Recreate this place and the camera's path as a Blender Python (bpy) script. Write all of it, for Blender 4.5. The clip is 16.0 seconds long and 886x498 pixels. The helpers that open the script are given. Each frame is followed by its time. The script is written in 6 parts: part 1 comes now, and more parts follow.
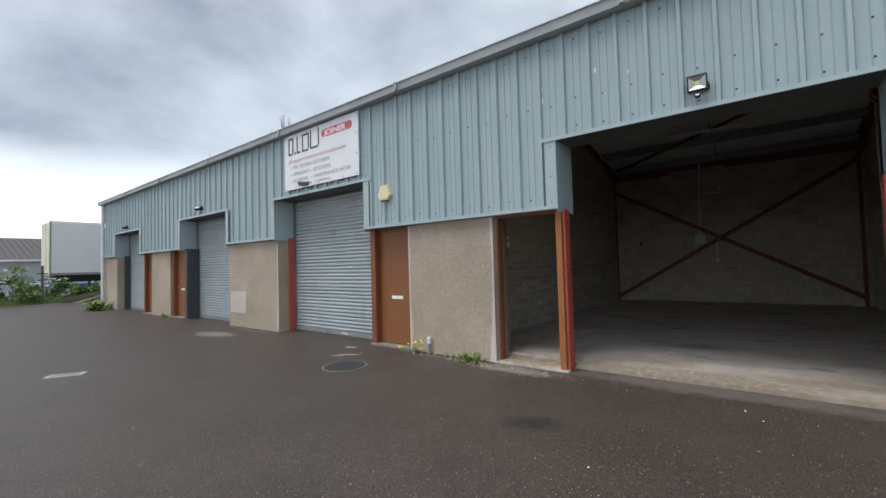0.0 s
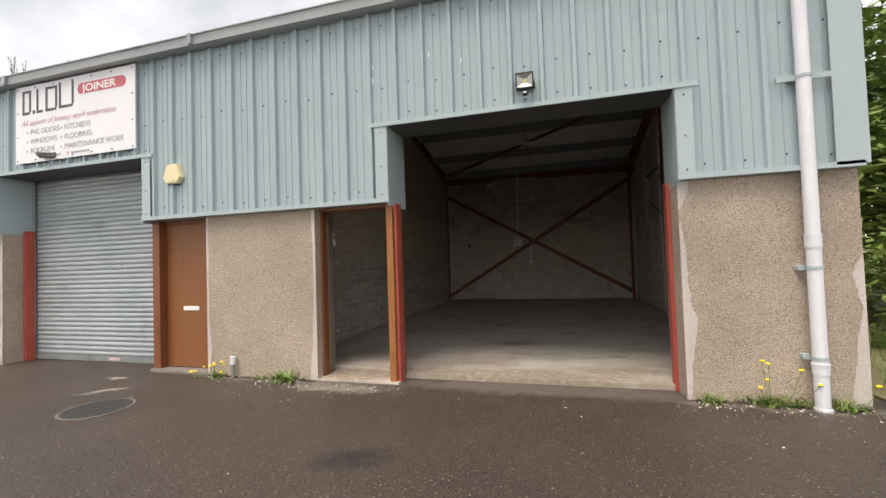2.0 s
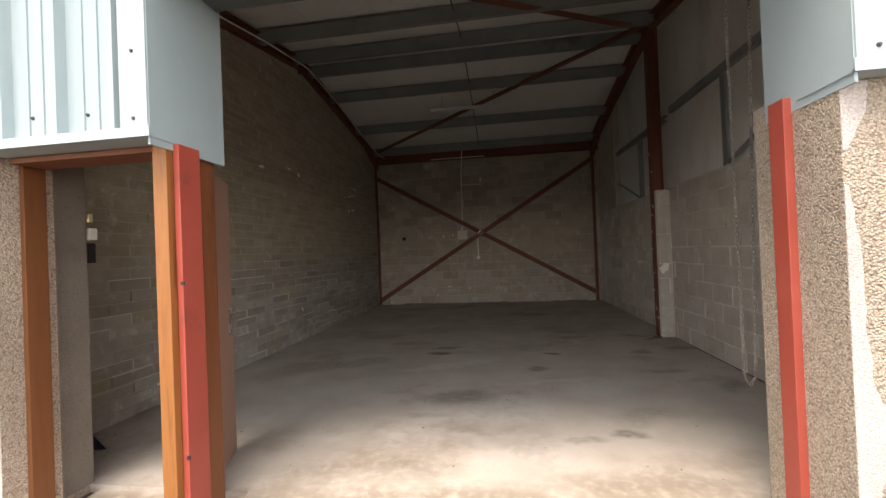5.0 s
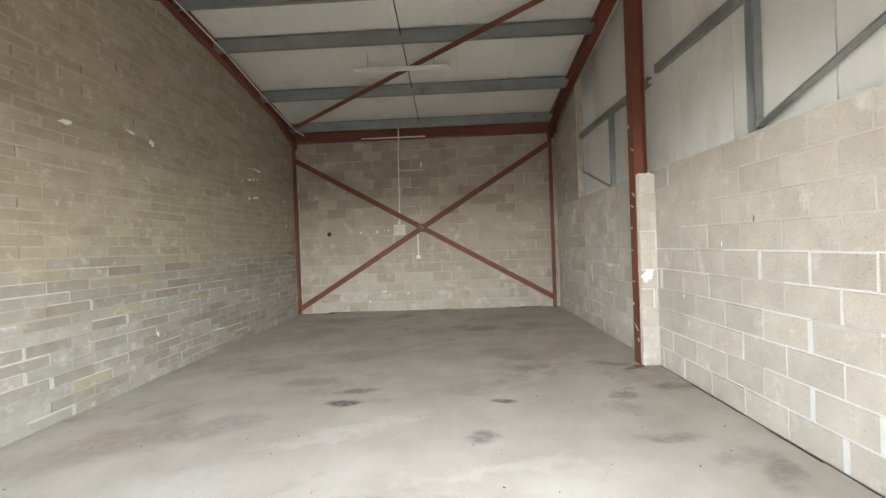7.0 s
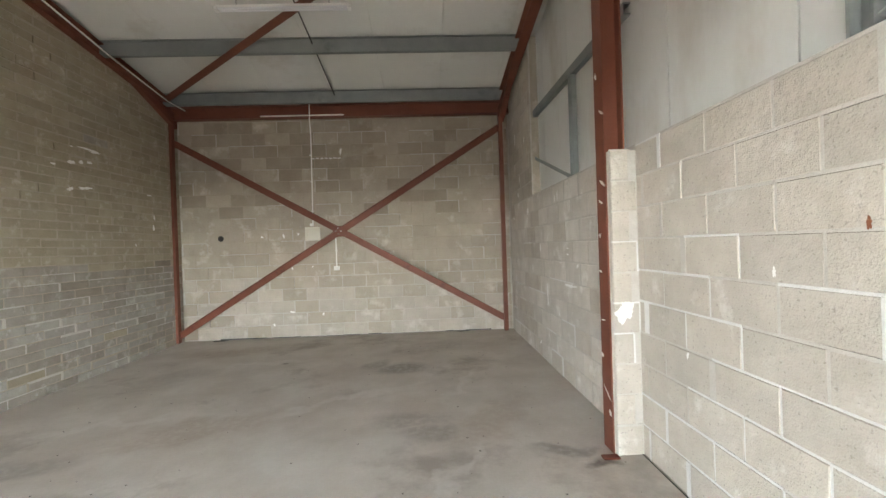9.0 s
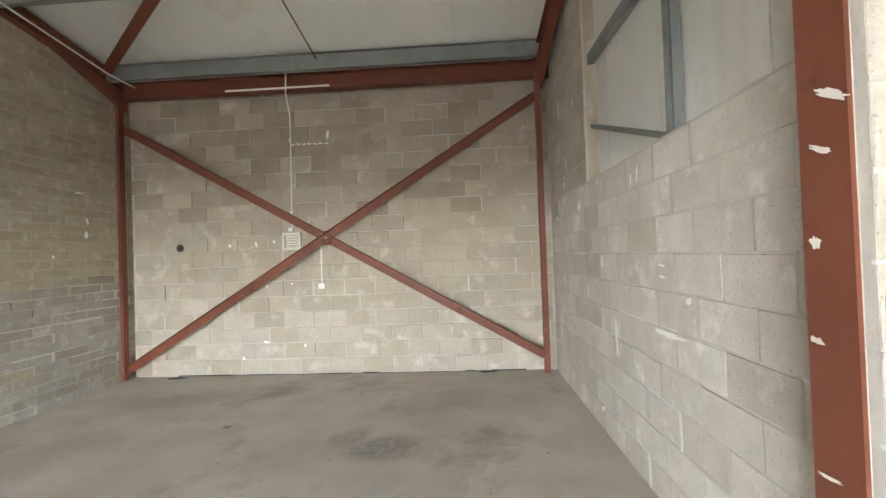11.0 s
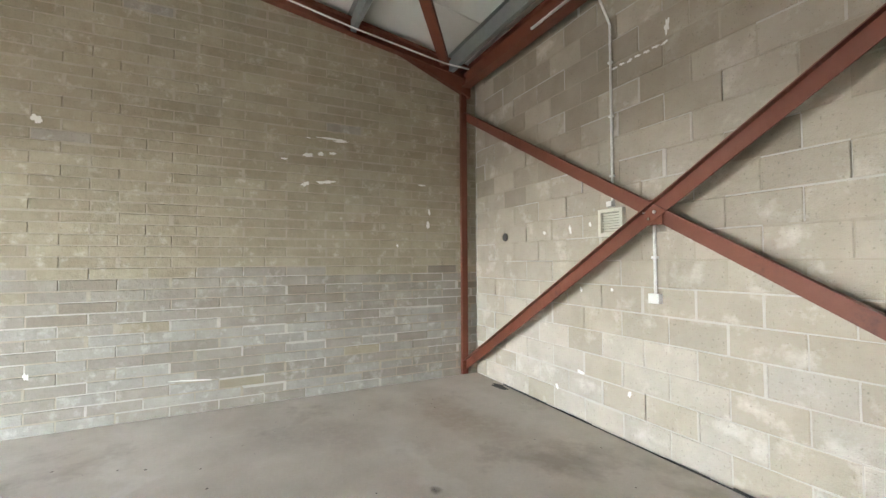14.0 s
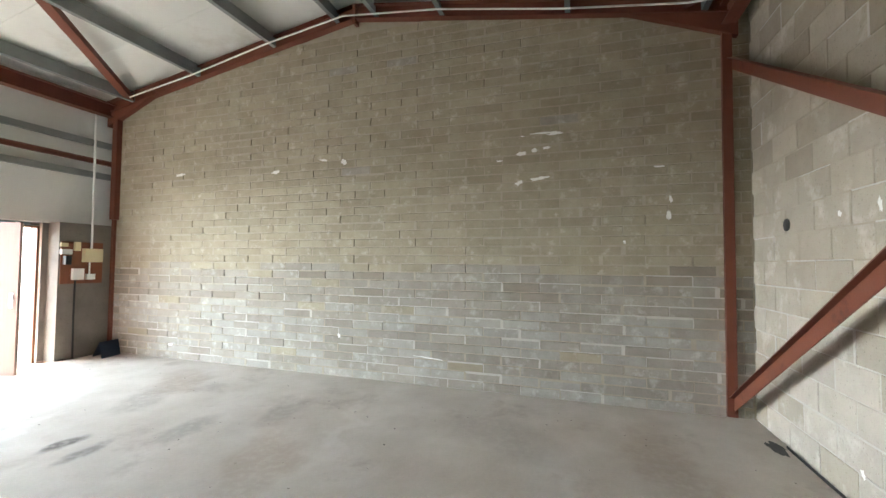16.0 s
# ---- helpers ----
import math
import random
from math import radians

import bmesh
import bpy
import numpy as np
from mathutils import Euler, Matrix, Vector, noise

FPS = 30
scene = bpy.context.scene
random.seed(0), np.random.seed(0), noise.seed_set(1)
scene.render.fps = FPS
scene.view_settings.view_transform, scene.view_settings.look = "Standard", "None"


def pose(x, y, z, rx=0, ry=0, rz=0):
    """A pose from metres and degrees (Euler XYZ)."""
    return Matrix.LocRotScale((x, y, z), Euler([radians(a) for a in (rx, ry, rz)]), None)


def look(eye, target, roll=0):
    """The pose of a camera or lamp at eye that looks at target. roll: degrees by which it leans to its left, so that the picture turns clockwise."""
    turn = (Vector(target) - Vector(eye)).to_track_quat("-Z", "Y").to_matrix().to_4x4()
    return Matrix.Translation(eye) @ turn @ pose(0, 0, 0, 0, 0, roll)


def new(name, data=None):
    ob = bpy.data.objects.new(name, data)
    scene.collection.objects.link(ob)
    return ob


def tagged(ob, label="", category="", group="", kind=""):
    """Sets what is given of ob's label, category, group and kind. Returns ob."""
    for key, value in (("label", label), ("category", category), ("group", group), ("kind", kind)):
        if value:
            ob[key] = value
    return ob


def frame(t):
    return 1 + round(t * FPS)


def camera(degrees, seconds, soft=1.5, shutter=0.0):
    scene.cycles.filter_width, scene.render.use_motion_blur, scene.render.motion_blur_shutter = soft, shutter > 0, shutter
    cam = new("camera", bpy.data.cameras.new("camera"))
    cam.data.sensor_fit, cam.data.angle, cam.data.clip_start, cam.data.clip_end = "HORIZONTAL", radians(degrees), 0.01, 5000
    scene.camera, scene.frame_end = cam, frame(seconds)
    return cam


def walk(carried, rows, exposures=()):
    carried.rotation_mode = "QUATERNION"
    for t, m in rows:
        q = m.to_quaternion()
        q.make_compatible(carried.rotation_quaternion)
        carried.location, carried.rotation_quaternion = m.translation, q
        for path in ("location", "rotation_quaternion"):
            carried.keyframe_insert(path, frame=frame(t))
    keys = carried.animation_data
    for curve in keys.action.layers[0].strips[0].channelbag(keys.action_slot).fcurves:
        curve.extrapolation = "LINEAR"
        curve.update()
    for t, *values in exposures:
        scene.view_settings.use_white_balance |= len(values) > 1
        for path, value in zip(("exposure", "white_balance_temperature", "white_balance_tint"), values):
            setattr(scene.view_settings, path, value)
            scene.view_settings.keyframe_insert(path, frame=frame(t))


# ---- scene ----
cam = camera(93.9, 16.0)
PATH = [
    (0, (0.232, -0.485, 1.4), (-0.993, 1.094, 1.472), -1.6),
    (0.5, (0.216, -0.424, 1.392), (-0.804, 1.295, 1.462), -1.9),
    (1, (0.158, -0.236, 1.389), (-0.651, 1.593, 1.452), -1.9),
    (1.5, (0.127, -0.013, 1.378), (-0.519, 1.878, 1.441), -1.9),
    (2, (0.029, 0.212, 1.36), (-0.511, 2.137, 1.422), -1.9),
    (2.5, (-0.056, 0.535, 1.374), (-0.526, 2.478, 1.43), -1.9),
    (3, (-0.104, 0.968, 1.375), (-0.538, 2.92, 1.431), -1.9),
    (3.5, (-0.174, 1.431, 1.38), (-0.576, 3.39, 1.434), -2.0),
    (4, (-0.203, 1.904, 1.369), (-0.574, 3.868, 1.42), -2.0),
    (4.2, (-0.196, 2.106, 1.382), (-0.555, 4.073, 1.426), -2.1),
    (6.5, (-0.129, 4.284, 1.527), (-0.252, 6.28, 1.519), -2.1),
    (7, (0.022, 4.753, 1.524), (-0.046, 6.752, 1.508), -2.1),
    (7.5, (0.16, 5.2, 1.539), (0.15, 7.2, 1.515), -2.1),
    (8, (0.367, 5.678, 1.55), (0.404, 7.678, 1.525), -2.1),
    (8.5, (0.614, 6.189, 1.581), (0.686, 8.188, 1.563), -1.9),
    (10.8, (1.203, 8.53, 1.684), (1.164, 10.529, 1.698), -1.9),
    (11, (1.188, 8.696, 1.663), (1.079, 10.692, 1.691), -2.0),
    (11.5, (1.345, 9.281, 1.689), (0.953, 11.242, 1.717), -1.6),
    (12, (1.395, 9.797, 1.662), (0.694, 11.67, 1.7), -1.3),
    (12.5, (1.435, 10.334, 1.614), (0.387, 12.037, 1.669), -1.1),
    (13, (1.417, 10.738, 1.588), (0.077, 12.222, 1.65), -0.7),
    (13.5, (1.395, 11.154, 1.595), (-0.196, 12.364, 1.655), -0.6),
    (14, (1.362, 11.523, 1.584), (-0.428, 12.413, 1.646), -0.3),
    (14.5, (1.351, 11.94, 1.565), (-0.581, 12.454, 1.635), 0.0),
    (15, (1.337, 12.307, 1.595), (-0.657, 12.448, 1.654), -0.0),
    (15.5, (1.247, 12.604, 1.6), (-0.739, 12.372, 1.65), -0.1),
    (16, (1.212, 12.928, 1.533), (-0.686, 12.301, 1.608), 0.5),
]
walk(cam, [(t, look(eye, target, roll)) for t, eye, target, roll in PATH], exposures=[(0, 1.1, 6400, 11), (0.5, 1.27, 6850, 12), (1.5, 1.52, 7350, 14), (2.5, 1.73, 7450, 17), (4, 2.07, 7750, 20), (5.3, 3.1, 7400, 15), (6.5, 5.05, 6850, 9), (8.5, 5.4, 6750, 8), (10.8, 5.78, 6700, 8), (11.5, 6.1, 6650, 8), (12.5, 6.1, 6550, 8), (14, 6.1, 6450, 7), (15, 6.05, 6350, 6), (16, 5.9, 6300, 6)])


# ---------------------------------------------------------------- light
world = bpy.data.worlds.new("overcast_sky")
scene.world = world
world.use_nodes = True
wn, wl = world.node_tree.nodes, world.node_tree.links
wn.clear()
sky = wn.new("ShaderNodeTexSky")
sky.sky_type = "NISHITA"
sky.sun_disc = False
sky.sun_elevation, sky.sun_rotation = radians(48), radians(200)
coord = wn.new("ShaderNodeTexCoord")
squash = wn.new("ShaderNodeMapping")
squash.inputs["Scale"].default_value = (1.0, 1.0, 1.9)
wl.new(coord.outputs["Generated"], squash.inputs["Vector"])
cloud = wn.new("ShaderNodeTexNoise")
cloud.inputs["Scale"].default_value, cloud.inputs["Detail"].default_value = 1.7, 7.0
cloud.inputs["Roughness"].default_value, cloud.inputs["Distortion"].default_value = 0.52, 0.25
wl.new(squash.outputs["Vector"], cloud.inputs["Vector"])
ramp = wn.new("ShaderNodeValToRGB")
ramp.color_ramp.elements[0].position, ramp.color_ramp.elements[0].color = 0.36, (0.17, 0.195, 0.23, 1)
ramp.color_ramp.elements[1].position, ramp.color_ramp.elements[1].color = 0.66, (0.41, 0.45, 0.49, 1)
wl.new(cloud.outputs["Fac"], ramp.inputs["Fac"])
# the cloud layer thins towards the horizon
split = wn.new("ShaderNodeSeparateXYZ")
wl.new(coord.outputs["Generated"], split.inputs["Vector"])
low = wn.new("ShaderNodeMapRange")
low.inputs["From Min"].default_value, low.inputs["From Max"].default_value = 0.01, 0.24
low.inputs["To Min"].default_value, low.inputs["To Max"].default_value = 0.95, 0.0
wl.new(split.outputs["Z"], low.inputs["Value"])
haze = wn.new("ShaderNodeMixRGB")
haze.inputs["Color2"].default_value = (1.08, 1.12, 1.13, 1)
wl.new(low.outputs["Result"], haze.inputs["Fac"])
wl.new(ramp.outputs["Color"], haze.inputs["Color1"])
back_sky, back_cloud = wn.new("ShaderNodeBackground"), wn.new("ShaderNodeBackground")
back_sky.inputs["Strength"].default_value = 0.08
back_cloud.inputs["Strength"].default_value = 1.0
wl.new(sky.outputs["Color"], back_sky.inputs["Color"])
wl.new(haze.outputs["Color"], back_cloud.inputs["Color"])
mix = wn.new("ShaderNodeMixShader")
mix.inputs["Fac"].default_value = 0.9
wl.new(back_sky.outputs["Background"], mix.inputs[1])
wl.new(back_cloud.outputs["Background"], mix.inputs[2])
wout = wn.new("ShaderNodeOutputWorld")
wl.new(mix.outputs["Shader"], wout.inputs["Surface"])

sun = new("sun", bpy.data.lights.new("sun", "SUN"))
sun.data.energy, sun.data.angle, sun.data.color = 1.55, radians(40), (1.0, 0.96, 0.9)
sun.matrix_world = look((0, 0, 30), (2.7, 6.8, 10))


# ---------------------------------------------------------------- materials
def rgb(c):
    return (c[0], c[1], c[2], 1.0)


def surface(name, a, b, rough=0.8, size=3.0, fine=60.0, bump=0.15, metal=0.0, vary=0.0, spots=None, spot_size=1.2, spot_cut=0.6, fine_mix=0.35, stretch=(1, 1, 1), rough_vary=0.1, spec=0.5, pits=0.0, relief=0.0):
    """Two-scale colour variation, fine relief, optional stains with a soft edge, and tone that varies piece by piece."""
    m = bpy.data.materials.new(name)
    m.use_nodes = True
    n, l = m.node_tree.nodes, m.node_tree.links
    bsdf = n["Principled BSDF"]
    geo = n.new("ShaderNodeNewGeometry")
    mp = n.new("ShaderNodeMapping")
    mp.inputs["Scale"].default_value = stretch
    l.new(geo.outputs["Position"], mp.inputs["Vector"])
    big = n.new("ShaderNodeTexNoise")
    big.inputs["Scale"].default_value, big.inputs["Detail"].default_value = size, 5.0
    big.inputs["Roughness"].default_value = 0.6
    small = n.new("ShaderNodeTexNoise")
    small.inputs["Scale"].default_value, small.inputs["Detail"].default_value = fine, 3.0
    l.new(mp.outputs["Vector"], big.inputs["Vector"])
    l.new(mp.outputs["Vector"], small.inputs["Vector"])
    wide = n.new("ShaderNodeMapRange")
    wide.inputs["From Min"].default_value, wide.inputs["From Max"].default_value = 0.3, 0.7
    l.new(big.outputs["Fac"], wide.inputs["Value"])
    fac = n.new("ShaderNodeMixRGB")
    fac.inputs["Fac"].default_value = fine_mix
    l.new(wide.outputs["Result"], fac.inputs["Color1"])
    l.new(small.outputs["Fac"], fac.inputs["Color2"])
    col = n.new("ShaderNodeMixRGB")
    col.inputs["Color1"].default_value, col.inputs["Color2"].default_value = rgb(a), rgb(b)
    l.new(fac.outputs["Color"], col.inputs["Fac"])
    out = col.outputs["Color"]
    if spots:
        sp = n.new("ShaderNodeTexNoise")
        sp.inputs["Scale"].default_value, sp.inputs["Detail"].default_value = spot_size, 6.0
        sp.inputs["Roughness"].default_value = 0.65
        sh = n.new("ShaderNodeMapping")
        sh.inputs["Location"].default_value = (13.1, 7.7, 3.3)
        l.new(mp.outputs["Vector"], sh.inputs["Vector"])
        l.new(sh.outputs["Vector"], sp.inputs["Vector"])
        cut = n.new("ShaderNodeMapRange")
        cut.inputs["From Min"].default_value, cut.inputs["From Max"].default_value = spot_cut, spot_cut + 0.14
        l.new(sp.outputs["Fac"], cut.inputs["Value"])
        stain = n.new("ShaderNodeMixRGB")
        stain.inputs["Color2"].default_value = rgb(spots)
        l.new(cut.outputs["Result"], stain.inputs["Fac"])
        l.new(out, stain.inputs["Color1"])
        out = stain.outputs["Color"]
    if pits:
        pn = n.new("ShaderNodeTexNoise")
        pn.inputs["Scale"].default_value, pn.inputs["Detail"].default_value = 55.0, 2.0
        l.new(geo.outputs["Position"], pn.inputs["Vector"])
        pr = n.new("ShaderNodeMapRange")
        pr.inputs["From Min"].default_value, pr.inputs["From Max"].default_value = 0.64, 0.70
        pr.inputs["To Min"].default_value, pr.inputs["To Max"].default_value = 1.0, 1.0 - pits
        l.new(pn.outputs["Fac"], pr.inputs["Value"])
        pm = n.new("ShaderNodeMixRGB")
        pm.blend_type = "MULTIPLY"
        pm.inputs["Fac"].default_value = 1.0
        l.new(out, pm.inputs["Color1"])
        l.new(pr.outputs["Result"], pm.inputs["Color2"])
        out = pm.outputs["Color"]
    if vary:
        info = n.new("ShaderNodeObjectInfo")
        island = geo.outputs["Random Per Island"]
        total = n.new("ShaderNodeMath")
        total.operation = "ADD"
        l.new(info.outputs["Random"], total.inputs[0])
        l.new(island, total.inputs[1])
        wrap = n.new("ShaderNodeMath")
        wrap.operation = "FRACT"
        l.new(total.outputs["Value"], wrap.inputs[0])
        tone = n.new("ShaderNodeMapRange")
        tone.inputs["To Min"].default_value, tone.inputs["To Max"].default_value = 1.0 - vary, 1.0 + vary * 0.6
        l.new(wrap.outputs["Value"], tone.inputs["Value"])
        mul = n.new("ShaderNodeMixRGB")
        mul.blend_type = "MULTIPLY"
        mul.inputs["Fac"].default_value = 1.0
        l.new(out, mul.inputs["Color1"])
        l.new(tone.outputs["Result"], mul.inputs["Color2"])
        out = mul.outputs["Color"]
    l.new(out, bsdf.inputs["Base Color"])
    rr = n.new("ShaderNodeMapRange")
    rr.inputs["To Min"].default_value, rr.inputs["To Max"].default_value = max(0.02, rough - rough_vary), min(1.0, rough + rough_vary)
    l.new(big.outputs["Fac"], rr.inputs["Value"])
    l.new(rr.outputs["Result"], bsdf.inputs["Roughness"])
    bsdf.inputs["Metallic"].default_value = metal
    bsdf.inputs["Specular IOR Level"].default_value = spec
    if bump:
        bp = n.new("ShaderNodeBump")
        bp.inputs["Strength"].default_value, bp.inputs["Distance"].default_value = bump, 0.01
        l.new(small.outputs["Fac"], bp.inputs["Height"])
        if relief:
            lump = n.new("ShaderNodeTexNoise")
            lump.inputs["Scale"].default_value, lump.inputs["Detail"].default_value = 22.0, 4.0
            l.new(geo.outputs["Position"], lump.inputs["Vector"])
            b2 = n.new("ShaderNodeBump")
            b2.inputs["Strength"].default_value, b2.inputs["Distance"].default_value = relief, 0.02
            l.new(lump.outputs["Fac"], b2.inputs["Height"])
            l.new(b2.outputs["Normal"], bp.inputs["Normal"])
        l.new(bp.outputs["Normal"], bsdf.inputs["Normal"])
    return m


def pebbles(name, a, b, dark, scale=110.0, bump=0.8, patch=None, rough=0.88, fleck=None):
    """Stone chips set in a binder: cells of two tones with dark gaps."""
    m = bpy.data.materials.new(name)
    m.use_nodes = True
    n, l = m.node_tree.nodes, m.node_tree.links
    bsdf = n["Principled BSDF"]
    geo = n.new("ShaderNodeNewGeometry")
    cells = n.new("ShaderNodeTexVoronoi")
    cells.inputs["Scale"].default_value = scale
    l.new(geo.outputs["Position"], cells.inputs["Vector"])
    split3 = n.new("ShaderNodeSeparateColor")
    l.new(cells.outputs["Color"], split3.inputs["Color"])
    col = n.new("ShaderNodeMixRGB")
    col.inputs["Color1"].default_value, col.inputs["Color2"].default_value = rgb(a), rgb(b)
    l.new(split3.outputs["Red"], col.inputs["Fac"])
    gap = n.new("ShaderNodeMapRange")
    gap.inputs["From Min"].default_value, gap.inputs["From Max"].default_value = 0.45, 0.85
    l.new(cells.outputs["Distance"], gap.inputs["Value"])
    edge = n.new("ShaderNodeMixRGB")
    edge.inputs["Color2"].default_value = rgb(dark)
    l.new(gap.outputs["Result"], edge.inputs["Fac"])
    l.new(col.outputs["Color"], edge.inputs["Color1"])
    big = n.new("ShaderNodeTexNoise")
    big.inputs["Scale"].default_value, big.inputs["Detail"].default_value = 1.1, 6.0
    l.new(geo.outputs["Position"], big.inputs["Vector"])
    tone = n.new("ShaderNodeMapRange")
    tone.inputs["From Min"].default_value, tone.inputs["From Max"].default_value = 0.3, 0.7
    tone.inputs["To Min"].default_value, tone.inputs["To Max"].default_value = 0.82, 1.12
    l.new(big.outputs["Fac"], tone.inputs["Value"])
    mul = n.new("ShaderNodeMixRGB")
    mul.blend_type = "MULTIPLY"
    mul.inputs["Fac"].default_value = 1.0
    l.new(edge.outputs["Color"], mul.inputs["Color1"])
    l.new(tone.outputs["Result"], mul.inputs["Color2"])
    out = mul.outputs["Color"]
    if fleck:
        pick = n.new("ShaderNodeMapRange")
        pick.inputs["From Min"].default_value, pick.inputs["From Max"].default_value = fleck[1], fleck[1] + 0.02
        l.new(split3.outputs["Blue"], pick.inputs["Value"])
        fm = n.new("ShaderNodeMixRGB")
        fm.inputs["Color2"].default_value = rgb(fleck[0])
        l.new(pick.outputs["Result"], fm.inputs["Fac"])
        l.new(out, fm.inputs["Color1"])
        out = fm.outputs["Color"]
    if patch:
        sp = n.new("ShaderNodeTexNoise")
        sp.inputs["Scale"].default_value, sp.inputs["Detail"].default_value = patch[1], 6.0
        l.new(geo.outputs["Position"], sp.inputs["Vector"])
        cut = n.new("ShaderNodeMapRange")
        cut.inputs["From Min"].default_value, cut.inputs["From Max"].default_value = patch[2], patch[2] + 0.1
        l.new(sp.outputs["Fac"], cut.inputs["Value"])
        pm = n.new("ShaderNodeMixRGB")
        pm.inputs["Color2"].default_value = rgb(patch[0])
        l.new(cut.outputs["Result"], pm.inputs["Fac"])
        l.new(out, pm.inputs["Color1"])
        out = pm.outputs["Color"]
    l.new(out, bsdf.inputs["Base Color"])
    bsdf.inputs["Roughness"].default_value = rough
    bp = n.new("ShaderNodeBump")
    bp.inputs["Strength"].default_value, bp.inputs["Distance"].default_value = bump, 0.004
    bp.invert = True
    l.new(cells.outputs["Distance"], bp.inputs["Height"])
    l.new(bp.outputs["Normal"], bsdf.inputs["Normal"])
    return m


M_ASPHALT = pebbles("asphalt", (0.037, 0.028, 0.022), (0.076, 0.059, 0.049), (0.024, 0.018, 0.015), 105.0, 0.8, None, 0.52, ((0.25, 0.22, 0.195), 0.980))
M_ASPHALT_DARK = surface("wet_asphalt_patch", (0.022, 0.021, 0.022), (0.032, 0.030, 0.030), 0.75, 6, 120, 0.4)
M_GRIT = surface("limestone_grit", (0.45, 0.42, 0.38), (0.7, 0.68, 0.62), 0.9, 8, 90, 0.2, vary=0.2)
M_RENDER = pebbles("roughcast", (0.385, 0.315, 0.248), (0.525, 0.447, 0.362), (0.265, 0.213, 0.165), 100.0, 1.8)
M_PATCH = pebbles("bare_render_edge", (0.50, 0.45, 0.42), (0.64, 0.585, 0.55), (0.42, 0.37, 0.34), 120.0, 0.7)
M_CLAD = surface("blue_grey_sheet", (0.285, 0.365, 0.39), (0.335, 0.42, 0.445), 0.42, 1.3, 25, 0.03, spots=(0.375, 0.455, 0.47), spot_size=1.1, spot_cut=0.58, stretch=(2.2, 1, 0.35), rough_vary=0.08)
M_TRIM = surface("pale_blue_grey_flashing", (0.31, 0.39, 0.41), (0.37, 0.45, 0.47), 0.4, 2.0, 30, 0.02, stretch=(1, 1, 0.5))
M_FASCIA = surface("weathered_gutter_grey", (0.30, 0.33, 0.34), (0.42, 0.45, 0.455), 0.5, 1.6, 40, 0.04, spots=(0.20, 0.21, 0.20), spot_size=2.4, spot_cut=0.62)
# grime plus the shade under the shutter heads, both put into the colour
M_SOFFIT = surface("shaded_grimy_soffit", (0.055, 0.063, 0.063), (0.09, 0.10, 0.099), 0.6, 2.0, 40, 0.05, spots=(0.06, 0.066, 0.064), spot_size=1.5, spot_cut=0.55)
# inner face of the front wall, darker than the plain concrete
M_INNER = surface("dark_grey_blockwork", (0.15, 0.135, 0.115), (0.24, 0.22, 0.19), 0.92, 3, 70, 0.5, pits=0.3)
M_SCREW = surface("dark_plastic_screw_cap", (0.035, 0.04, 0.045), (0.06, 0.065, 0.07), 0.5, 20, 200, 0.0)
M_SHUTTER = surface("galvanised_shutter", (0.33, 0.375, 0.40), (0.42, 0.465, 0.485), 0.42, 2.0, 40, 0.03, metal=0.25, spots=(0.26, 0.29, 0.30), spot_size=1.4, spot_cut=0.6, vary=0.06)
M_REDSTEEL = surface("red_oxide_steel", (0.135, 0.039, 0.022), (0.195, 0.063, 0.035), 0.6, 3.0, 60, 0.12, spots=(0.07, 0.022, 0.018), spot_size=2.6, spot_cut=0.6)
M_REDPAINT = surface("red_painted_post", (0.34, 0.055, 0.038), (0.42, 0.085, 0.06), 0.5, 2.5, 60, 0.08, spots=(0.25, 0.05, 0.04), spot_size=2.2, spot_cut=0.6)
M_GALV = surface("galvanised_steel", (0.20, 0.22, 0.22), (0.30, 0.32, 0.315), 0.5, 2.5, 50, 0.04, metal=0.3, spots=(0.15, 0.165, 0.165), spot_size=1.7, spot_cut=0.58)
M_LINING = surface("white_lining_sheet", (0.63, 0.64, 0.615), (0.73, 0.735, 0.715), 0.7, 0.9, 30, 0.03, spots=(0.55, 0.535, 0.49), spot_size=0.8, spot_cut=0.56, stretch=(1, 1, 0.4))
M_FLOOR = surface("worn_concrete_floor", (0.45, 0.40, 0.343), (0.655, 0.61, 0.555), 0.72, 1.6, 45, 0.12, spots=(0.375, 0.33, 0.283), spot_size=1.0, spot_cut=0.55, fine_mix=0.35)
M_STAIN = surface("oil_stain", (0.10, 0.088, 0.078), (0.20, 0.18, 0.16), 0.62, 5, 60, 0.05)
M_DAMP = surface("damp_concrete", (0.165, 0.155, 0.142), (0.215, 0.20, 0.185), 0.5, 4, 50, 0.05)
M_BLOCK = surface("concrete_block", (0.43, 0.393, 0.338), (0.58, 0.537, 0.475), 0.92, 4.0, 110, 0.35, vary=0.09, spots=(0.65, 0.62, 0.575), spot_size=4.2, spot_cut=0.58, fine_mix=0.32, pits=0.27, relief=0.32)
# paler block for the rear part of the gable wall
M_BLOCK_PALE = surface("pale_concrete_block", (0.50, 0.465, 0.415), (0.66, 0.625, 0.575), 0.92, 4.0, 110, 0.35, vary=0.08, spots=(0.73, 0.71, 0.67), spot_size=3.6, spot_cut=0.55, fine_mix=0.32, pits=0.25, relief=0.32)
M_BLOCK_REAR = surface("grey_buff_concrete_block", (0.40, 0.36, 0.303), (0.525, 0.483, 0.423), 0.92, 3.5, 110, 0.35, vary=0.08, spots=(0.60, 0.57, 0.52), spot_size=3.2, spot_cut=0.55, fine_mix=0.32, pits=0.27, relief=0.38)
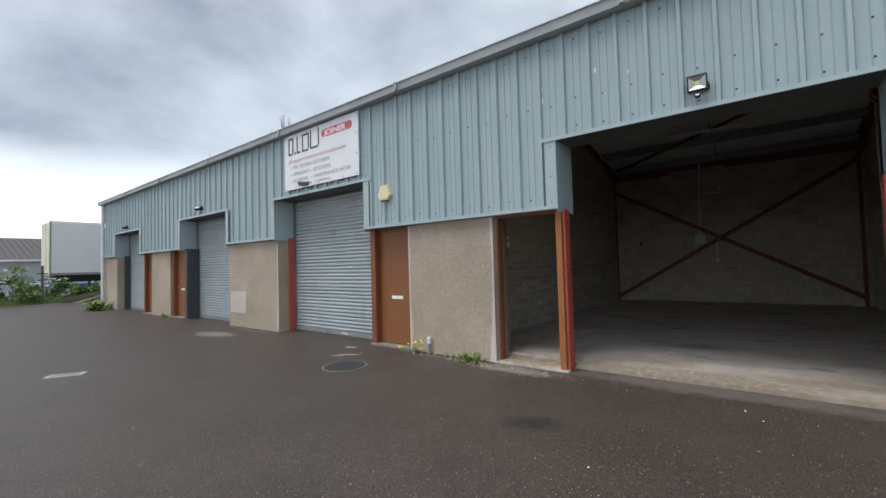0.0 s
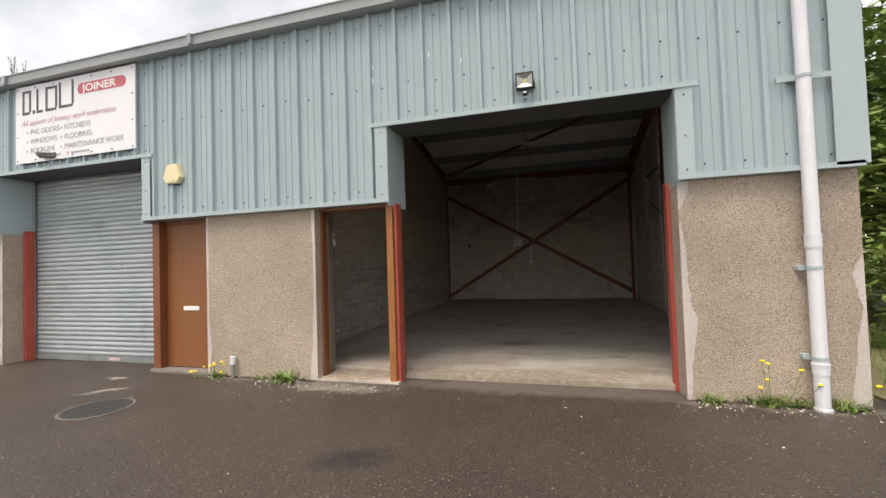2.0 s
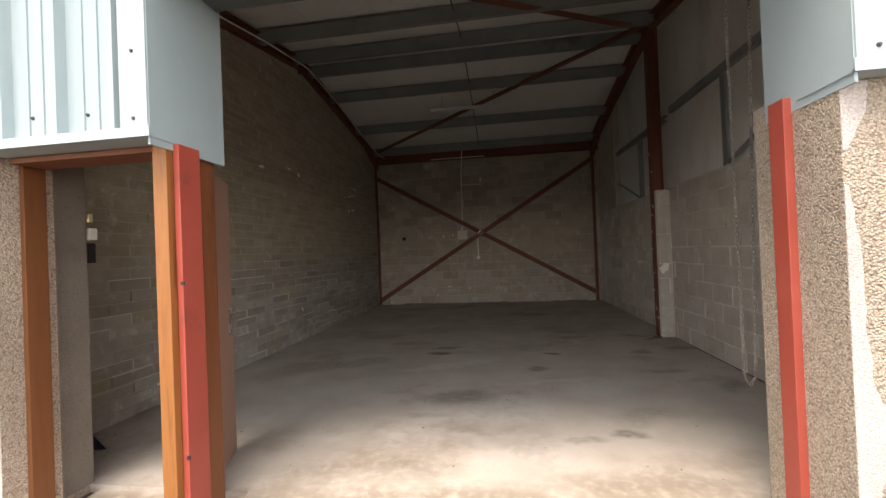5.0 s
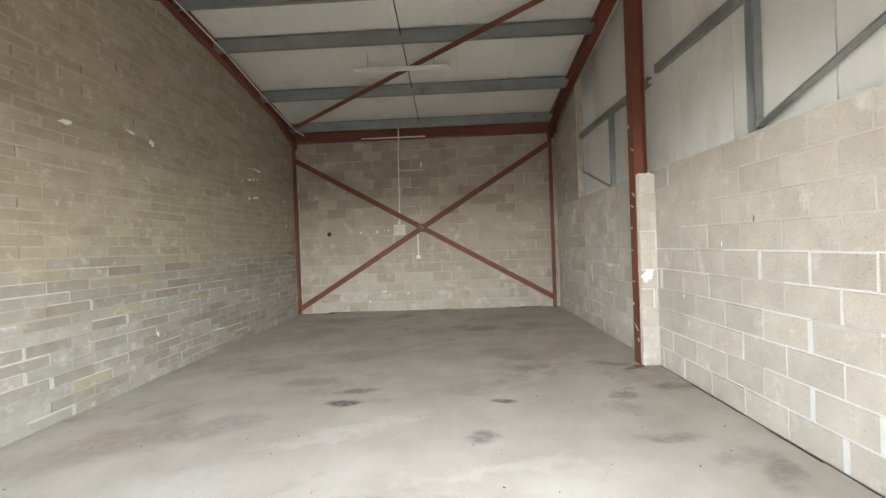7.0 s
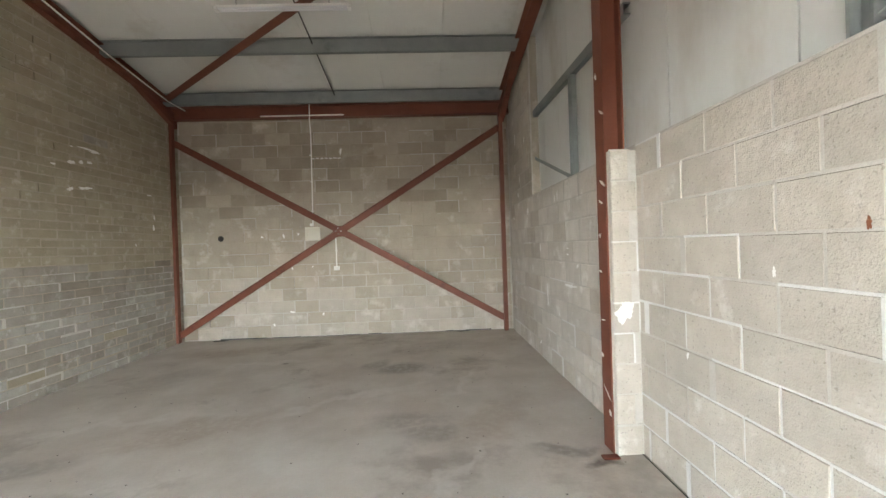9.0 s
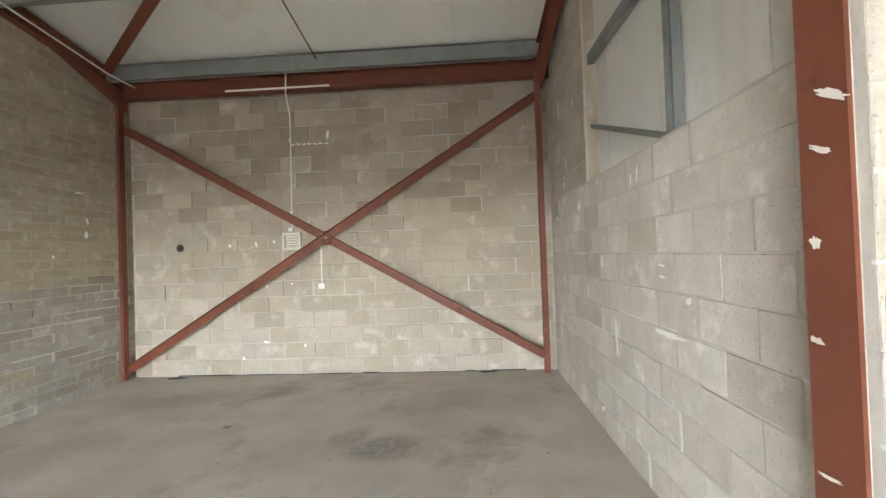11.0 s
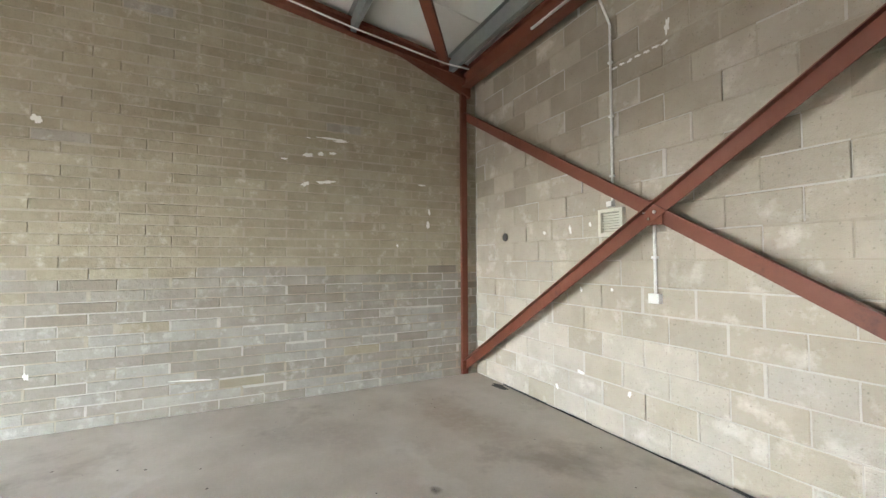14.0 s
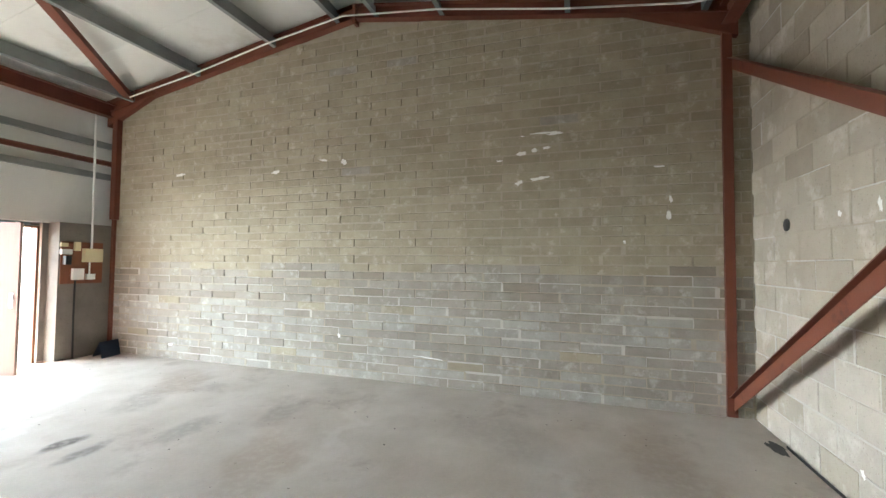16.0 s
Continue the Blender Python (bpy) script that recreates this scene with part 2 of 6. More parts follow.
M_BLOCK_BACK = surface("buff_concrete_block", (0.36, 0.314, 0.247), (0.465, 0.418, 0.347), 0.92, 3.0, 110, 0.35, vary=0.08, spots=(0.56, 0.523, 0.465), spot_size=3.0, spot_cut=0.55, fine_mix=0.32, pits=0.27, relief=0.38)
M_BLOCK_OLD = surface("brown_concrete_block", (0.295, 0.254, 0.195), (0.395, 0.35, 0.282), 0.92, 3.0, 110, 0.35, vary=0.10, spots=(0.43, 0.392, 0.33), spot_size=3.2, spot_cut=0.58, fine_mix=0.3, pits=0.26, relief=0.35)
M_BRICK_BUFF = surface("buff_concrete_brick", (0.298, 0.259, 0.184), (0.405, 0.363, 0.276), 0.92, 4.0, 100, 0.35, vary=0.11, spots=(0.49, 0.445, 0.37), spot_size=8.0, spot_cut=0.56, fine_mix=0.3, pits=0.2, relief=0.3)
M_BRICK_GREY = surface("grey_concrete_brick", (0.262, 0.236, 0.198), (0.375, 0.348, 0.307), 0.92, 4.0, 100, 0.35, vary=0.12, spots=(0.45, 0.428, 0.392), spot_size=7.0, spot_cut=0.55, fine_mix=0.3, pits=0.2, relief=0.3)
M_BRICK_DARK = surface("dark_concrete_brick", (0.235, 0.207, 0.168), (0.315, 0.283, 0.238), 0.92, 4.0, 100, 0.35, vary=0.10, fine_mix=0.3, pits=0.2, relief=0.3)
M_BRICK_PALE = surface("limewashed_concrete_brick", (0.30, 0.283, 0.252), (0.42, 0.402, 0.37), 0.92, 5.0, 100, 0.35, vary=0.10, spots=(0.50, 0.487, 0.46), spot_size=6.0, spot_cut=0.54, fine_mix=0.3, pits=0.2, relief=0.3)
M_MORTAR = surface("grey_mortar", (0.46, 0.435, 0.395), (0.57, 0.545, 0.505), 0.95, 9, 90, 0.3, relief=0.25)
M_MORTAR_BUFF = surface("buff_mortar", (0.35, 0.307, 0.24), (0.45, 0.402, 0.33), 0.95, 9, 90, 0.3, relief=0.25)
M_MORTAR_WHITE = surface("pale_mortar", (0.60, 0.595, 0.58), (0.72, 0.715, 0.70), 0.95, 9, 90, 0.3, relief=0.25)
M_CONCRETE = surface("plain_concrete", (0.33, 0.31, 0.28), (0.42, 0.40, 0.365), 0.9, 3, 60, 0.3)
M_WHITE = surface("white_plastic", (0.78, 0.78, 0.76), (0.84, 0.84, 0.82), 0.4, 4, 80, 0.0)
M_PIPE = surface("white_upvc_pipe", (0.60, 0.625, 0.665), (0.67, 0.69, 0.725), 0.35, 2, 60, 0.0, spots=(0.62, 0.62, 0.61), spot_size=2.0, spot_cut=0.62)
M_CREAM = surface("aged_cream_plastic", (0.66, 0.58, 0.34), (0.72, 0.65, 0.42), 0.45, 5, 80, 0.0)
M_VENT = surface("off_white_plastic", (0.66, 0.64, 0.55), (0.72, 0.70, 0.62), 0.45, 5, 80, 0.0)
M_SOIL = surface("dark_soil", (0.035, 0.030, 0.022), (0.085, 0.075, 0.052), 0.95, 8, 60, 0.4, vary=0.4)
M_PAINTSPLASH = surface("white_splash", (0.78, 0.775, 0.755), (0.86, 0.855, 0.835), 0.9, 8, 80, 0.1)
M_BLACK = surface("black_plastic", (0.012, 0.012, 0.013), (0.02, 0.02, 0.021), 0.5, 8, 80, 0.0)
M_IRON = surface("cast_iron", (0.018, 0.019, 0.021), (0.035, 0.036, 0.038), 0.78, 8, 80, 0.3)
M_CHROME = surface("brushed_chrome", (0.55, 0.55, 0.55), (0.65, 0.65, 0.65), 0.28, 8, 80, 0.0, metal=1.0)
M_LEAF = surface("weed_leaf", (0.085, 0.15, 0.028), (0.15, 0.23, 0.05), 0.6, 8, 60, 0.0, vary=0.3)
M_STRAW = surface("dry_grass", (0.22, 0.18, 0.09), (0.32, 0.26, 0.14), 0.8, 8, 60, 0.0, vary=0.3)
M_TREELEAF = surface("tree_leaf", (0.09, 0.15, 0.028), (0.17, 0.23, 0.05), 0.55, 1.5, 30, 0.0, vary=0.35)
M_BARK = surface("bark", (0.10, 0.08, 0.06), (0.17, 0.14, 0.11), 0.9, 8, 60, 0.4)
M_YELLOW = surface("yellow_petals", (0.78, 0.58, 0.01), (0.85, 0.66, 0.03), 0.7, 20, 100, 0.0)
M_SIGN = surface("white_sign_board", (0.70, 0.71, 0.74), (0.76, 0.77, 0.79), 0.4, 1.5, 40, 0.0)
M_SIGN_DARK = surface("charcoal_lettering", (0.055, 0.055, 0.065), (0.08, 0.08, 0.09), 0.5, 8, 60, 0.0)
M_SIGN_RED = surface("red_sign_panel", (0.47, 0.10, 0.12), (0.53, 0.13, 0.15), 0.5, 8, 60, 0.0)
M_SIGN_PINK = surface("faded_pink_script", (0.60, 0.40, 0.44), (0.66, 0.47, 0.50), 0.6, 8, 60, 0.0)
M_SIGN_GREY = surface("faded_grey_lettering", (0.33, 0.33, 0.36), (0.40, 0.40, 0.43), 0.6, 8, 60, 0.0)


def add_stains_and_toning(m, spots, colour, wobble=0.35, freq=2.2):
    """Soft-edged stains and toning of given centre, radius, flattening, turn and strength, soaked into a level surface.
    """
    n, l = m.node_tree.nodes, m.node_tree.links
    bsdf = n["Principled BSDF"]
    old = bsdf.inputs["Base Color"].links[0].from_socket
    geo = n.new("ShaderNodeNewGeometry")
    nz = n.new("ShaderNodeTexNoise")
    nz.inputs["Scale"].default_value, nz.inputs["Detail"].default_value = freq, 5.0
    l.new(geo.outputs["Position"], nz.inputs["Vector"])
    mid = n.new("ShaderNodeVectorMath")
    mid.operation = "MULTIPLY_ADD"
    mid.inputs[1].default_value, mid.inputs[2].default_value = (wobble, wobble, 0), (-wobble / 2, -wobble / 2, 0)
    l.new(nz.outputs["Color"], mid.inputs[0])
    pos = n.new("ShaderNodeVectorMath")
    l.new(geo.outputs["Position"], pos.inputs[0])
    l.new(mid.outputs["Vector"], pos.inputs[1])
    total = None
    for x, y, r, flat, turn, strength in spots:
        sub = n.new("ShaderNodeVectorMath")
        sub.operation = "SUBTRACT"
        sub.inputs[1].default_value = (x, y, 0)
        l.new(pos.outputs["Vector"], sub.inputs[0])
        mp = n.new("ShaderNodeMapping")
        mp.vector_type = "TEXTURE"
        mp.inputs["Rotation"].default_value = (0, 0, turn)
        mp.inputs["Scale"].default_value = (r, r * flat, 1e6)
        l.new(sub.outputs["Vector"], mp.inputs["Vector"])
        ln = n.new("ShaderNodeVectorMath")
        ln.operation = "LENGTH"
        l.new(mp.outputs["Vector"], ln.inputs[0])
        mr = n.new("ShaderNodeMapRange")
        mr.interpolation_type = "SMOOTHSTEP"
        mr.inputs["From Min"].default_value, mr.inputs["From Max"].default_value = 0.35, 1.15
        mr.inputs["To Min"].default_value, mr.inputs["To Max"].default_value = strength, 0.0
        l.new(ln.outputs["Value"], mr.inputs["Value"])
        if total is None:
            total = mr.outputs["Result"]
        else:
            mx = n.new("ShaderNodeMath")
            mx.operation = "MAXIMUM"
            l.new(total, mx.inputs[0])
            l.new(mr.outputs["Result"], mx.inputs[1])
            total = mx.outputs["Value"]
    grain = n.new("ShaderNodeTexNoise")
    grain.inputs["Scale"].default_value, grain.inputs["Detail"].default_value = 14.0, 4.0
    l.new(geo.outputs["Position"], grain.inputs["Vector"])
    gm = n.new("ShaderNodeMapRange")
    gm.inputs["From Min"].default_value, gm.inputs["From Max"].default_value = 0.30, 0.55
    gm.inputs["To Min"].default_value = 0.45
    l.new(grain.outputs["Fac"], gm.inputs["Value"])
    mul = n.new("ShaderNodeMath")
    mul.operation = "MULTIPLY"
    l.new(total, mul.inputs[0])
    l.new(gm.outputs["Result"], mul.inputs[1])
    mixc = n.new("ShaderNodeMixRGB")
    mixc.inputs["Color2"].default_value = rgb(colour)
    l.new(mul.outputs["Value"], mixc.inputs["Fac"])
    l.new(old, mixc.inputs["Color1"])
    l.new(mixc.outputs["Color"], bsdf.inputs["Base Color"])


add_stains_and_toning(M_FLOOR, [(-1.15, 8.80, 0.20, 0.5, 0.1, 0.9), (0.42, 8.76, 0.15, 0.55, 0.0, 0.85), (0.17, 8.05, 0.17, 0.8, 0.6, 0.6), (1.60, 8.86, 0.16, 1.0, 0.2, 0.5), (2.06, 9.70, 0.16, 0.5, 0.1, 0.8), (-1.1, 9.15, 0.24, 0.4, 0.2, 0.6),
                     (-1.29, 12.76, 0.07, 0.6, 0.5, 0.8), (0.42, 12.3, 0.42, 0.7, 0.1, 0.5), (0.05, 12.5, 0.3, 0.6, 0.9, 0.35)], (0.10, 0.086, 0.072), 0.22, 4.0)
add_stains_and_toning(M_FLOOR, [(-1.74, 9.50, 0.45, 0.35, 0.1, 0.45), (1.85, 9.92, 0.30, 0.4, 0.0, 0.65), (2.22, 9.10, 0.26, 0.45, 0.2, 0.65), (1.62, 7.98, 0.32, 0.35, 0.05, 0.55), (0.685, 6.26, 0.17, 0.95, 0.0, 0.75), (0.38, 6.11, 0.20, 0.5, 0.1, 0.5), (-0.88, 6.55, 0.34, 0.25, 0.1, 0.5), (-0.98, 5.72, 0.18, 0.3, 0.0, 0.4), (0.78, 10.33, 0.34, 0.5, 0.1, 0.45), (2.05, 7.5, 0.28, 0.4, 1.0, 0.5), (0.62, 10.6, 0.5, 0.5, 0.2, 0.4),
                     (-0.65, 7.04, 0.45, 0.5, 0.2, 0.6), (-2.2, 8.3, 0.6, 0.4, 0.5, 0.4), (-2.35, 10.04, 0.5, 0.4, 0.2, 0.4), (-0.2, 6.2, 0.7, 0.4, 0.1, 0.3), (1.0, 6.6, 0.5, 0.4, 0.3, 0.35), (0.9, 13.4, 0.8, 0.5, 0.4, 0.3), (-2.6, 12.2, 0.8, 0.5, 0.8, 0.25)], (0.21, 0.185, 0.158), 0.45, 2.2)
add_stains_and_toning(M_FLOOR, [(-0.3, 6.7, 0.9, 0.45, 0.1, 0.5), (-1.9, 7.4, 0.7, 0.4, 0.3, 0.4), (0.9, 7.4, 0.6, 0.35, 0.2, 0.45), (-2.6, 9.3, 0.8, 0.5, 0.4, 0.3), (0.0, 10.0, 1.0, 0.3, 0.1, 0.3)], (0.66, 0.63, 0.585), 0.7, 1.6)
add_stains_and_toning(M_FLOOR, [(1.72, 9.02, 0.08, 0.6, 0.4, 0.7), (1.55, 8.72, 0.05, 0.6, 0.9, 0.45), (1.64, 8.95, 0.10, 0.3, 1.2, 0.4)], (0.38, 0.23, 0.11), 0.12, 7.0)
add_stains_and_toning(M_FLOOR, [(-0.9, 8.2, 0.9, 0.10, 0.35, 0.5), (0.8, 9.5, 1.1, 0.08, 0.9, 0.45), (-0.2, 11.2, 1.3, 0.09, 0.5, 0.4), (1.2, 11.6, 0.8, 0.10, 1.2, 0.4), (-2.3, 10.8, 1.0, 0.12, 0.2, 0.4), (-1.6, 12.9, 0.9, 0.14, 0.1, 0.35), (0.3, 7.6, 0.9, 0.12, 0.15, 0.45), (-1.0, 6.1, 1.1, 0.14, 0.05, 0.4)], (0.70, 0.665, 0.62), 0.8, 2.6)
add_stains_and_toning(M_FLOOR, [(-2.9, 8.0, 0.7, 0.5, 0.6, 0.5), (-1.4, 10.6, 0.9, 0.35, 0.3, 0.45), (1.4, 10.6, 0.7, 0.4, 1.0, 0.4), (0.2, 9.2, 0.7, 0.3, 0.2, 0.35), (-2.4, 13.6, 0.9, 0.35, 0.1, 0.5), (1.2, 5.9, 0.6, 0.3, 0.1, 0.4)], (0.36, 0.285, 0.215), 0.7, 3.0)
# threshold dirt, its brown deepened to hold down the daylight falling there
add_stains_and_toning(M_FLOOR, [(-0.3, 5.0, 1.7, 0.18, 0.0, 0.75), (-2.4, 5.1, 0.8, 0.3, 0.1, 0.65), (0.6, 5.6, 0.9, 0.3, 0.1, 0.55), (-1.0, 5.9, 0.8, 0.35, 0.2, 0.5), (-2.3, 6.0, 0.7, 0.5, 0.3, 0.4)], (0.31, 0.245, 0.18), 0.7, 3.2)
add_stains_and_toning(M_FLOOR, [(-2.4, 4.98, 0.8, 0.55, 0.0, 0.9), (-0.35, 5.12, 2.1, 0.20, 0.0, 0.85), (-1.2, 5.55, 0.9, 0.3, 0.1, 0.5), (0.6, 5.4, 0.9, 0.3, 0.1, 0.6)], (0.235, 0.19, 0.145), 0.4, 2.6)
add_stains_and_toning(M_ASPHALT, [(-1.50, 2.96, 0.34, 0.6, 0.4, 0.9)], (0.016, 0.015, 0.016), 0.15, 3.0)
add_stains_and_toning(M_ASPHALT, [(-9.85, 3.85, 0.8, 0.4, 0.1, 0.55), (-5.3, 3.95, 0.34, 0.22, 0.9, 0.8), (-5.75, 4.42, 0.16, 0.4, 0.0, 0.9), (-2.5, 4.5, 0.75, 0.22, 0.05, 0.55), (-0.3, 4.85, 2.2, 0.12, 0.0, 0.28), (-3.4, 4.68, 1.6, 0.06, 0.0, 0.35), (1.9, 4.66, 1.2, 0.10, 0.0, 0.35)], (0.30, 0.27, 0.235), 0.35, 5.0)


def timber(name, a, b, rough=0.5):
    """Stained timber with grain along z."""
    return surface(name, a, b, rough, 3.0, 30, 0.06, stretch=(14, 14, 0.9), fine_mix=0.5, spots=tuple(0.6 * c for c in a), spot_size=0.7, spot_cut=0.6)


M_DOOR = timber("brown_stained_door", (0.175, 0.062, 0.019), (0.27, 0.105, 0.035))
M_FRAME = timber("orange_stained_timber", (0.24, 0.085, 0.02), (0.36, 0.145, 0.04))
M_FRAME_DARK = timber("dark_red_brown_timber", (0.16, 0.05, 0.02), (0.225, 0.078, 0.03))
M_DOOR_IN = timber("pinkish_brown_door", (0.29, 0.165, 0.12), (0.36, 0.215, 0.165), 0.55)


# ---------------------------------------------------------------- building blocks
def box(bm, x0, x1, y0, y1, z0, z1):
    v = [bm.verts.new(p) for p in ((x0, y0, z0), (x1, y0, z0), (x1, y1, z0), (x0, y1, z0), (x0, y0, z1), (x1, y0, z1), (x1, y1, z1), (x0, y1, z1))]
    for f in ((0, 3, 2, 1), (4, 5, 6, 7), (0, 1, 5, 4), (1, 2, 6, 5), (2, 3, 7, 6), (3, 0, 4, 7)):
        bm.faces.new([v[i] for i in f])
    return bm


def boxes(*items):
    bm = bmesh.new()
    for it in items:
        box(bm, *it)
    return bm


def soft_box(x0, x1, y0, y1, z0, z1, r=0.006, seg=2):
    bm = boxes((x0, x1, y0, y1, z0, z1))
    bmesh.ops.bevel(bm, geom=bm.edges[:], offset=r, segments=seg, affect="EDGES", profile=0.6)
    return bm


def mesh_of(name, bm, material, smooth=False):
    me = bpy.data.meshes.new(name)
    bm.normal_update()
    bm.to_mesh(me)
    bm.free()
    for m in material if isinstance(material, (list, tuple)) else [material]:
        me.materials.append(m)
    if smooth:
        for p in me.polygons:
            p.use_smooth = True
    return me


def part(name, bm, material, parent, label="", smooth=False):
    """Links a bmesh as one mesh object under a thing or a part."""
    ob = new(name, mesh_of(name, bm, material, smooth))
    ob.parent = parent
    if label:
        ob["label"] = label
    return ob


def thing(name, label, category, group="", at=(0, 0, 0), rz=0):
    ob = new(name)
    ob.matrix_world = pose(*at, 0, 0, rz)
    return tagged(ob, label, category, group)


def solid(name, bm, material, label, category, group="", kind="", smooth=False):
    return tagged(new(name, mesh_of(name, bm, material, smooth)), label, category, group, kind)


def setting(name, bm, material, label, category):
    return solid(name, bm, material, label, category, kind="structure")


def tube(bm, a, b, r, n=10, r2=None, cap=True):
    a, b = Vector(a), Vector(b)
    q = (b - a).to_track_quat("Z", "Y")
    rings = []
    for p, rad in ((a, r), (b, r if r2 is None else r2)):
        rings.append([bm.verts.new(p + q @ Vector((rad * math.cos(2 * math.pi * i / n), rad * math.sin(2 * math.pi * i / n), 0))) for i in range(n)])
    for i in range(n):
        bm.faces.new((rings[0][i], rings[0][(i + 1) % n], rings[1][(i + 1) % n], rings[1][i]))
    if cap:
        bm.faces.new(rings[0][::-1])
        bm.faces.new(rings[1])
    return bm


def path_tube(points, r, n=8):
    bm = bmesh.new()
    for a, b in zip(points, points[1:]):
        tube(bm, a, b, r, n)
    for p in points[1:-1]:
        bmesh.ops.create_icosphere(bm, subdivisions=1, radius=r * 1.02, matrix=Matrix.Translation(p))
    return bm


def bar(a, b, w, h, up=(0, 0, 1)):
    """A straight bar of w by h between two points; h runs along up as far as it can."""
    a, b = Vector(a), Vector(b)
    d = (b - a).normalized()
    s = d.cross(Vector(up)).normalized()
    u = s.cross(d)
    bm = bmesh.new()
    vs = [[bm.verts.new(p + s * i * w / 2 + u * j * h / 2) for i, j in ((-1, -1), (1, -1), (1, 1), (-1, 1))] for p in (a, b)]
    for i in range(4):
        bm.faces.new((vs[0][i], vs[0][(i + 1) % 4], vs[1][(i + 1) % 4], vs[1][i]))
    bm.faces.new(vs[0][::-1])
    bm.faces.new(vs[1])
    bmesh.ops.recalc_face_normals(bm, faces=bm.faces[:])
    return bm


def section(a, b, outline, up=(0, 0, 1)):
    """A steel section: the outline, in (side, up) metres, drawn from a to b."""
    a, b = Vector(a), Vector(b)
    d = (b - a).normalized()
    s = d.cross(Vector(up)).normalized()
    u = s.cross(d)
    bm = bmesh.new()
    vs = [[bm.verts.new(p + s * i + u * j) for i, j in outline] for p in (a, b)]
    k = len(outline)
    for i in range(k):
        bm.faces.new((vs[0][i], vs[0][(i + 1) % k], vs[1][(i + 1) % k], vs[1][i]))
    bm.faces.new(vs[0][::-1])
    bm.faces.new(vs[1])
    bmesh.ops.recalc_face_normals(bm, faces=bm.faces[:])
    return bm


def h_outline(w, h, tf=0.012, tw=0.009):
    a, b, c = w / 2, h / 2, tw / 2
    return [(-a, -b), (a, -b), (a, -b + tf), (c, -b + tf), (c, b - tf), (a, b - tf), (a, b), (-a, b), (-a, b - tf), (-c, b - tf), (-c, -b + tf), (-a, -b + tf)]


def z_outline(w, h, t=0.004):
    return [(-w, 0), (t, 0), (t, h - t), (w, h - t), (w, h), (0, h), (0, t), (-w, t)]


def l_outline(w, t=0.008):
    return [(0, 0), (w, 0), (w, t), (t, t), (t, w), (0, w)]


# ---------------------------------------------------------------- plan
FY = 4.75                      # outer face of the front wall
WT = 0.56                      # thickness of the front wall
LX, RX, BY = -3.765, 2.405, 14.605  # inner faces of the side and rear walls
END_L, END_R = -22.7, 2.62     # ends of the terrace
LOW, HEAD, TOP = 2.09, 2.985, 4.40  # cladding's lower edge, shutter heads, upper edge
SHUTTERS = [(-20.83, -17.86), (-14.15, -11.08), (-8.68, -5.60), (-1.86, 1.17)]
DOORS = [(-17.86, -16.85), (-15.16, -14.15), (-5.60, -4.58), (-2.90, -1.86)]
PIERS = [(END_L, -20.83), (-16.85, -15.16), (-11.08, -8.68), (-4.58, -2.90), (1.17, END_R)]
APEX_Y, APEX_Z, PITCH = 10.0, 4.90, 0.165


def under(y):
    """Underside of the rafters."""
    return APEX_Z - PITCH * abs(y - APEX_Y)


def yard_z(x, y):
    return -0.055 - 0.004 * max(0.0, -x - 6)


# ---------------------------------------------------------------- ground
def ground_sheet():
    bm = bmesh.new()
    xs = [-900, -200, -60, -40] + [-32 + 1.0 * i for i in range(48)] + [18, 24, 40, 80, 300, 900]
    ys = [-900, -300, -80, -30] + [-20 + 1.0 * i for i in range(24)] + [4.4, 4.76, 6, 10, 16, 24, 40, 80, 300, 900]
    grid = [[bm.verts.new((x, y, yard_z(x, y) if -40 < x < 30 and -40 < y < 40 else yard_z(max(-40, min(30, x)), 0))) for x in xs] for y in ys]
    for j in range(len(ys) - 1):
        for i in range(len(xs) - 1):
            bm.faces.new((grid[j][i], grid[j][i + 1], grid[j + 1][i + 1], grid[j + 1][i]))
    return bm


setting("ground", ground_sheet(), M_ASPHALT, "dark brown-grey worn asphalt yard with fine chippings", "ground")

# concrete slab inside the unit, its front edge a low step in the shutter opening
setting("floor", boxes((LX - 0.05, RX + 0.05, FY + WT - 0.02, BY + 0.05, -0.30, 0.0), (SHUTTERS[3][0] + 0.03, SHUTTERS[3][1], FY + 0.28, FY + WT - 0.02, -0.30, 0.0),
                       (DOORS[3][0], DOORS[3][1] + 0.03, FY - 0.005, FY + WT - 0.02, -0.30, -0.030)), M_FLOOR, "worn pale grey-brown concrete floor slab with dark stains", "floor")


def stain(x, y, r, name="oil_stain", mat=M_STAIN, squash=0.6, z=0.004, turn=0.0, label="dark oil stain soaked into the concrete floor", seed=1, lobes=0.35):
    rnd = random.Random(seed)
    bm = bmesh.new()
    n = 34
    ph = [rnd.uniform(0, 6.28) for _ in range(5)]
    ring = []
    for i in range(n):
        a = 2 * math.pi * i / n
        k = 1 + lobes * (0.5 * math.sin(2 * a + ph[0]) + 0.35 * math.sin(3 * a + ph[1]) + 0.3 * math.sin(5 * a + ph[2]) + 0.2 * math.sin(9 * a + ph[3])) + rnd.uniform(-0.08, 0.08)
        px, py = r * k * math.cos(a), r * k * squash * math.sin(a)
        ring.append(bm.verts.new((x + px * math.cos(turn) - py * math.sin(turn), y + px * math.sin(turn) + py * math.cos(turn), z)))
    bm.faces.new(ring)
    return setting(name, bm, mat, label, "stain")


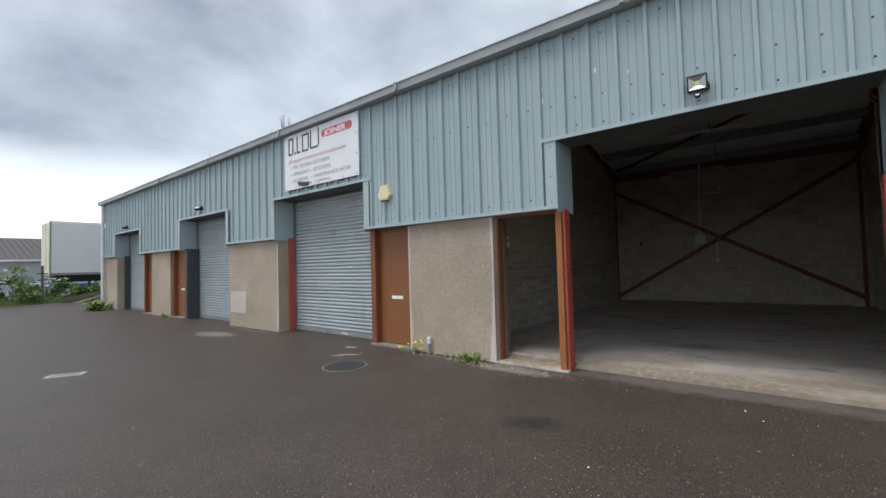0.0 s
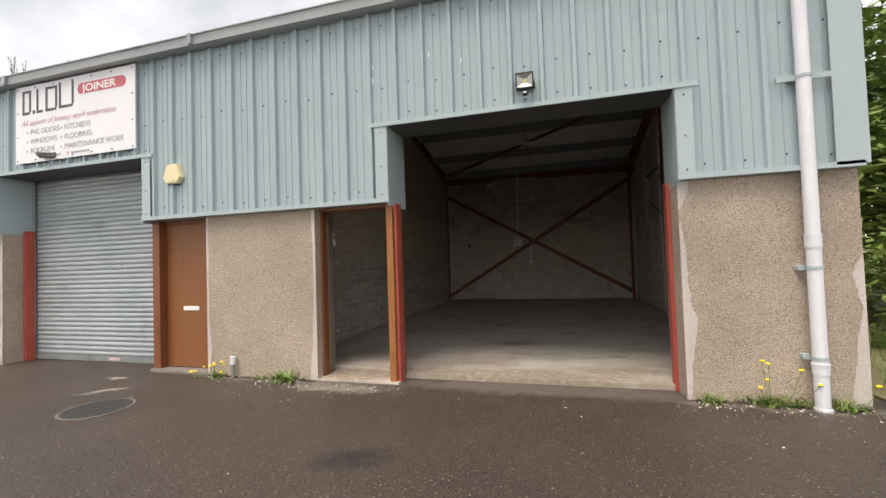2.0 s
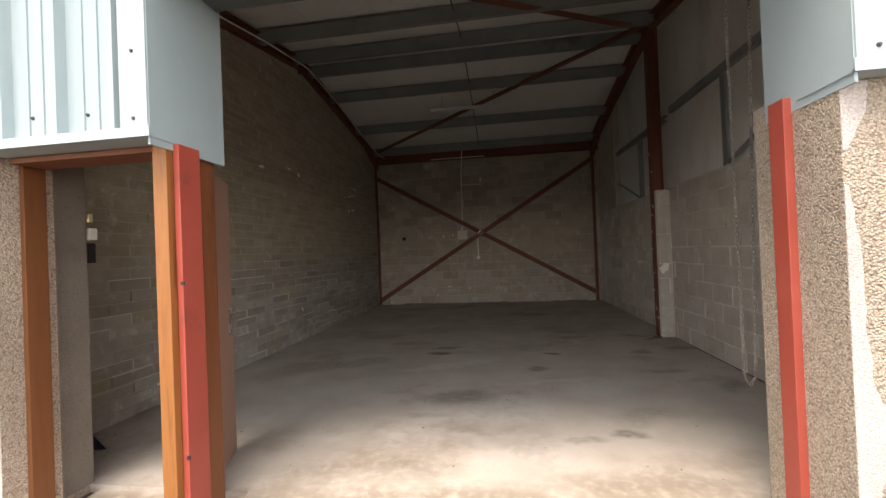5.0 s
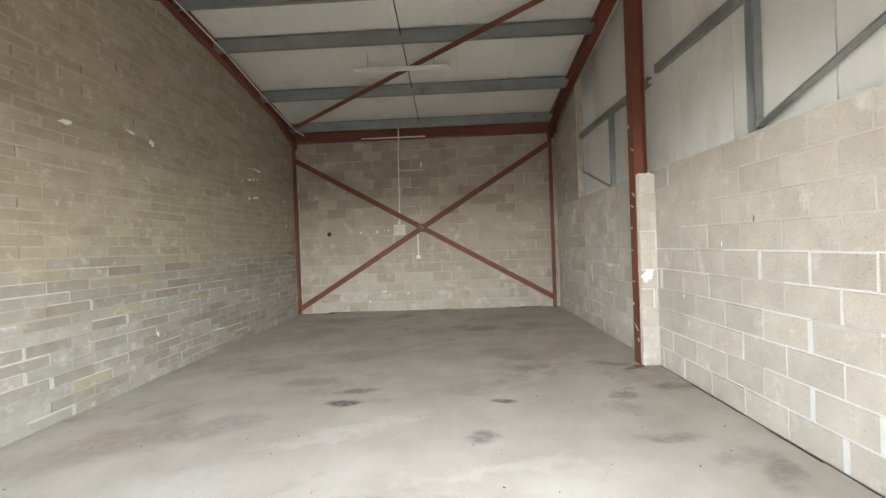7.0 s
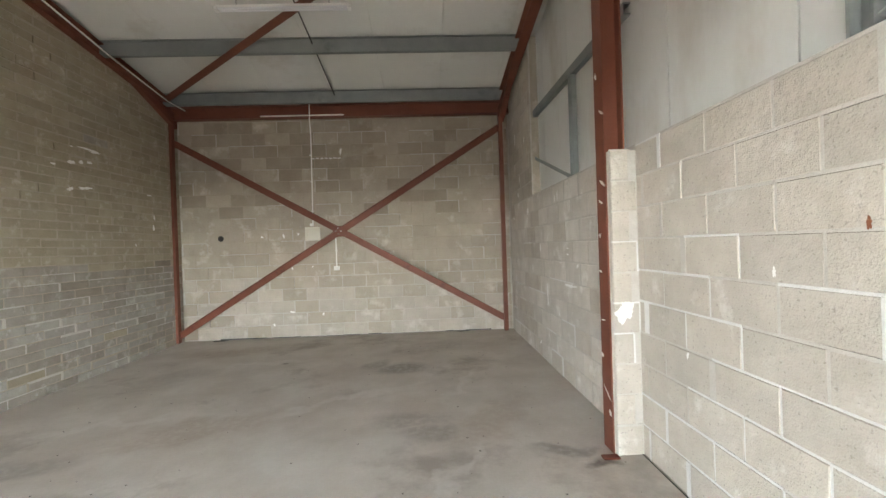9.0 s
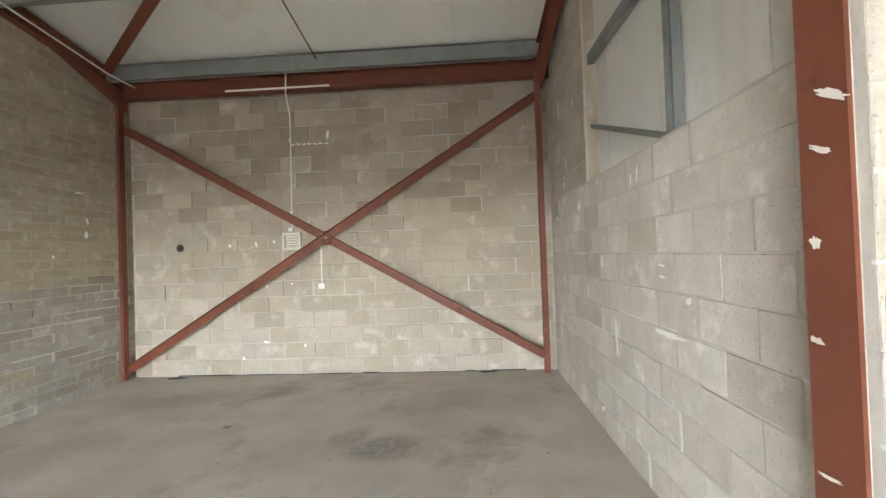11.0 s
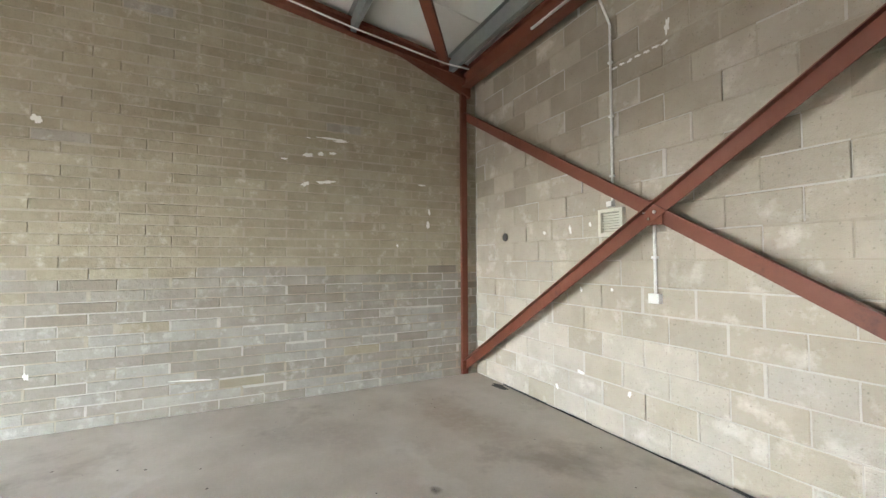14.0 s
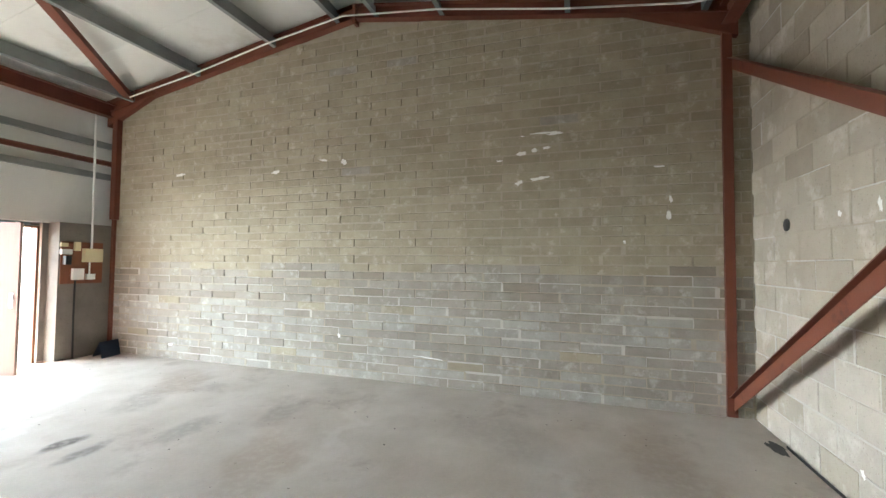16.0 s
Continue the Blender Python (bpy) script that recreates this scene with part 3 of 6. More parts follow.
# ---------------------------------------------------------------- front wall
def front_wall():
    bm = bmesh.new()
    for a, b in PIERS:
        box(bm, a, b, FY, FY + 0.30, -0.3, LOW + 0.05)
        a, b = (a, b - 0.085) if b == DOORS[3][0] else (a, b)
        box(bm, a, b, FY + 0.302, FY + WT, -0.3, LOW + 0.05)
    return bm


setting("wall_front", front_wall(), M_RENDER, "roughcast rendered piers in buff stone chips", "wall")
setting("wall_inner_skin", boxes((LX, -2.985, FY + WT, FY + WT + 0.005, 0.0, LOW + 0.05), (1.17, RX, FY + WT, FY + WT + 0.005, 0.0, LOW + 0.05), (-2.98, -2.90, FY + 0.30, FY + 0.305, 0.0, LOW + 0.05), (-2.985, -2.98, FY + 0.305, FY + WT + 0.005, 0.0, LOW + 0.05)), M_INNER, "dark grey inner face of the front wall", "wall")
# wall behind the cladding
setting("wall_upper_front", boxes((END_L, END_R, FY + 0.20, FY + 0.36, HEAD + 0.02, TOP),
        *[(a, b, FY + 0.20, FY + 0.36, LOW + 0.04, HEAD + 0.02) for a, b in ((END_L, -20.83), (-17.86, -14.15), (-11.08, -8.68), (-5.60, -1.86), (1.17, END_R))]),
        M_LINING, "pale lining sheets on the inside of the front cladding", "wall")

PITCH_RIB = 1.0 / 3.0


def rib_sheet(x0, x1, z0, z1, y):
    """Trapezoidal sheet with upright ribs, standing proud of y towards the yard."""
    bm = bmesh.new()
    prof = [(0.0, 0.0), (0.056, 0.0), (0.059, -0.007), (0.066, -0.007), (0.069, 0.0), (0.146, 0.0), (0.149, -0.007), (0.156, -0.007), (0.159, 0.0), (0.228, 0.0), (0.242, 0.046), (0.280, 0.046), (0.294, 0.0), (0.3333, 0.0)]
    pts = []
    k = math.floor(x0 / PITCH_RIB) - 1
    while k * PITCH_RIB < x1:
        for px, d in prof[:-1]:
            pts.append((k * PITCH_RIB + px, d))
        k += 1
    pts.append((k * PITCH_RIB, 0.0))

    def at(x):
        for (xa, da), (xb, db) in zip(pts, pts[1:]):
            if xa <= x <= xb:
                return da + (db - da) * (x - xa) / max(1e-9, xb - xa)
        return 0.0
    row = [(x0, at(x0))] + [p for p in pts if x0 < p[0] < x1] + [(x1, at(x1))]
    cols = []
    for x, d in row:
        cols.append([bm.verts.new((x, y - d, z0)), bm.verts.new((x, y - d, z1)), bm.verts.new((x, y - d + 0.012, z0)), bm.verts.new((x, y - d + 0.012, z1))])
    for a, b in zip(cols, cols[1:]):
        bm.faces.new((a[0], b[0], b[1], a[1]))
        bm.faces.new((a[3], b[3], b[2], a[2]))
        bm.faces.new((a[2], b[2], b[0], a[0]))
        bm.faces.new((a[1], b[1], b[3], a[3]))
    bm.faces.new((cols[0][0], cols[0][1], cols[0][3], cols[0][2]))
    bm.faces.new((cols[-1][2], cols[-1][3], cols[-1][1], cols[-1][0]))
    return bm


CY = FY - 0.035                # flat of the cladding
clad = tagged(new("wall_cladding"), "blue-grey ribbed metal sheet cladding with dark screw caps", "cladding", kind="structure")
edges = [END_L]
for a, b in SHUTTERS:
    edges += [a, b]
edges.append(END_R)
for i in range(0, len(edges), 2):
    part("cladding_sheet", rib_sheet(edges[i], edges[i + 1], LOW, TOP, CY), M_CLAD, clad)
for a, b in SHUTTERS:
    part("cladding_sheet", rib_sheet(a, b, HEAD, TOP, CY), M_CLAD, clad)


def flashing():
    """Drip strips along the lower edges, cover strips beside the openings, and lined reveals."""
    for i in range(0, len(edges), 2):
        a, b = edges[i], edges[i + 1]
        part("drip_flashing", boxes((a - 0.01, b + 0.01, CY - 0.056, FY + 0.22, LOW - 0.012, LOW), (a - 0.01, b + 0.01, CY - 0.060, CY - 0.048, LOW - 0.012, LOW + 0.038)), M_TRIM, clad, "pale drip flashing")
    for a, b in SHUTTERS:
        part("drip_flashing", boxes((a - 0.20, b + 0.20, CY - 0.068, CY - 0.050, HEAD - 0.016, HEAD + 0.034)), M_TRIM, clad, "pale drip flashing over a shutter head")
        part("soffit", boxes((a + 0.013, b - 0.013, CY - 0.039, FY + 0.42, HEAD - 0.014, HEAD - 0.004)), M_SOFFIT, clad, "grimy soffit sheet, darkened for the shade under the head")
        for x, s in ((a, -1), (b, 1)):
            x0, x1 = sorted((x, x + s * 0.15))
            part("cover_strip", boxes((x0, x1, CY - 0.056, CY - 0.047, LOW - 0.01, HEAD - 0.005)), M_TRIM, clad)
            x0, x1 = sorted((x, x + s * 0.012))
            part("reveal_lining", boxes((x0 - 0.004 * s, x1 - 0.004 * s, CY - 0.047, FY + 0.46, LOW - 0.05, HEAD + 0.01)), M_TRIM, clad)
    part("corner_flashing", boxes((END_R - 0.20, END_R + 0.045, CY - 0.060, CY - 0.048, LOW + 0.01, TOP), (END_R + 0.033, END_R + 0.045, CY - 0.048, FY + 0.3, LOW + 0.01, TOP)), M_TRIM, clad)
    part("corner_flashing", boxes((END_L - 0.045, END_L + 0.14, CY - 0.060, CY - 0.048, LOW + 0.01, TOP)), M_TRIM, clad)


flashing()


def screw_mesh():
    bm = bmesh.new()
    bmesh.ops.create_cone(bm, cap_ends=True, segments=8, radius1=0.011, radius2=0.006, depth=0.011, matrix=Matrix.Rotation(math.pi / 2, 4, "X"))
    return mesh_of("screw", bm, M_SCREW)


SCREW = screw_mesh()


def screw(x, y, z):
    ob = new("screw", SCREW)
    ob.location = (x, y, z)
    ob.parent = clad


n_screw = 0
k = math.ceil(END_L / PITCH_RIB)
while k * PITCH_RIB + 0.08 < END_R:
    x = k * PITCH_RIB + 0.08
    k += 1
    head = next((True for a, b in SHUTTERS if a - 0.02 < x < b + 0.02), False)
    strip = next((True for a, b in SHUTTERS if a - 0.16 < x < b + 0.16), False)
    rows = [3.46, 4.22] + ([HEAD + 0.12] if head else ([] if strip else [LOW + 0.14]))
    if x < -9.5:
        rows = rows[:2] + rows[2:3]
    for z in rows:
        if n_screw < 290:
            screw(x, CY - 0.005, z + 0.02 * math.sin(7 * x))
            n_screw += 1
for a, b in SHUTTERS[2:]:
    for x in (a - 0.075, b + 0.075):
        for z in (LOW + 0.08, 2.5, 2.9):
            screw(x, CY - 0.059, z)

# ---------------------------------------------------------------- eaves and roof
gutter = tagged(new("eaves_gutter"), "grey weathered metal eaves gutter along the roof edge", "gutter", kind="structure")
for i in range(7):
    a = END_L - 0.08 + i * (END_R + 0.16 - END_L) / 7
    b = a + (END_R + 0.16 - END_L) / 7 - 0.004
    part("gutter_length", section((a, FY - 0.10, 4.315), (b, FY - 0.10, 4.315), [(-0.10, 0.055), (0.03, 0.04), (0.09, 0.05), (0.105, 0.16), (0.125, 0.165), (0.125, 0.178), (0.09, 0.178), (0.075, 0.065), (-0.10, 0.07)]), M_FASCIA, gutter)
    part("joint_strap", boxes((b - 0.03, b + 0.03, FY - 0.238, FY - 0.205, 4.36, 4.497)), M_FASCIA, gutter)


def roof_z(y):
    return APEX_Z + 0.26 - PITCH * abs(y - APEX_Y)


def slab_between(x0, x1, ya, za, yb, zb, t):
    bm = bmesh.new()
    v = [bm.verts.new(p) for p in ((x0, ya, za), (x1, ya, za), (x1, yb, zb), (x0, yb, zb), (x0, ya, za + t), (x1, ya, za + t), (x1, yb, zb + t), (x0, yb, zb + t))]
    for f in ((0, 3, 2, 1), (4, 5, 6, 7), (0, 1, 5, 4), (1, 2, 6, 5), (2, 3, 7, 6), (3, 0, 4, 7)):
        bm.faces.new([v[i] for i in f])
    return bm


roof = tagged(new("roof"), "low-pitched grey metal sheet roof over the terrace", "roof", kind="structure")
part("roof_slope", slab_between(END_L - 0.05, END_R + 0.1, FY - 0.05, roof_z(FY) + 0.10, APEX_Y, roof_z(APEX_Y) + 0.10, 0.06), M_FASCIA, roof)
part("roof_slope", slab_between(END_L - 0.05, END_R + 0.1, APEX_Y, roof_z(APEX_Y) + 0.10, BY + 0.4, roof_z(BY + 0.4) + 0.10, 0.06), M_FASCIA, roof)


def ceiling_mesh():
    """Lining sheets with narrow gaps between them."""
    bm = bmesh.new()
    for ya, yb in ((FY + 0.2, APEX_Y), (APEX_Y, BY + 0.05)):
        x = LX - 0.1
        while x < RX + 0.15:
            x1 = min(x + 1.0, RX + 0.2)
            q = slab_between(x + 0.002, x1 - 0.002, ya, roof_z(ya), yb, roof_z(yb), 0.05)
            me = bpy.data.meshes.new("tmp")
            q.to_mesh(me)
            q.free()
            bm.from_mesh(me)
            bpy.data.meshes.remove(me)
            x += 1.0
    return bm


setting("ceiling", ceiling_mesh(), M_LINING, "off-white roof lining sheets between grey purlins", "ceiling")

# ---------------------------------------------------------------- side and rear walls (bodies; the blocks follow at the end)
setting("wall_left_core", boxes((LX - 0.25, LX - 0.012, FY + WT, BY + 0.25, 1.485, 4.9)), M_MORTAR_BUFF, "flush buff mortar of the party wall", "wall")
setting("wall_left_base", boxes((LX - 0.25, LX - 0.012, FY + WT, BY + 0.25, -0.3, 1.485)), M_MORTAR, "pale grey mortar of the party wall", "wall")
setting("wall_rear_core", boxes((LX - 0.004, RX + 0.3, BY + 0.012, BY + 0.25, -0.3, 4.45)), M_MORTAR, "grey mortar of the rear wall", "wall")
setting("wall_right_core", boxes((RX + 0.012, END_R, FY + WT, BY + 0.004, -0.3, 2.34), (RX + 0.012, END_R, 12.90, BY + 0.004, 2.34, 4.75)), M_MORTAR, "pale mortar of the gable wall", "wall")
setting("wall_gable_outer", boxes((END_R - 0.05, END_R + 0.03, FY + 0.36, 12.86, 2.36, 5.1)), M_CLAD, "blue-grey sheet on the gable", "cladding")
setting("wall_far_end", boxes((END_L, END_L + 0.3, FY + WT, BY, -0.3, 4.3)), M_RENDER, "rendered end wall of the terrace", "wall")
setting("wall_terrace_rear", boxes((END_L, LX - 0.25, BY, BY + 0.25, -0.3, 4.3)), M_RENDER, "rendered rear wall of the terrace", "wall")

lining = tagged(new("wall_gable_lining"), "off-white lining sheets above the gable blockwork", "wall", kind="structure")
y = FY + 0.36
for w in (0.42,) + 8 * (1.0,):
    y1 = min(y + w, 12.83)
    if y1 - y > 0.1:
        part("lining_sheet", boxes((RX + 0.12, RX + 0.145, y + 0.006, y1 - 0.006, 2.30, 5.05)), M_LINING, lining)
    y = y1

# ---------------------------------------------------------------- steel frame
steel = tagged(new("steel_frame"), "red oxide painted steel portal frame", "steel frame", kind="structure")


def rafter(x, w=0.14, h=0.20):
    for ya, yb in ((FY + 0.42, APEX_Y), (APEX_Y, BY - 0.12)):
        part("rafter", section((x, ya, under(ya) + h / 2), (x, yb, under(yb) + h / 2), h_outline(w, h)), M_REDSTEEL, steel)
    # haunches at the eaves and plates at the ridge
    for ya, yb in ((FY + 0.42, FY + 1.55), (BY - 0.12, BY - 1.25)):
        bm = bmesh.new()
        p = [(ya, under(ya) + 0.02), (yb, under(yb) + 0.02), (ya, under(ya) - 0.24)]
        vs = [[bm.verts.new((x + s * 0.05, yy, zz)) for yy, zz in p] for s in (-1, 1)]
        bm.faces.new(vs[0])
        bm.faces.new(vs[1][::-1])
        for i in range(3):
            bm.faces.new((vs[0][i], vs[0][(i + 1) % 3], vs[1][(i + 1) % 3], vs[1][i]))
        bmesh.ops.recalc_face_normals(bm, faces=bm.faces[:])
        part("haunch", bm, M_REDSTEEL, steel)
    part("ridge_plate", boxes((x - w / 2 - 0.004, x + w / 2 + 0.004, APEX_Y - 0.02, APEX_Y + 0.02, under(APEX_Y) - 0.07, under(APEX_Y) + h)), M_REDSTEEL, steel)
    for dy in (-0.035, 0.035):
        for dz in (-0.03, 0.09):
            part("bolt", tube(bmesh.new(), (x + w / 2 - 0.03, APEX_Y + dy, under(APEX_Y) + dz), (x + w / 2 - 0.03, APEX_Y - dy * 0.3, under(APEX_Y) + dz), 0.012, 6), M_REDSTEEL, steel)


rafter(LX + 0.03)
rafter(RX - 0.13)
part("eaves_beam", section((LX, BY - 0.20, 4.165), (RX, BY - 0.20, 4.165), h_outline(0.14, 0.23)), M_REDSTEEL, steel)
part("eaves_beam", section((LX, FY + 0.50, 4.13), (RX, FY + 0.50, 4.13), h_outline(0.14, 0.23)), M_REDSTEEL, steel)
part("tie_rail", section((LX, FY + 0.48, 3.21), (RX, FY + 0.48, 3.21), h_outline(0.06, 0.08)), M_REDSTEEL, steel)
for x0, x1, ya, yb, za, zb in ((LX, LX + 0.05, BY - 0.26, BY - 0.17, 0.02, 4.05), (2.205, 2.275, BY - 0.26, BY - 0.17, 0.02, 4.05), (LX, LX + 0.09, FY + WT + 0.01, FY + WT + 0.12, 2.25, 4.0), (RX - 0.2, RX, FY + WT + 0.01, FY + WT + 0.12, 2.30, 4.0)):
    part("column", boxes((x0, x1, ya, yb, za, zb)), M_REDSTEEL, steel)
part("column", boxes((LX, LX + 0.05, FY + WT + 0.01, FY + WT + 0.06, 0.0, 2.25)), M_REDSTEEL, steel)
# wind post half way along the gable
part("wind_post", boxes((2.185, 2.198, 9.815, 9.975, 0.0, under(9.87) + 0.05), (2.198, 2.328, 9.890, 9.900, 0.0, under(9.87) + 0.05), (2.328, 2.341, 9.815, 9.975, 0.0, under(9.87) + 0.05)), M_REDSTEEL, steel)
part("base_plate", boxes((2.08, 2.20, 9.73, 9.79, 0.0, 0.012)), M_REDSTEEL, steel)
# crossed braces on the rear wall
for a, b, dy in (((LX + 0.02, 0.13), (2.22, 3.80), 0.0), ((LX + 0.02, 3.66), (2.22, 0.25), 0.03)):
    part("brace", section((a[0], BY - 0.20 + dy, a[1]), (b[0], BY - 0.20 + dy, b[1]), [(-0.004, -0.058), (0.004, -0.058), (0.004, 0.050), (0.05, 0.050), (0.05, 0.058), (-0.004, 0.058)]), M_REDSTEEL, steel)
part("gusset_plate", boxes((-0.91, -0.71, BY - 0.185, BY - 0.175, 1.86, 2.06)), M_REDSTEEL, steel)
for dx, dz in ((-0.05, 0.0), (0.05, 0.0), (0, 0.05), (0, -0.05)):
    part("bolt", tube(bmesh.new(), (-0.81 + dx, BY - 0.215, 1.96 + dz), (-0.81 + dx, BY - 0.19, 1.96 + dz), 0.013, 6), M_CHROME, steel)
# braces in the plane of the roof
for ya, yb in ((BY - 0.55, 9.75), (FY + 1.0, 9.95)):
    part("roof_brace", section((LX + 0.12, ya, under(ya) + 0.05), (2.19, yb, under(yb) + 0.05), [(-0.062, -0.004), (0.062, -0.004), (0.062, 0.004), (-0.054, 0.004), (-0.054, 0.08), (-0.062, 0.08)]), M_REDSTEEL, steel)

purlins = tagged(new("purlins"), "galvanised steel purlins under the roof lining", "purlins", kind="structure")
for y in (5.75, 7.2, 8.65, 9.72, 10.30, 11.24, 12.78, 14.17):
    part("purlin", section((LX + 0.02, y, under(y) + 0.03), (RX - 0.06, y, under(y) + 0.03), z_outline(0.055, 0.20, 0.006)), M_GALV, purlins)
for ya, yb in ((5.75, 7.2), (7.2, 8.65), (8.65, 9.72), (10.30, 11.24), (11.24, 12.78), (12.78, 14.17)):
    part("sag_rod", tube(bmesh.new(), (-0.74, ya, under(ya) + 0.16), (-0.74, yb, under(yb) + 0.16), 0.009, 6), M_IRON, purlins)

rails = tagged(new("cladding_rails"), "galvanised steel rails carrying the gable and front cladding", "cladding rails", kind="structure")
C_RAIL = [(-0.03, -0.05), (0.03, -0.05), (0.03, -0.035), (-0.018, -0.035), (-0.018, 0.035), (0.03, 0.035), (0.03, 0.05), (-0.03, 0.05)]
for ya, yb in ((FY + 0.6, 9.80), (9.99, 12.9)):
    part("rail", section((RX + 0.075, ya, 3.47), (RX + 0.075, yb, 3.54), C_RAIL), M_GALV, rails)
for y, z1 in ((8.20, 3.44), (11.25, 3.47)):
    part("post", section((RX + 0.07, y, 2.32), (RX + 0.07, y, z1), C_RAIL, up=(0, 1, 0)), M_GALV, rails)
part("diagonal", section((RX + 0.055, 8.10, 2.36), (RX + 0.055, 5.4, 3.27), l_outline(0.06)), M_GALV, rails)
part("diagonal", section((RX + 0.055, 11.36, 2.34), (RX + 0.055, 12.95, 2.90), l_outline(0.045)), M_GALV, rails)
for z, x1 in ((2.99, SHUTTERS[3][0]), (3.53, RX)):
    part("rail", section((LX, FY + 0.41, z), (x1, FY + 0.41, z), C_RAIL), M_GALV, rails)


# ---------------------------------------------------------------- shutters, doors
def roller_shutter(x0, x1, y, z1, label, dark_jamb=False):
    t = thing("roller_shutter", label, "roller shutter", "roller shutters of the terrace")
    z0 = yard_z((x0 + x1) / 2, y)
    pitch = 0.077
    n = int((z1 - z0 - 0.09) / pitch)
    a, b = x0 + 0.07, x1 - 0.07

    def slat(zb):
        prof = [(0.0, 0.0), (-0.010, 0.006), (-0.017, 0.020), (-0.019, 0.036), (-0.016, 0.052), (-0.008, 0.064), (0.004, 0.069), (0.004, 0.0765)]
        bm = bmesh.new()
        cols = [[bm.verts.new((x, y + d, zb + z)) for d, z in prof] for x in (a, b)]
        for i in range(len(prof) - 1):
            bm.faces.new((cols[0][i], cols[1][i], cols[1][i + 1], cols[0][i + 1]))
        return bm
    for i in range(n):
        part("slat", slat(z0 + 0.09 + i * pitch), M_SHUTTER, t, smooth=True)
    part("bottom_rail", soft_box(a, b, y - 0.03, y + 0.02, z0 + 0.004, z0 + 0.088, 0.005), M_GALV, t, "grey bottom rail")
    for x, s in ((x0, 1), (x1, -1)):
        p, q = sorted((x, x + s * 0.07))
        part("guide_channel", boxes((p, q, y - 0.045, y - 0.032, z0, z1), (p, q, y + 0.02, y + 0.032, z0, z1)), M_GALV, t)
    part("backing", boxes((a, b, y + 0.022, y + 0.03, z0, z1)), M_SHUTTER, t)
    return t


SH_Y = FY + 0.44
roller_shutter(*SHUTTERS[0], SH_Y, HEAD, "closed grey slatted steel roller shutter at the far unit")
roller_shutter(*SHUTTERS[1], SH_Y, HEAD, "closed grey slatted steel roller shutter beside a brown door")
b_shutter = roller_shutter(*SHUTTERS[2], SH_Y, HEAD, "closed grey slatted steel roller shutter with pale scuffs")


def steel_jamb(x0, x1, y0, y1, z1, mat, label, name="shutter_jamb"):
    return solid(name, soft_box(x0, x1, y0, y1, yard_z(x0, y0), z1, 0.004), mat, label, "steel post", "shutter posts")


steel_jamb(-8.682, -8.61, FY + 0.27, FY + 0.395, LOW + 0.02, M_REDPAINT, "red painted steel jamb of the roller shutter")
steel_jamb(1.132, 1.172, FY + 0.27, FY + 0.38, LOW + 0.02, M_REDPAINT, "red painted steel jamb beside the open shutter")
steel_jamb(-20.84, -20.70, FY + 0.24, FY + 0.42, LOW, M_SCREW, "dark painted steel jamb of the far shutter")
steel_jamb(-14.13, -13.98, FY + 0.06, FY + 0.42, LOW, M_SCREW, "dark painted steel jamb beside a brown door")
steel_jamb(-5.66, -5.58, FY + 0.18, FY + 0.36, LOW, M_REDPAINT, "red painted steel jamb between shutter and door")
# our own post between the two openings
post = thing("door_post", "orange-stained timber and red steel post between the openings", "post")
part("timber_jamb", soft_box(-1.945, -1.865, FY + 0.02, FY + 0.14, -0.05, LOW - 0.012, 0.004), M_FRAME, post, "orange-brown stained timber jamb")
part("inner_lining", soft_box(-1.94, -1.885, FY + 0.21, FY + 0.40, -0.030, LOW - 0.02, 0.003), M_FRAME_DARK, post)
part("stop_bead", soft_box(-1.957, -1.930, FY + 0.142, FY + 0.20, -0.05, LOW - 0.02, 0.003), M_FRAME_DARK, post)
part("steel_channel", soft_box(-1.862, -1.826, FY + 0.06, FY + 0.21, -0.05, LOW - 0.014, 0.004), M_REDPAINT, post, "red painted steel channel")
for z in (0.45, 1.35):
    part("fixing", tube(bmesh.new(), (-1.828, FY + 0.056, z), (-1.828, FY + 0.064, z), 0.011, 8), M_BLACK, post)


def handle_set(parent, x, y, z, s, along=(1, 0)):
    """Lever on a long back plate; along gives the lever's way in plan."""
    nx, ny = along[1], -along[0]
    hb = part("door_handle", bar((x, y, z - 0.10), (x, y, z + 0.10), 0.045, 0.012, up=(nx, ny, 0)), M_CHROME, parent, "chrome lever handle on a long plate")
    part("lever", path_tube([(x + nx * 0.005 * s, y + ny * 0.005 * s, z), (x + nx * 0.05 * s, y + ny * 0.05 * s, z), (x + nx * 0.05 * s + along[0] * 0.11, y + ny * 0.05 * s + along[1] * 0.11, z)], 0.009), M_CHROME, hb)


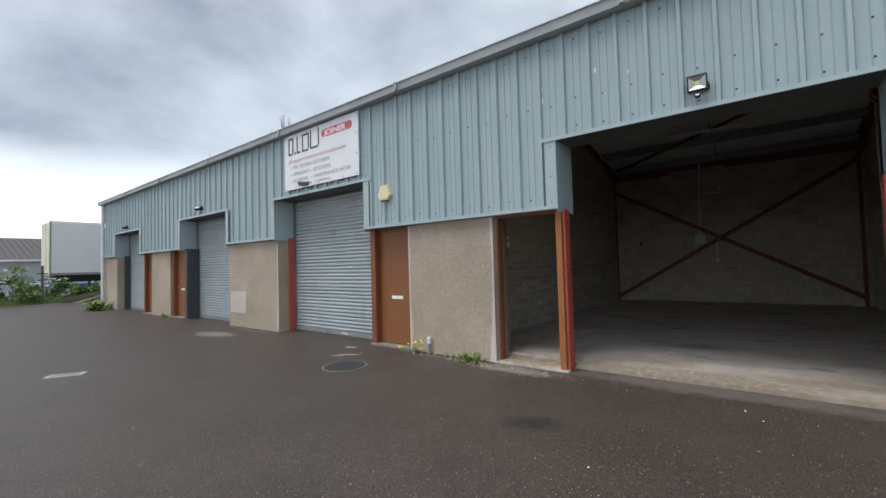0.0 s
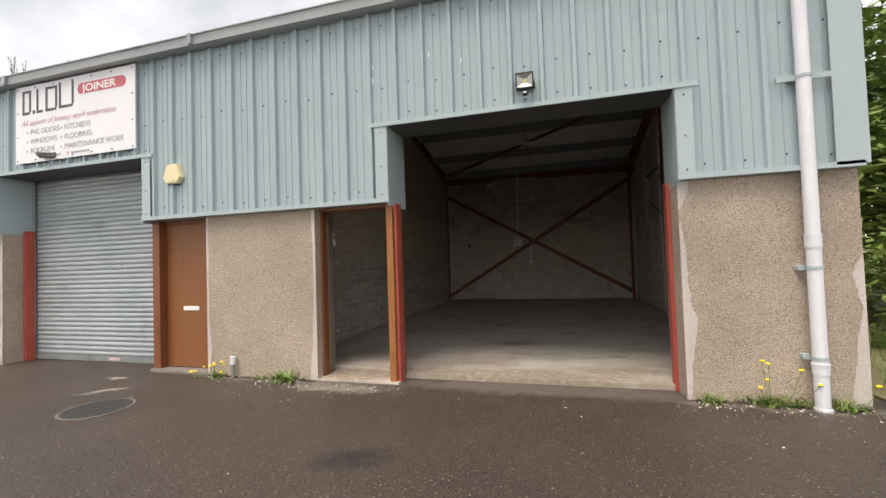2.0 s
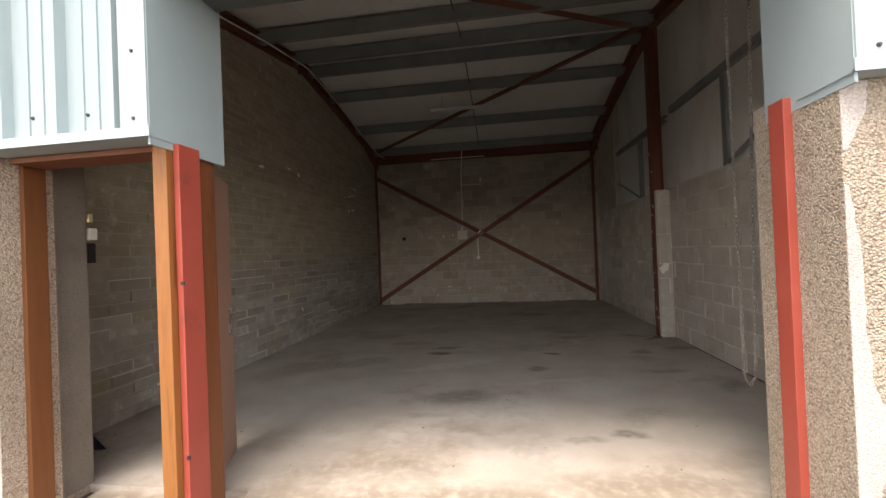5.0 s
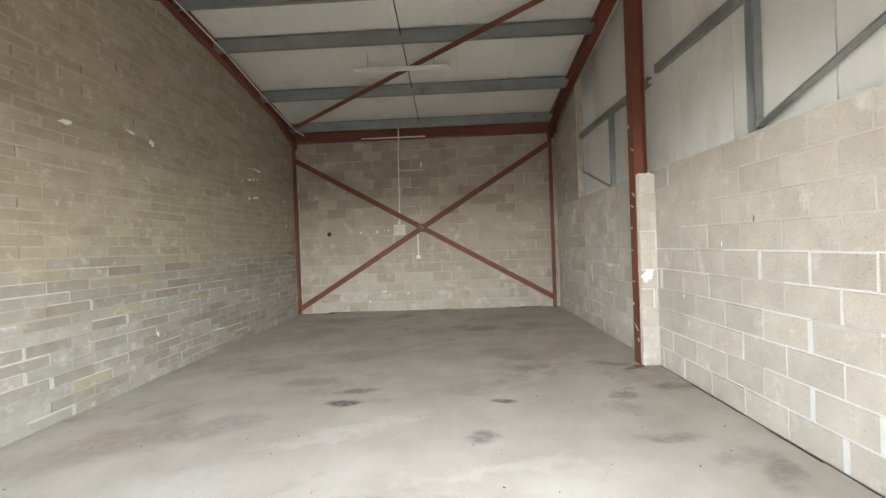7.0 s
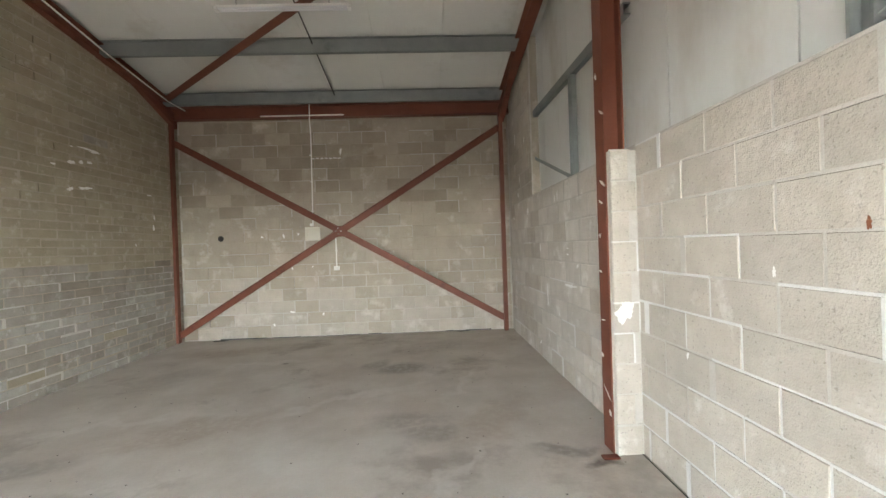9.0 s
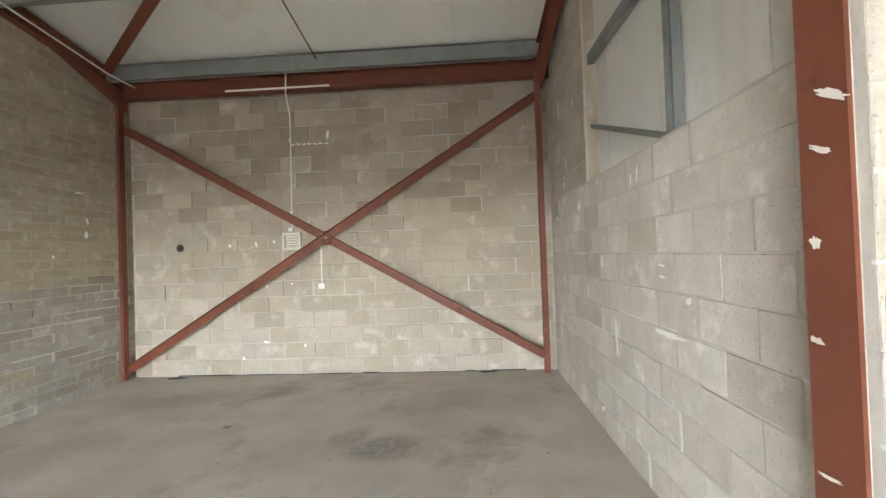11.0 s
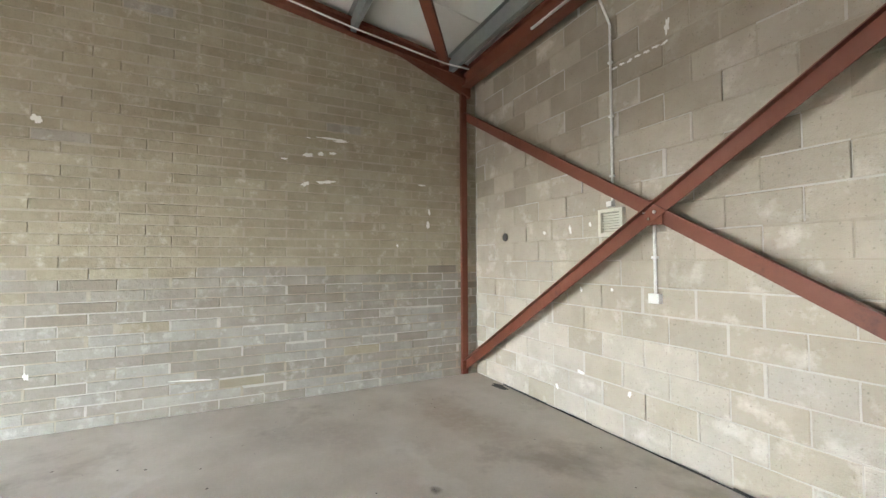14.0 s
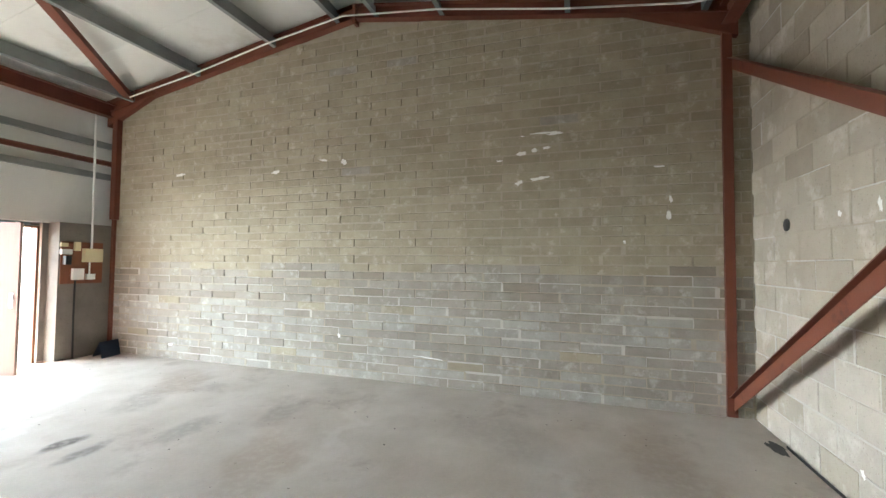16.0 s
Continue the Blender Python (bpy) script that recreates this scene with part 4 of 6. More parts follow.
def closed_door(x0, x1, label, plate=True, detail=True):
    t = thing("door", label, "door", "brown flush doors of the terrace")
    z0 = yard_z(x0, FY)
    y = FY + 0.16
    fw = 0.075
    part("sill", soft_box(x0, x1, FY + 0.0, FY + 0.30, z0 - 0.05, z0 + 0.035, 0.006), M_DAMP, t, "worn concrete door sill")
    part("jamb", soft_box(x0, x0 + fw + 0.05, FY + 0.06, y + 0.10, z0 + 0.035, LOW - 0.015, 0.004), M_FRAME_DARK, t)
    part("jamb", soft_box(x1 - fw + 0.03, x1, FY + 0.10, y + 0.10, z0 + 0.035, LOW - 0.015, 0.004), M_FRAME_DARK, t)
    part("lintel", boxes((x0 + fw, x1 - fw + 0.03, y - 0.02, y + 0.10, LOW - 0.06, LOW - 0.015)), M_FRAME_DARK, t)
    leaf = part("leaf", soft_box(x0 + fw + 0.053, x1 - fw + 0.027, y + 0.02, y + 0.064, z0 + 0.045, LOW - 0.063, 0.003), M_DOOR, t, "brown stained flush door leaf")
    if plate:
        part("letter_plate", soft_box(x0 + 0.43, x0 + 0.70, y + 0.008, y + 0.021, 0.79, 0.85, 0.004), M_WHITE, leaf, "white letter plate")
    if detail:
        handle_set(leaf, x0 + 0.2, y + 0.015, 0.98, 1)
    return t


closed_door(*DOORS[0], "closed brown flush door of the far unit", False, False)
closed_door(*DOORS[1], "closed brown flush door with a white letter plate", True, True)
closed_door(*DOORS[2], "closed brown stained flush door with a white letter plate", True, False)

# the open pedestrian door of the empty unit
M_FRAME_BROWN = timber("brown_stained_timber", (0.14, 0.05, 0.017), (0.21, 0.08, 0.028))
odoor = thing("door", "open brown flush door swung into the empty unit", "door", "brown flush doors of the terrace")
part("jamb", soft_box(-2.905, -2.872, FY + 0.12, FY + 0.24, -0.030, LOW - 0.015, 0.004), M_FRAME_BROWN, odoor, "brown stained timber jamb")
part("lintel", boxes((-2.871, -1.96, FY + 0.06, FY + 0.24, LOW - 0.045, LOW - 0.015)), M_FRAME_DARK, odoor)
HX, HYY = -1.962, 4.97
EX, EY = -2.29, 5.80
dl = Vector((EX - HX, EY - HYY)).length
leaf_way = ((EX - HX) / dl, (EY - HYY) / dl)
leaf = part("leaf", bar((HX + leaf_way[0] * dl / 2, HYY + leaf_way[1] * dl / 2, 0.012), (HX + leaf_way[0] * dl / 2, HYY + leaf_way[1] * dl / 2, 2.05), dl, 0.044, up=(leaf_way[1], -leaf_way[0], 0)), M_DOOR_IN, odoor, "pinkish brown open door leaf")
hp = (HX + leaf_way[0] * (dl - 0.075), HYY + leaf_way[1] * (dl - 0.075))
for s in (1, -1):
    handle_set(leaf, hp[0] + leaf_way[1] * 0.026 * s, hp[1] - leaf_way[0] * 0.026 * s, 1.0, s, (-leaf_way[0], -leaf_way[1])) if s > 0 else handle_set(leaf, hp[0] - leaf_way[1] * 0.026, hp[1] + leaf_way[0] * 0.026, 1.0, 1, (-leaf_way[0], -leaf_way[1]))


# ---------------------------------------------------------------- fixtures on the front
def letters(text, size, x, z, y, mat, parent, name="lettering", shear=0.0, bold=0.0):
    cu = bpy.data.curves.new("text", "FONT")
    cu.body, cu.size, cu.extrude, cu.shear, cu.offset = text, size, 0.0012, shear, bold
    tmp = new("text", cu)
    bpy.context.view_layer.update()
    me = bpy.data.meshes.new_from_object(tmp.evaluated_get(bpy.context.evaluated_depsgraph_get()))
    bpy.data.objects.remove(tmp)
    bpy.data.curves.remove(cu)
    me.materials.clear()
    me.materials.append(mat)
    ob = new(name, me)
    ob.matrix_world = pose(x, y, z, 90, 0, 0)
    ob.parent = parent
    return ob


def rounded_plate(x0, x1, z0, z1, y0, y1, r):
    bm = bmesh.new()
    pts = []
    for cx, cz, a0 in ((x1 - r, z0 + r, -90), (x1 - r, z1 - r, 0), (x0 + r, z1 - r, 90), (x0 + r, z0 + r, 180)):
        for i in range(7):
            a = radians(a0 + 15 * i)
            pts.append((cx + r * math.cos(a), cz + r * math.sin(a)))
    f = [bm.verts.new((x, y0, z)) for x, z in pts]
    b = [bm.verts.new((x, y1, z)) for x, z in pts]
    bm.faces.new(f)
    bm.faces.new(b[::-1])
    for i in range(len(pts)):
        bm.faces.new((f[i], b[i], b[(i + 1) % len(pts)], f[(i + 1) % len(pts)]))
    bmesh.ops.recalc_face_normals(bm, faces=bm.faces[:])
    return bm


def shop_sign():
    x0, x1, z0, z1 = -8.175, -5.69, 3.115, 4.33
    y = CY - 0.068
    t = thing("trade_sign", "white joinery trade sign board with grey and red lettering", "sign")
    part("board", soft_box(x0, x1, y, y + 0.02, z0, z1, 0.003), M_SIGN, t)
    yy = y - 0.002
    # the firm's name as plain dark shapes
    x = x0 + 0.16
    for w, h, dz in ((0.20, 0.38, 0), (0.055, 0.055, 0), (0.17, 0.38, 0), (0.26, 0.38, 0), (0.32, 0.40, 0.01)):
        if h > 0.1:
            part("name_shape", boxes((x, x + 0.045, yy - 0.001, yy + 0.001, z0 + 0.76 + dz, z0 + 0.76 + h + dz), (x + 0.045, x + w - 0.03, yy - 0.001, yy + 0.001, z0 + 0.76 + dz, z0 + 0.80 + dz),
                                     *(() if w == 0.17 else ((x + w - 0.05, x + w - 0.005, yy - 0.001, yy + 0.001, z0 + 0.80 + dz, z0 + 0.76 + h + dz),)),
                                     *(((x + 0.045, x + w - 0.05, yy - 0.001, yy + 0.001, z0 + 0.72 + h, z0 + 0.76 + h),) if w in (0.20, 0.26) else ())), M_SIGN_DARK, t, "dark name shape")
        else:
            part("name_shape", boxes((x, x + w, yy - 0.001, yy + 0.001, z0 + 0.76, z0 + 0.76 + h)), M_SIGN_DARK, t)
        x += w + 0.03
    part("name_panel", rounded_plate(x0 + 1.36, x1 - 0.17, z0 + 0.93, z0 + 1.09, yy - 0.002, yy + 0.002, 0.075), M_SIGN_RED, t, "red rounded panel")
    letters("JOINER", 0.155, x0 + 1.47, z0 + 0.955, yy - 0.0045, M_WHITE, t, bold=0.003).scale = (1.32, 1, 1)
    letters("All aspects of Joinery work undertaken", 0.125, x0 + 0.14, z0 + 0.585, yy - 0.001, M_SIGN_PINK, t, shear=0.35)
    for i, (a, b) in enumerate((("PVC DOORS", "KITCHENS"), ("WINDOWS", "FLOORING"), ("ROOFLINE", "MAINTENANCE WORK"))):
        z = z0 + 0.435 - 0.145 * i
        for xx, word in ((x0 + 0.34, a), (x0 + 1.08, b)):
            letters(word, 0.115, xx, z, yy - 0.001, M_SIGN_GREY, t)
            part("bullet", tube(bmesh.new(), (xx - 0.07, yy + 0.001, z + 0.035), (xx - 0.07, yy - 0.001, z + 0.035), 0.016, 10), M_SIGN_GREY, t)
    for xx in (x0 + 0.62, x0 + 1.22):
        part("number_bar", boxes((xx, xx + 0.38, yy - 0.001, yy + 0.001, z0 + 0.055, z0 + 0.085)), M_SIGN_GREY, t)
        part("bullet", tube(bmesh.new(), (xx - 0.07, yy + 0.001, z0 + 0.07), (xx - 0.07, yy - 0.001, z0 + 0.07), 0.03, 12), M_SIGN_PINK, t)
    for xx in [x0 + 0.05 + i * (x1 - x0 - 0.1) / 6 for i in range(7)]:
        for z in (z0 + 0.04, z1 - 0.04):
            part("screw_cap", tube(bmesh.new(), (xx, yy + 0.002, z), (xx, yy - 0.004, z), 0.011, 8), M_SCREW, t)
    for z in (z0 + 0.42, z0 + 0.80):
        for xx in (x0 + 0.05, x1 - 0.05):
            part("screw_cap", tube(bmesh.new(), (xx, yy + 0.002, z), (xx, yy - 0.004, z), 0.011, 8), M_SCREW, t)


shop_sign()

M_LENS = surface("floodlight_reflector", (0.30, 0.31, 0.29), (0.42, 0.43, 0.41), 0.35, 6, 60, 0.0, metal=0.7)
M_LED = surface("yellow_led_chip", (0.75, 0.66, 0.10), (0.8, 0.7, 0.15), 0.5, 6, 60, 0.0)


def floodlight(x, z, label, w=0.19, h=0.15, tilt=-12, sensor=True, turn=0, body=M_BLACK):
    y = CY - 0.10
    t = thing("floodlight", label, "floodlight", "floodlights over the shutters", at=(x, y, z))
    m = pose(0, 0, 0, tilt, 0, turn)
    bm = bmesh.new()
    box(bm, -w / 2, w / 2, -0.02, 0.02, -h / 2, h / 2)
    bmesh.ops.bevel(bm, geom=bm.edges[:], offset=0.008, segments=2, affect="EDGES")
    for i in range(7):
        xx = -w / 2 + 0.02 + i * (w - 0.04) / 6
        box(bm, xx - 0.002, xx + 0.002, 0.02, 0.045, -h / 2 + 0.015, h / 2 - 0.015)
    bm.transform(m)
    head = part("lamp_head", bm, body, t)
    bm = bmesh.new()
    a, b, d = w / 2 - 0.014, h / 2 - 0.014, 0.026
    rim = [bm.verts.new((x0, -0.040, z0)) for x0, z0 in ((-a, -b), (a, -b), (a, b), (-a, b))]
    bed = [bm.verts.new((x0, -0.021, z0)) for x0, z0 in ((-d, -d), (d, -d), (d, d), (-d, d))]
    for i in range(4):
        k = (i + 1) % 4
        bm.faces.new((rim[i], rim[k], bed[k], bed[i]))
    bm.faces.new(bed)
    bm.transform(m)
    part("reflector", bm, M_LENS, head, "silvery pyramid reflector")
    bm = boxes((-w / 2, w / 2, -0.044, -0.018, h / 2 - 0.014, h / 2), (-w / 2, w / 2, -0.044, -0.018, -h / 2, -h / 2 + 0.014), (-w / 2, -w / 2 + 0.014, -0.044, -0.018, -h / 2 + 0.014, h / 2 - 0.014), (w / 2 - 0.014, w / 2, -0.044, -0.018, -h / 2 + 0.014, h / 2 - 0.014))
    bm.transform(m)
    part("bezel", bm, body, head)
    bm = boxes((-0.016, 0.016, -0.0245, -0.0215, -0.016, 0.016))
    bm.transform(m)
    part("led_chip", bm, M_LED, head, "yellow light chip")
    part("bracket", boxes((-w / 2 - 0.008, -w / 2 - 0.002, -0.01, 0.10, -0.035, -0.005), (w / 2 + 0.002, w / 2 + 0.008, -0.01, 0.10, -0.035, -0.005), (-w / 2 - 0.008, w / 2 + 0.008, 0.088, 0.10, -0.05, 0.01)), body, t)
    if sensor:
        bm = bmesh.new()
        bmesh.ops.create_uvsphere(bm, u_segments=12, v_segments=8, radius=0.028, matrix=Matrix.Translation((0, -0.03, -h / 2 - 0.055)))
        s = part("sensor", bm, body, t, "black motion sensor head", smooth=True)
        part("sensor_window", boxes((-0.016, 0.016, -0.061, -0.05, -h / 2 - 0.062, -h / 2 - 0.046)), M_WHITE, s)
        part("sensor_arm", path_tube([(0, 0.0, -h / 2 - 0.01), (0, -0.01, -h / 2 - 0.04)], 0.012), body, t)
    return t


floodlight(-0.25, 3.235, "black floodlight with motion sensor over the open shutter", 0.185, 0.165, 4)
floodlight(-7.40, 3.19, "grey floodlight tilted up under the trade sign", 0.24, 0.12, -65, False, 25, M_GALV)
floodlight(-12.62, 3.20, "small dark floodlight on a bracket over a shutter", 0.20, 0.14, -50, False, 20)
floodlight(-19.30, 3.16, "small dark floodlight on a bracket over the far shutter", 0.24, 0.12, -60, False, 10)
solid("junction_box", soft_box(-22.2, -22.12, CY - 0.08, CY, 3.35, 3.55, 0.01), M_WHITE, "small white junction box on the cladding", "junction box")


def alarm_box():
    x, z, y = -5.05, 2.69, CY
    t = thing("alarm_box", "aged cream hexagonal burglar alarm box on the cladding", "alarm box")
    out = [(-0.155, -0.05), (-0.09, -0.135), (0.09, -0.135), (0.155, -0.05), (0.10, 0.135), (-0.07, 0.135)]
    bm = bmesh.new()
    rings = []
    for k, yy in ((1.0, y), (1.0, y - 0.055), (0.93, y - 0.075)):
        rings.append([bm.verts.new((x + a * k, yy, z + b * k)) for a, b in out])
    for a, b in zip(rings, rings[1:]):
        for i in range(6):
            bm.faces.new((a[i], a[(i + 1) % 6], b[(i + 1) % 6], b[i]))
    bm.faces.new(rings[-1])
    bmesh.ops.recalc_face_normals(bm, faces=bm.faces[:])
    cover = part("cover", bm, M_CREAM, t)
    part("underside", boxes((x - 0.085, x + 0.085, y - 0.05, y - 0.005, z - 0.150, z - 0.136)), M_BLACK, t, "dark underside grille")
    part("strobe_lens", soft_box(x - 0.05, x + 0.05, y - 0.085, y - 0.076, z - 0.115, z - 0.08, 0.004), M_CREAM, cover)


alarm_box()


def downpipe(x, y, top, label, bottom):
    t = thing("downpipe", label, "downpipe", "white downpipes")
    r = 0.056
    for a, b in ((bottom, 1.36), (1.36, top)):
        part("pipe_length", tube(bmesh.new(), (x, y, a), (x, y, b), r, 28, cap=False), M_PIPE, t, smooth=True)
    for z, h in ((1.38, 0.12), (0.26, 0.10)):
        c = part("socket_collar", tube(bmesh.new(), (x, y, z), (x, y, z + h), r + 0.007, 28, cap=False), M_PIPE, t, smooth=True)
        part("lip", tube(bmesh.new(), (x, y, z + h - 0.02), (x, y, z + h), r + 0.011, 20), M_PIPE, c)
    for z in (0.40, 1.20, 2.92):
        b = part("bracket", soft_box(x - 0.105, x - 0.05, FY - 0.06, FY - 0.004 if z < LOW else CY - 0.004, z - 0.024, z + 0.024, 0.003), M_TRIM, t, "pale grey pipe bracket")
        part("strap", tube(bmesh.new(), (x, y, z - 0.014), (x, y, z + 0.014), r + 0.005, 20), M_TRIM, b)
    part("foot", tube(bmesh.new(), (x, y, bottom), (x, y, bottom + 0.03), r + 0.014, 20), M_PIPE, t)
    return t


downpipe(2.205, FY - 0.105, 4.36, "white plastic rainwater downpipe with grey brackets", yard_z(2, 4) - 0.01)
downpipe(-22.45, FY - 0.11, 4.36, "white plastic rainwater downpipe at the far corner", yard_z(-22, 4) - 0.01)
part("bracket_rail", boxes((2.0, 2.42, CY - 0.064, CY - 0.047, 2.895, 2.945)), M_TRIM, clad)

part("warning_label", boxes((-6.95, -6.72, SH_Y - 0.033, SH_Y - 0.030, yard_z(-7, 5) + 0.03, yard_z(-7, 5) + 0.07)), M_SIGN_PINK, b_shutter, "faded red warning label")
stub = thing("vent_stub", "short capped white plastic pipe at the wall foot", "pipe")
part("pipe", tube(bmesh.new(), (-4.12, FY - 0.06, -0.06), (-4.12, FY - 0.06, 0.15), 0.024, 12), M_GALV, stub)
part("cap", tube(bmesh.new(), (-4.12, FY - 0.06, 0.12), (-4.12, FY - 0.06, 0.22), 0.036, 12), M_PIPE, stub, "white plastic cap")


def ragged_strip(name, pts, y, mat, label, cat="render patch"):
    """A thin flat patch with the outline given in (x, z)."""
    bm = bmesh.new()
    f = [bm.verts.new((x, y, z)) for x, z in pts]
    b = [bm.verts.new((x, y + 0.004, z)) for x, z in pts]
    bm.faces.new(f)
    for i in range(len(pts)):
        bm.faces.new((f[i], b[i], b[(i + 1) % len(pts)], f[(i + 1) % len(pts)]))
    bmesh.ops.recalc_face_normals(bm, faces=bm.faces[:])
    return setting(name, bm, mat, label, cat)


def edge_patch(x0, zs, ws, s, seed, label):
    rnd = random.Random(seed)
    left = [(x0, z) for z in (zs[0], zs[-1])]
    right = []
    for i in range(len(zs) - 1):
        for k in range(5):
            f = k / 5
            right.append((x0 + s * (ws[i] + (ws[i + 1] - ws[i]) * f + rnd.uniform(-0.007, 0.007)), zs[i] + (zs[i + 1] - zs[i]) * f))
    right.append((x0 + s * ws[-1], zs[-1]))
    pts = [left[0]] + right + [left[1]]
    ragged_strip("render_patch", pts, FY - 0.004, M_PATCH, label)


edge_patch(1.172, [-0.05, 0.25, 0.5, 0.72, 0.85, 1.1, 1.4, 1.66], [0.04, 0.06, 0.09, 0.125, 0.075, 0.055, 0.045, 0.015], 1, 3, "pale bare render along the pier's edge")
edge_patch(1.172, [1.80, 1.92, 2.07], [0.02, 0.075, 0.10], 1, 4, "pale bare render under the flashing")
edge_patch(END_R - 0.002, [-0.03, 0.3, 0.6, 0.8, 0.95, 1.15, 1.3], [0.14, 0.10, 0.07, 0.025, 0.05, 0.09, 0.01], -1, 5, "pale bare render at the wall's corner")
edge_patch(-2.902, [-0.05, 0.5, 1.0, 1.5, 2.07], [0.10, 0.055, 0.035, 0.03, 0.05], -1, 6, "pale bare render beside the open door")
edge_patch(-4.578, [-0.03, 0.3, 0.7, 1.3, 2.07], [0.035, 0.075, 0.03, 0.025, 0.03], 1, 7, "pale bare render beside the closed door")
edge_patch(-8.682, [0.0, 0.7, 1.3, 2.05], [0.06, 0.03, 0.05, 0.04], -1, 8, "pale bare render beside the shutter")
setting("notice_patch", boxes((-11.02, -10.20, FY - 0.006, FY, 0.28, 0.84)), M_PATCH, "pale rectangular patch on the rendered pier", "render patch")

# ---------------------------------------------------------------- yard surface
M_RIM = surface("worn_iron_rim", (0.13, 0.118, 0.105), (0.21, 0.19, 0.168), 0.6, 8, 60, 0.15, metal=0.3)
cover = thing("manhole_cover", "round dark iron manhole cover set in the asphalt", "manhole cover", at=(-4.68, 3.43, yard_z(-4.7, 3.4)))
part("rim", tube(bmesh.new(), (0, 0, -0.02), (0, 0, 0.008), 0.325, 36), M_RIM, cover, "worn iron rim")
part("lid", tube(bmesh.new(), (0, 0, 0.0), (0, 0, 0.011), 0.30, 36), M_IRON, cover)
for i in range(-4, 5):
    for j in range(-4, 5):
        if i * i + j * j < 17:
            part("tread", boxes((i * 0.064 - 0.02, i * 0.064 + 0.02, j * 0.064 - 0.008, j * 0.064 + 0.008, 0.010, 0.015)), M_IRON, cover)
gully = thing("gully_cover", "small pale rectangular drain cover set in the asphalt", "drain cover", at=(-7.86, 0.92, yard_z(-7.9, 1)), rz=58)
part("surround", boxes((-0.22, 0.22, -0.11, 0.11, -0.02, 0.006)), M_CONCRETE, gully)
part("grate", boxes(*[(-0.17 + i * 0.045, -0.145 + i * 0.045, -0.08, 0.08, 0.006, 0.012) for i in range(8)]), M_GALV, gully)


def pebble_scatter():
    """Loose chippings and litter specks over the yard near the walk."""
    rnd = random.Random(11)
    bm = bmesh.new()
    for i in range(2600):
        near = rnd.random() < 0.3
        x = rnd.uniform(-5.5, 4.0) if near else rnd.uniform(-14, 6)
        y = FY - 0.03 - abs(rnd.gauss(0, 0.45)) if near else rnd.uniform(-1.5, 4.5)
        s = rnd.uniform(0.002, 0.0055) * (2.2 if rnd.random() < 0.03 else 1)
        if rnd.random() < 0.08:
            x, y = rnd.gauss(-2.5, 0.4), FY - 0.08 - abs(rnd.gauss(0, 0.22))
            s *= 1.8
        z = yard_z(x, y)
        v = [bm.verts.new((x + s * rnd.uniform(0.6, 1.3) * math.cos(a), y + s * rnd.uniform(0.6, 1.3) * math.sin(a), z - 0.001)) for a in (0.3, 1.9, 3.3, 5.0)]
        t = bm.verts.new((x + rnd.uniform(-0.2, 0.2) * s, y, z + s * 0.7))
        for a, b in zip(v, v[1:] + v[:1]):
            bm.faces.new((a, b, t))
    return solid("chippings", bm, M_GRIT, "pale loose chippings scattered over the asphalt", "gravel", kind="stuff")


pebble_scatter()


def foot_dirt():
    """Crumbs of soil, moss and mortar along the foot of the rendered walls."""
    rnd = random.Random(17)
    for mat, label, n, name in ((M_SOIL, "dark soil and moss gathered along the wall foot", 1500, "soil_crumbs"), (M_PATCH, "fallen render crumbs along the wall foot", 420, "render_crumbs")):
        bm = bmesh.new()
        for i in range(n):
            a, b = rnd.choice(((-4.55, -2.9), (1.2, 2.6), (-11.0, -8.7), (-4.55, -2.9), (1.2, 2.6), (-16.8, -15.2)))
            x = rnd.uniform(a, b)
            y = FY - 0.004 - abs(rnd.gauss(0, 0.05 if mat is M_SOIL else 0.13))
            s = rnd.uniform(0.006, 0.022) if mat is M_SOIL else rnd.uniform(0.004, 0.016)
            z = yard_z(x, y) - 0.002
            v = [bm.verts.new((x + s * rnd.uniform(0.6, 1.5) * math.cos(q), y + s * rnd.uniform(0.5, 1.1) * math.sin(q), z)) for q in (0.3, 1.6, 2.8, 4.0, 5.2)]
            t = bm.verts.new((x, y, z + s * rnd.uniform(0.5, 1.1)))
            for p, q in zip(v, v[1:] + v[:1]):
                bm.faces.new((p, q, t))
        solid(name, bm, mat, label, "dirt", kind="stuff")


foot_dirt()


# ---------------------------------------------------------------- weeds
def blade(bm, base, yaw, length, width, lift, rnd, segs=4):
    d = Vector((math.cos(yaw), math.sin(yaw), 0))
    s = Vector((-d.y, d.x, 0))
    prev = None
    p = Vector(base)
    ang = lift
    for i in range(segs + 1):
        f = i / segs
        w = width * (0.35 + 1.3 * f - 1.6 * f * f)
        w = max(w, 0.0005)
        a, b = bm.verts.new(p + s * w), bm.verts.new(p - s * w)
        if prev:
            bm.faces.new((prev[0], a, b, prev[1]))
        prev = (a, b)
        p = p + (d * math.cos(ang) + Vector((0, 0, 1)) * math.sin(ang)) * (length / segs)
        ang -= rnd.uniform(0.25, 0.5)


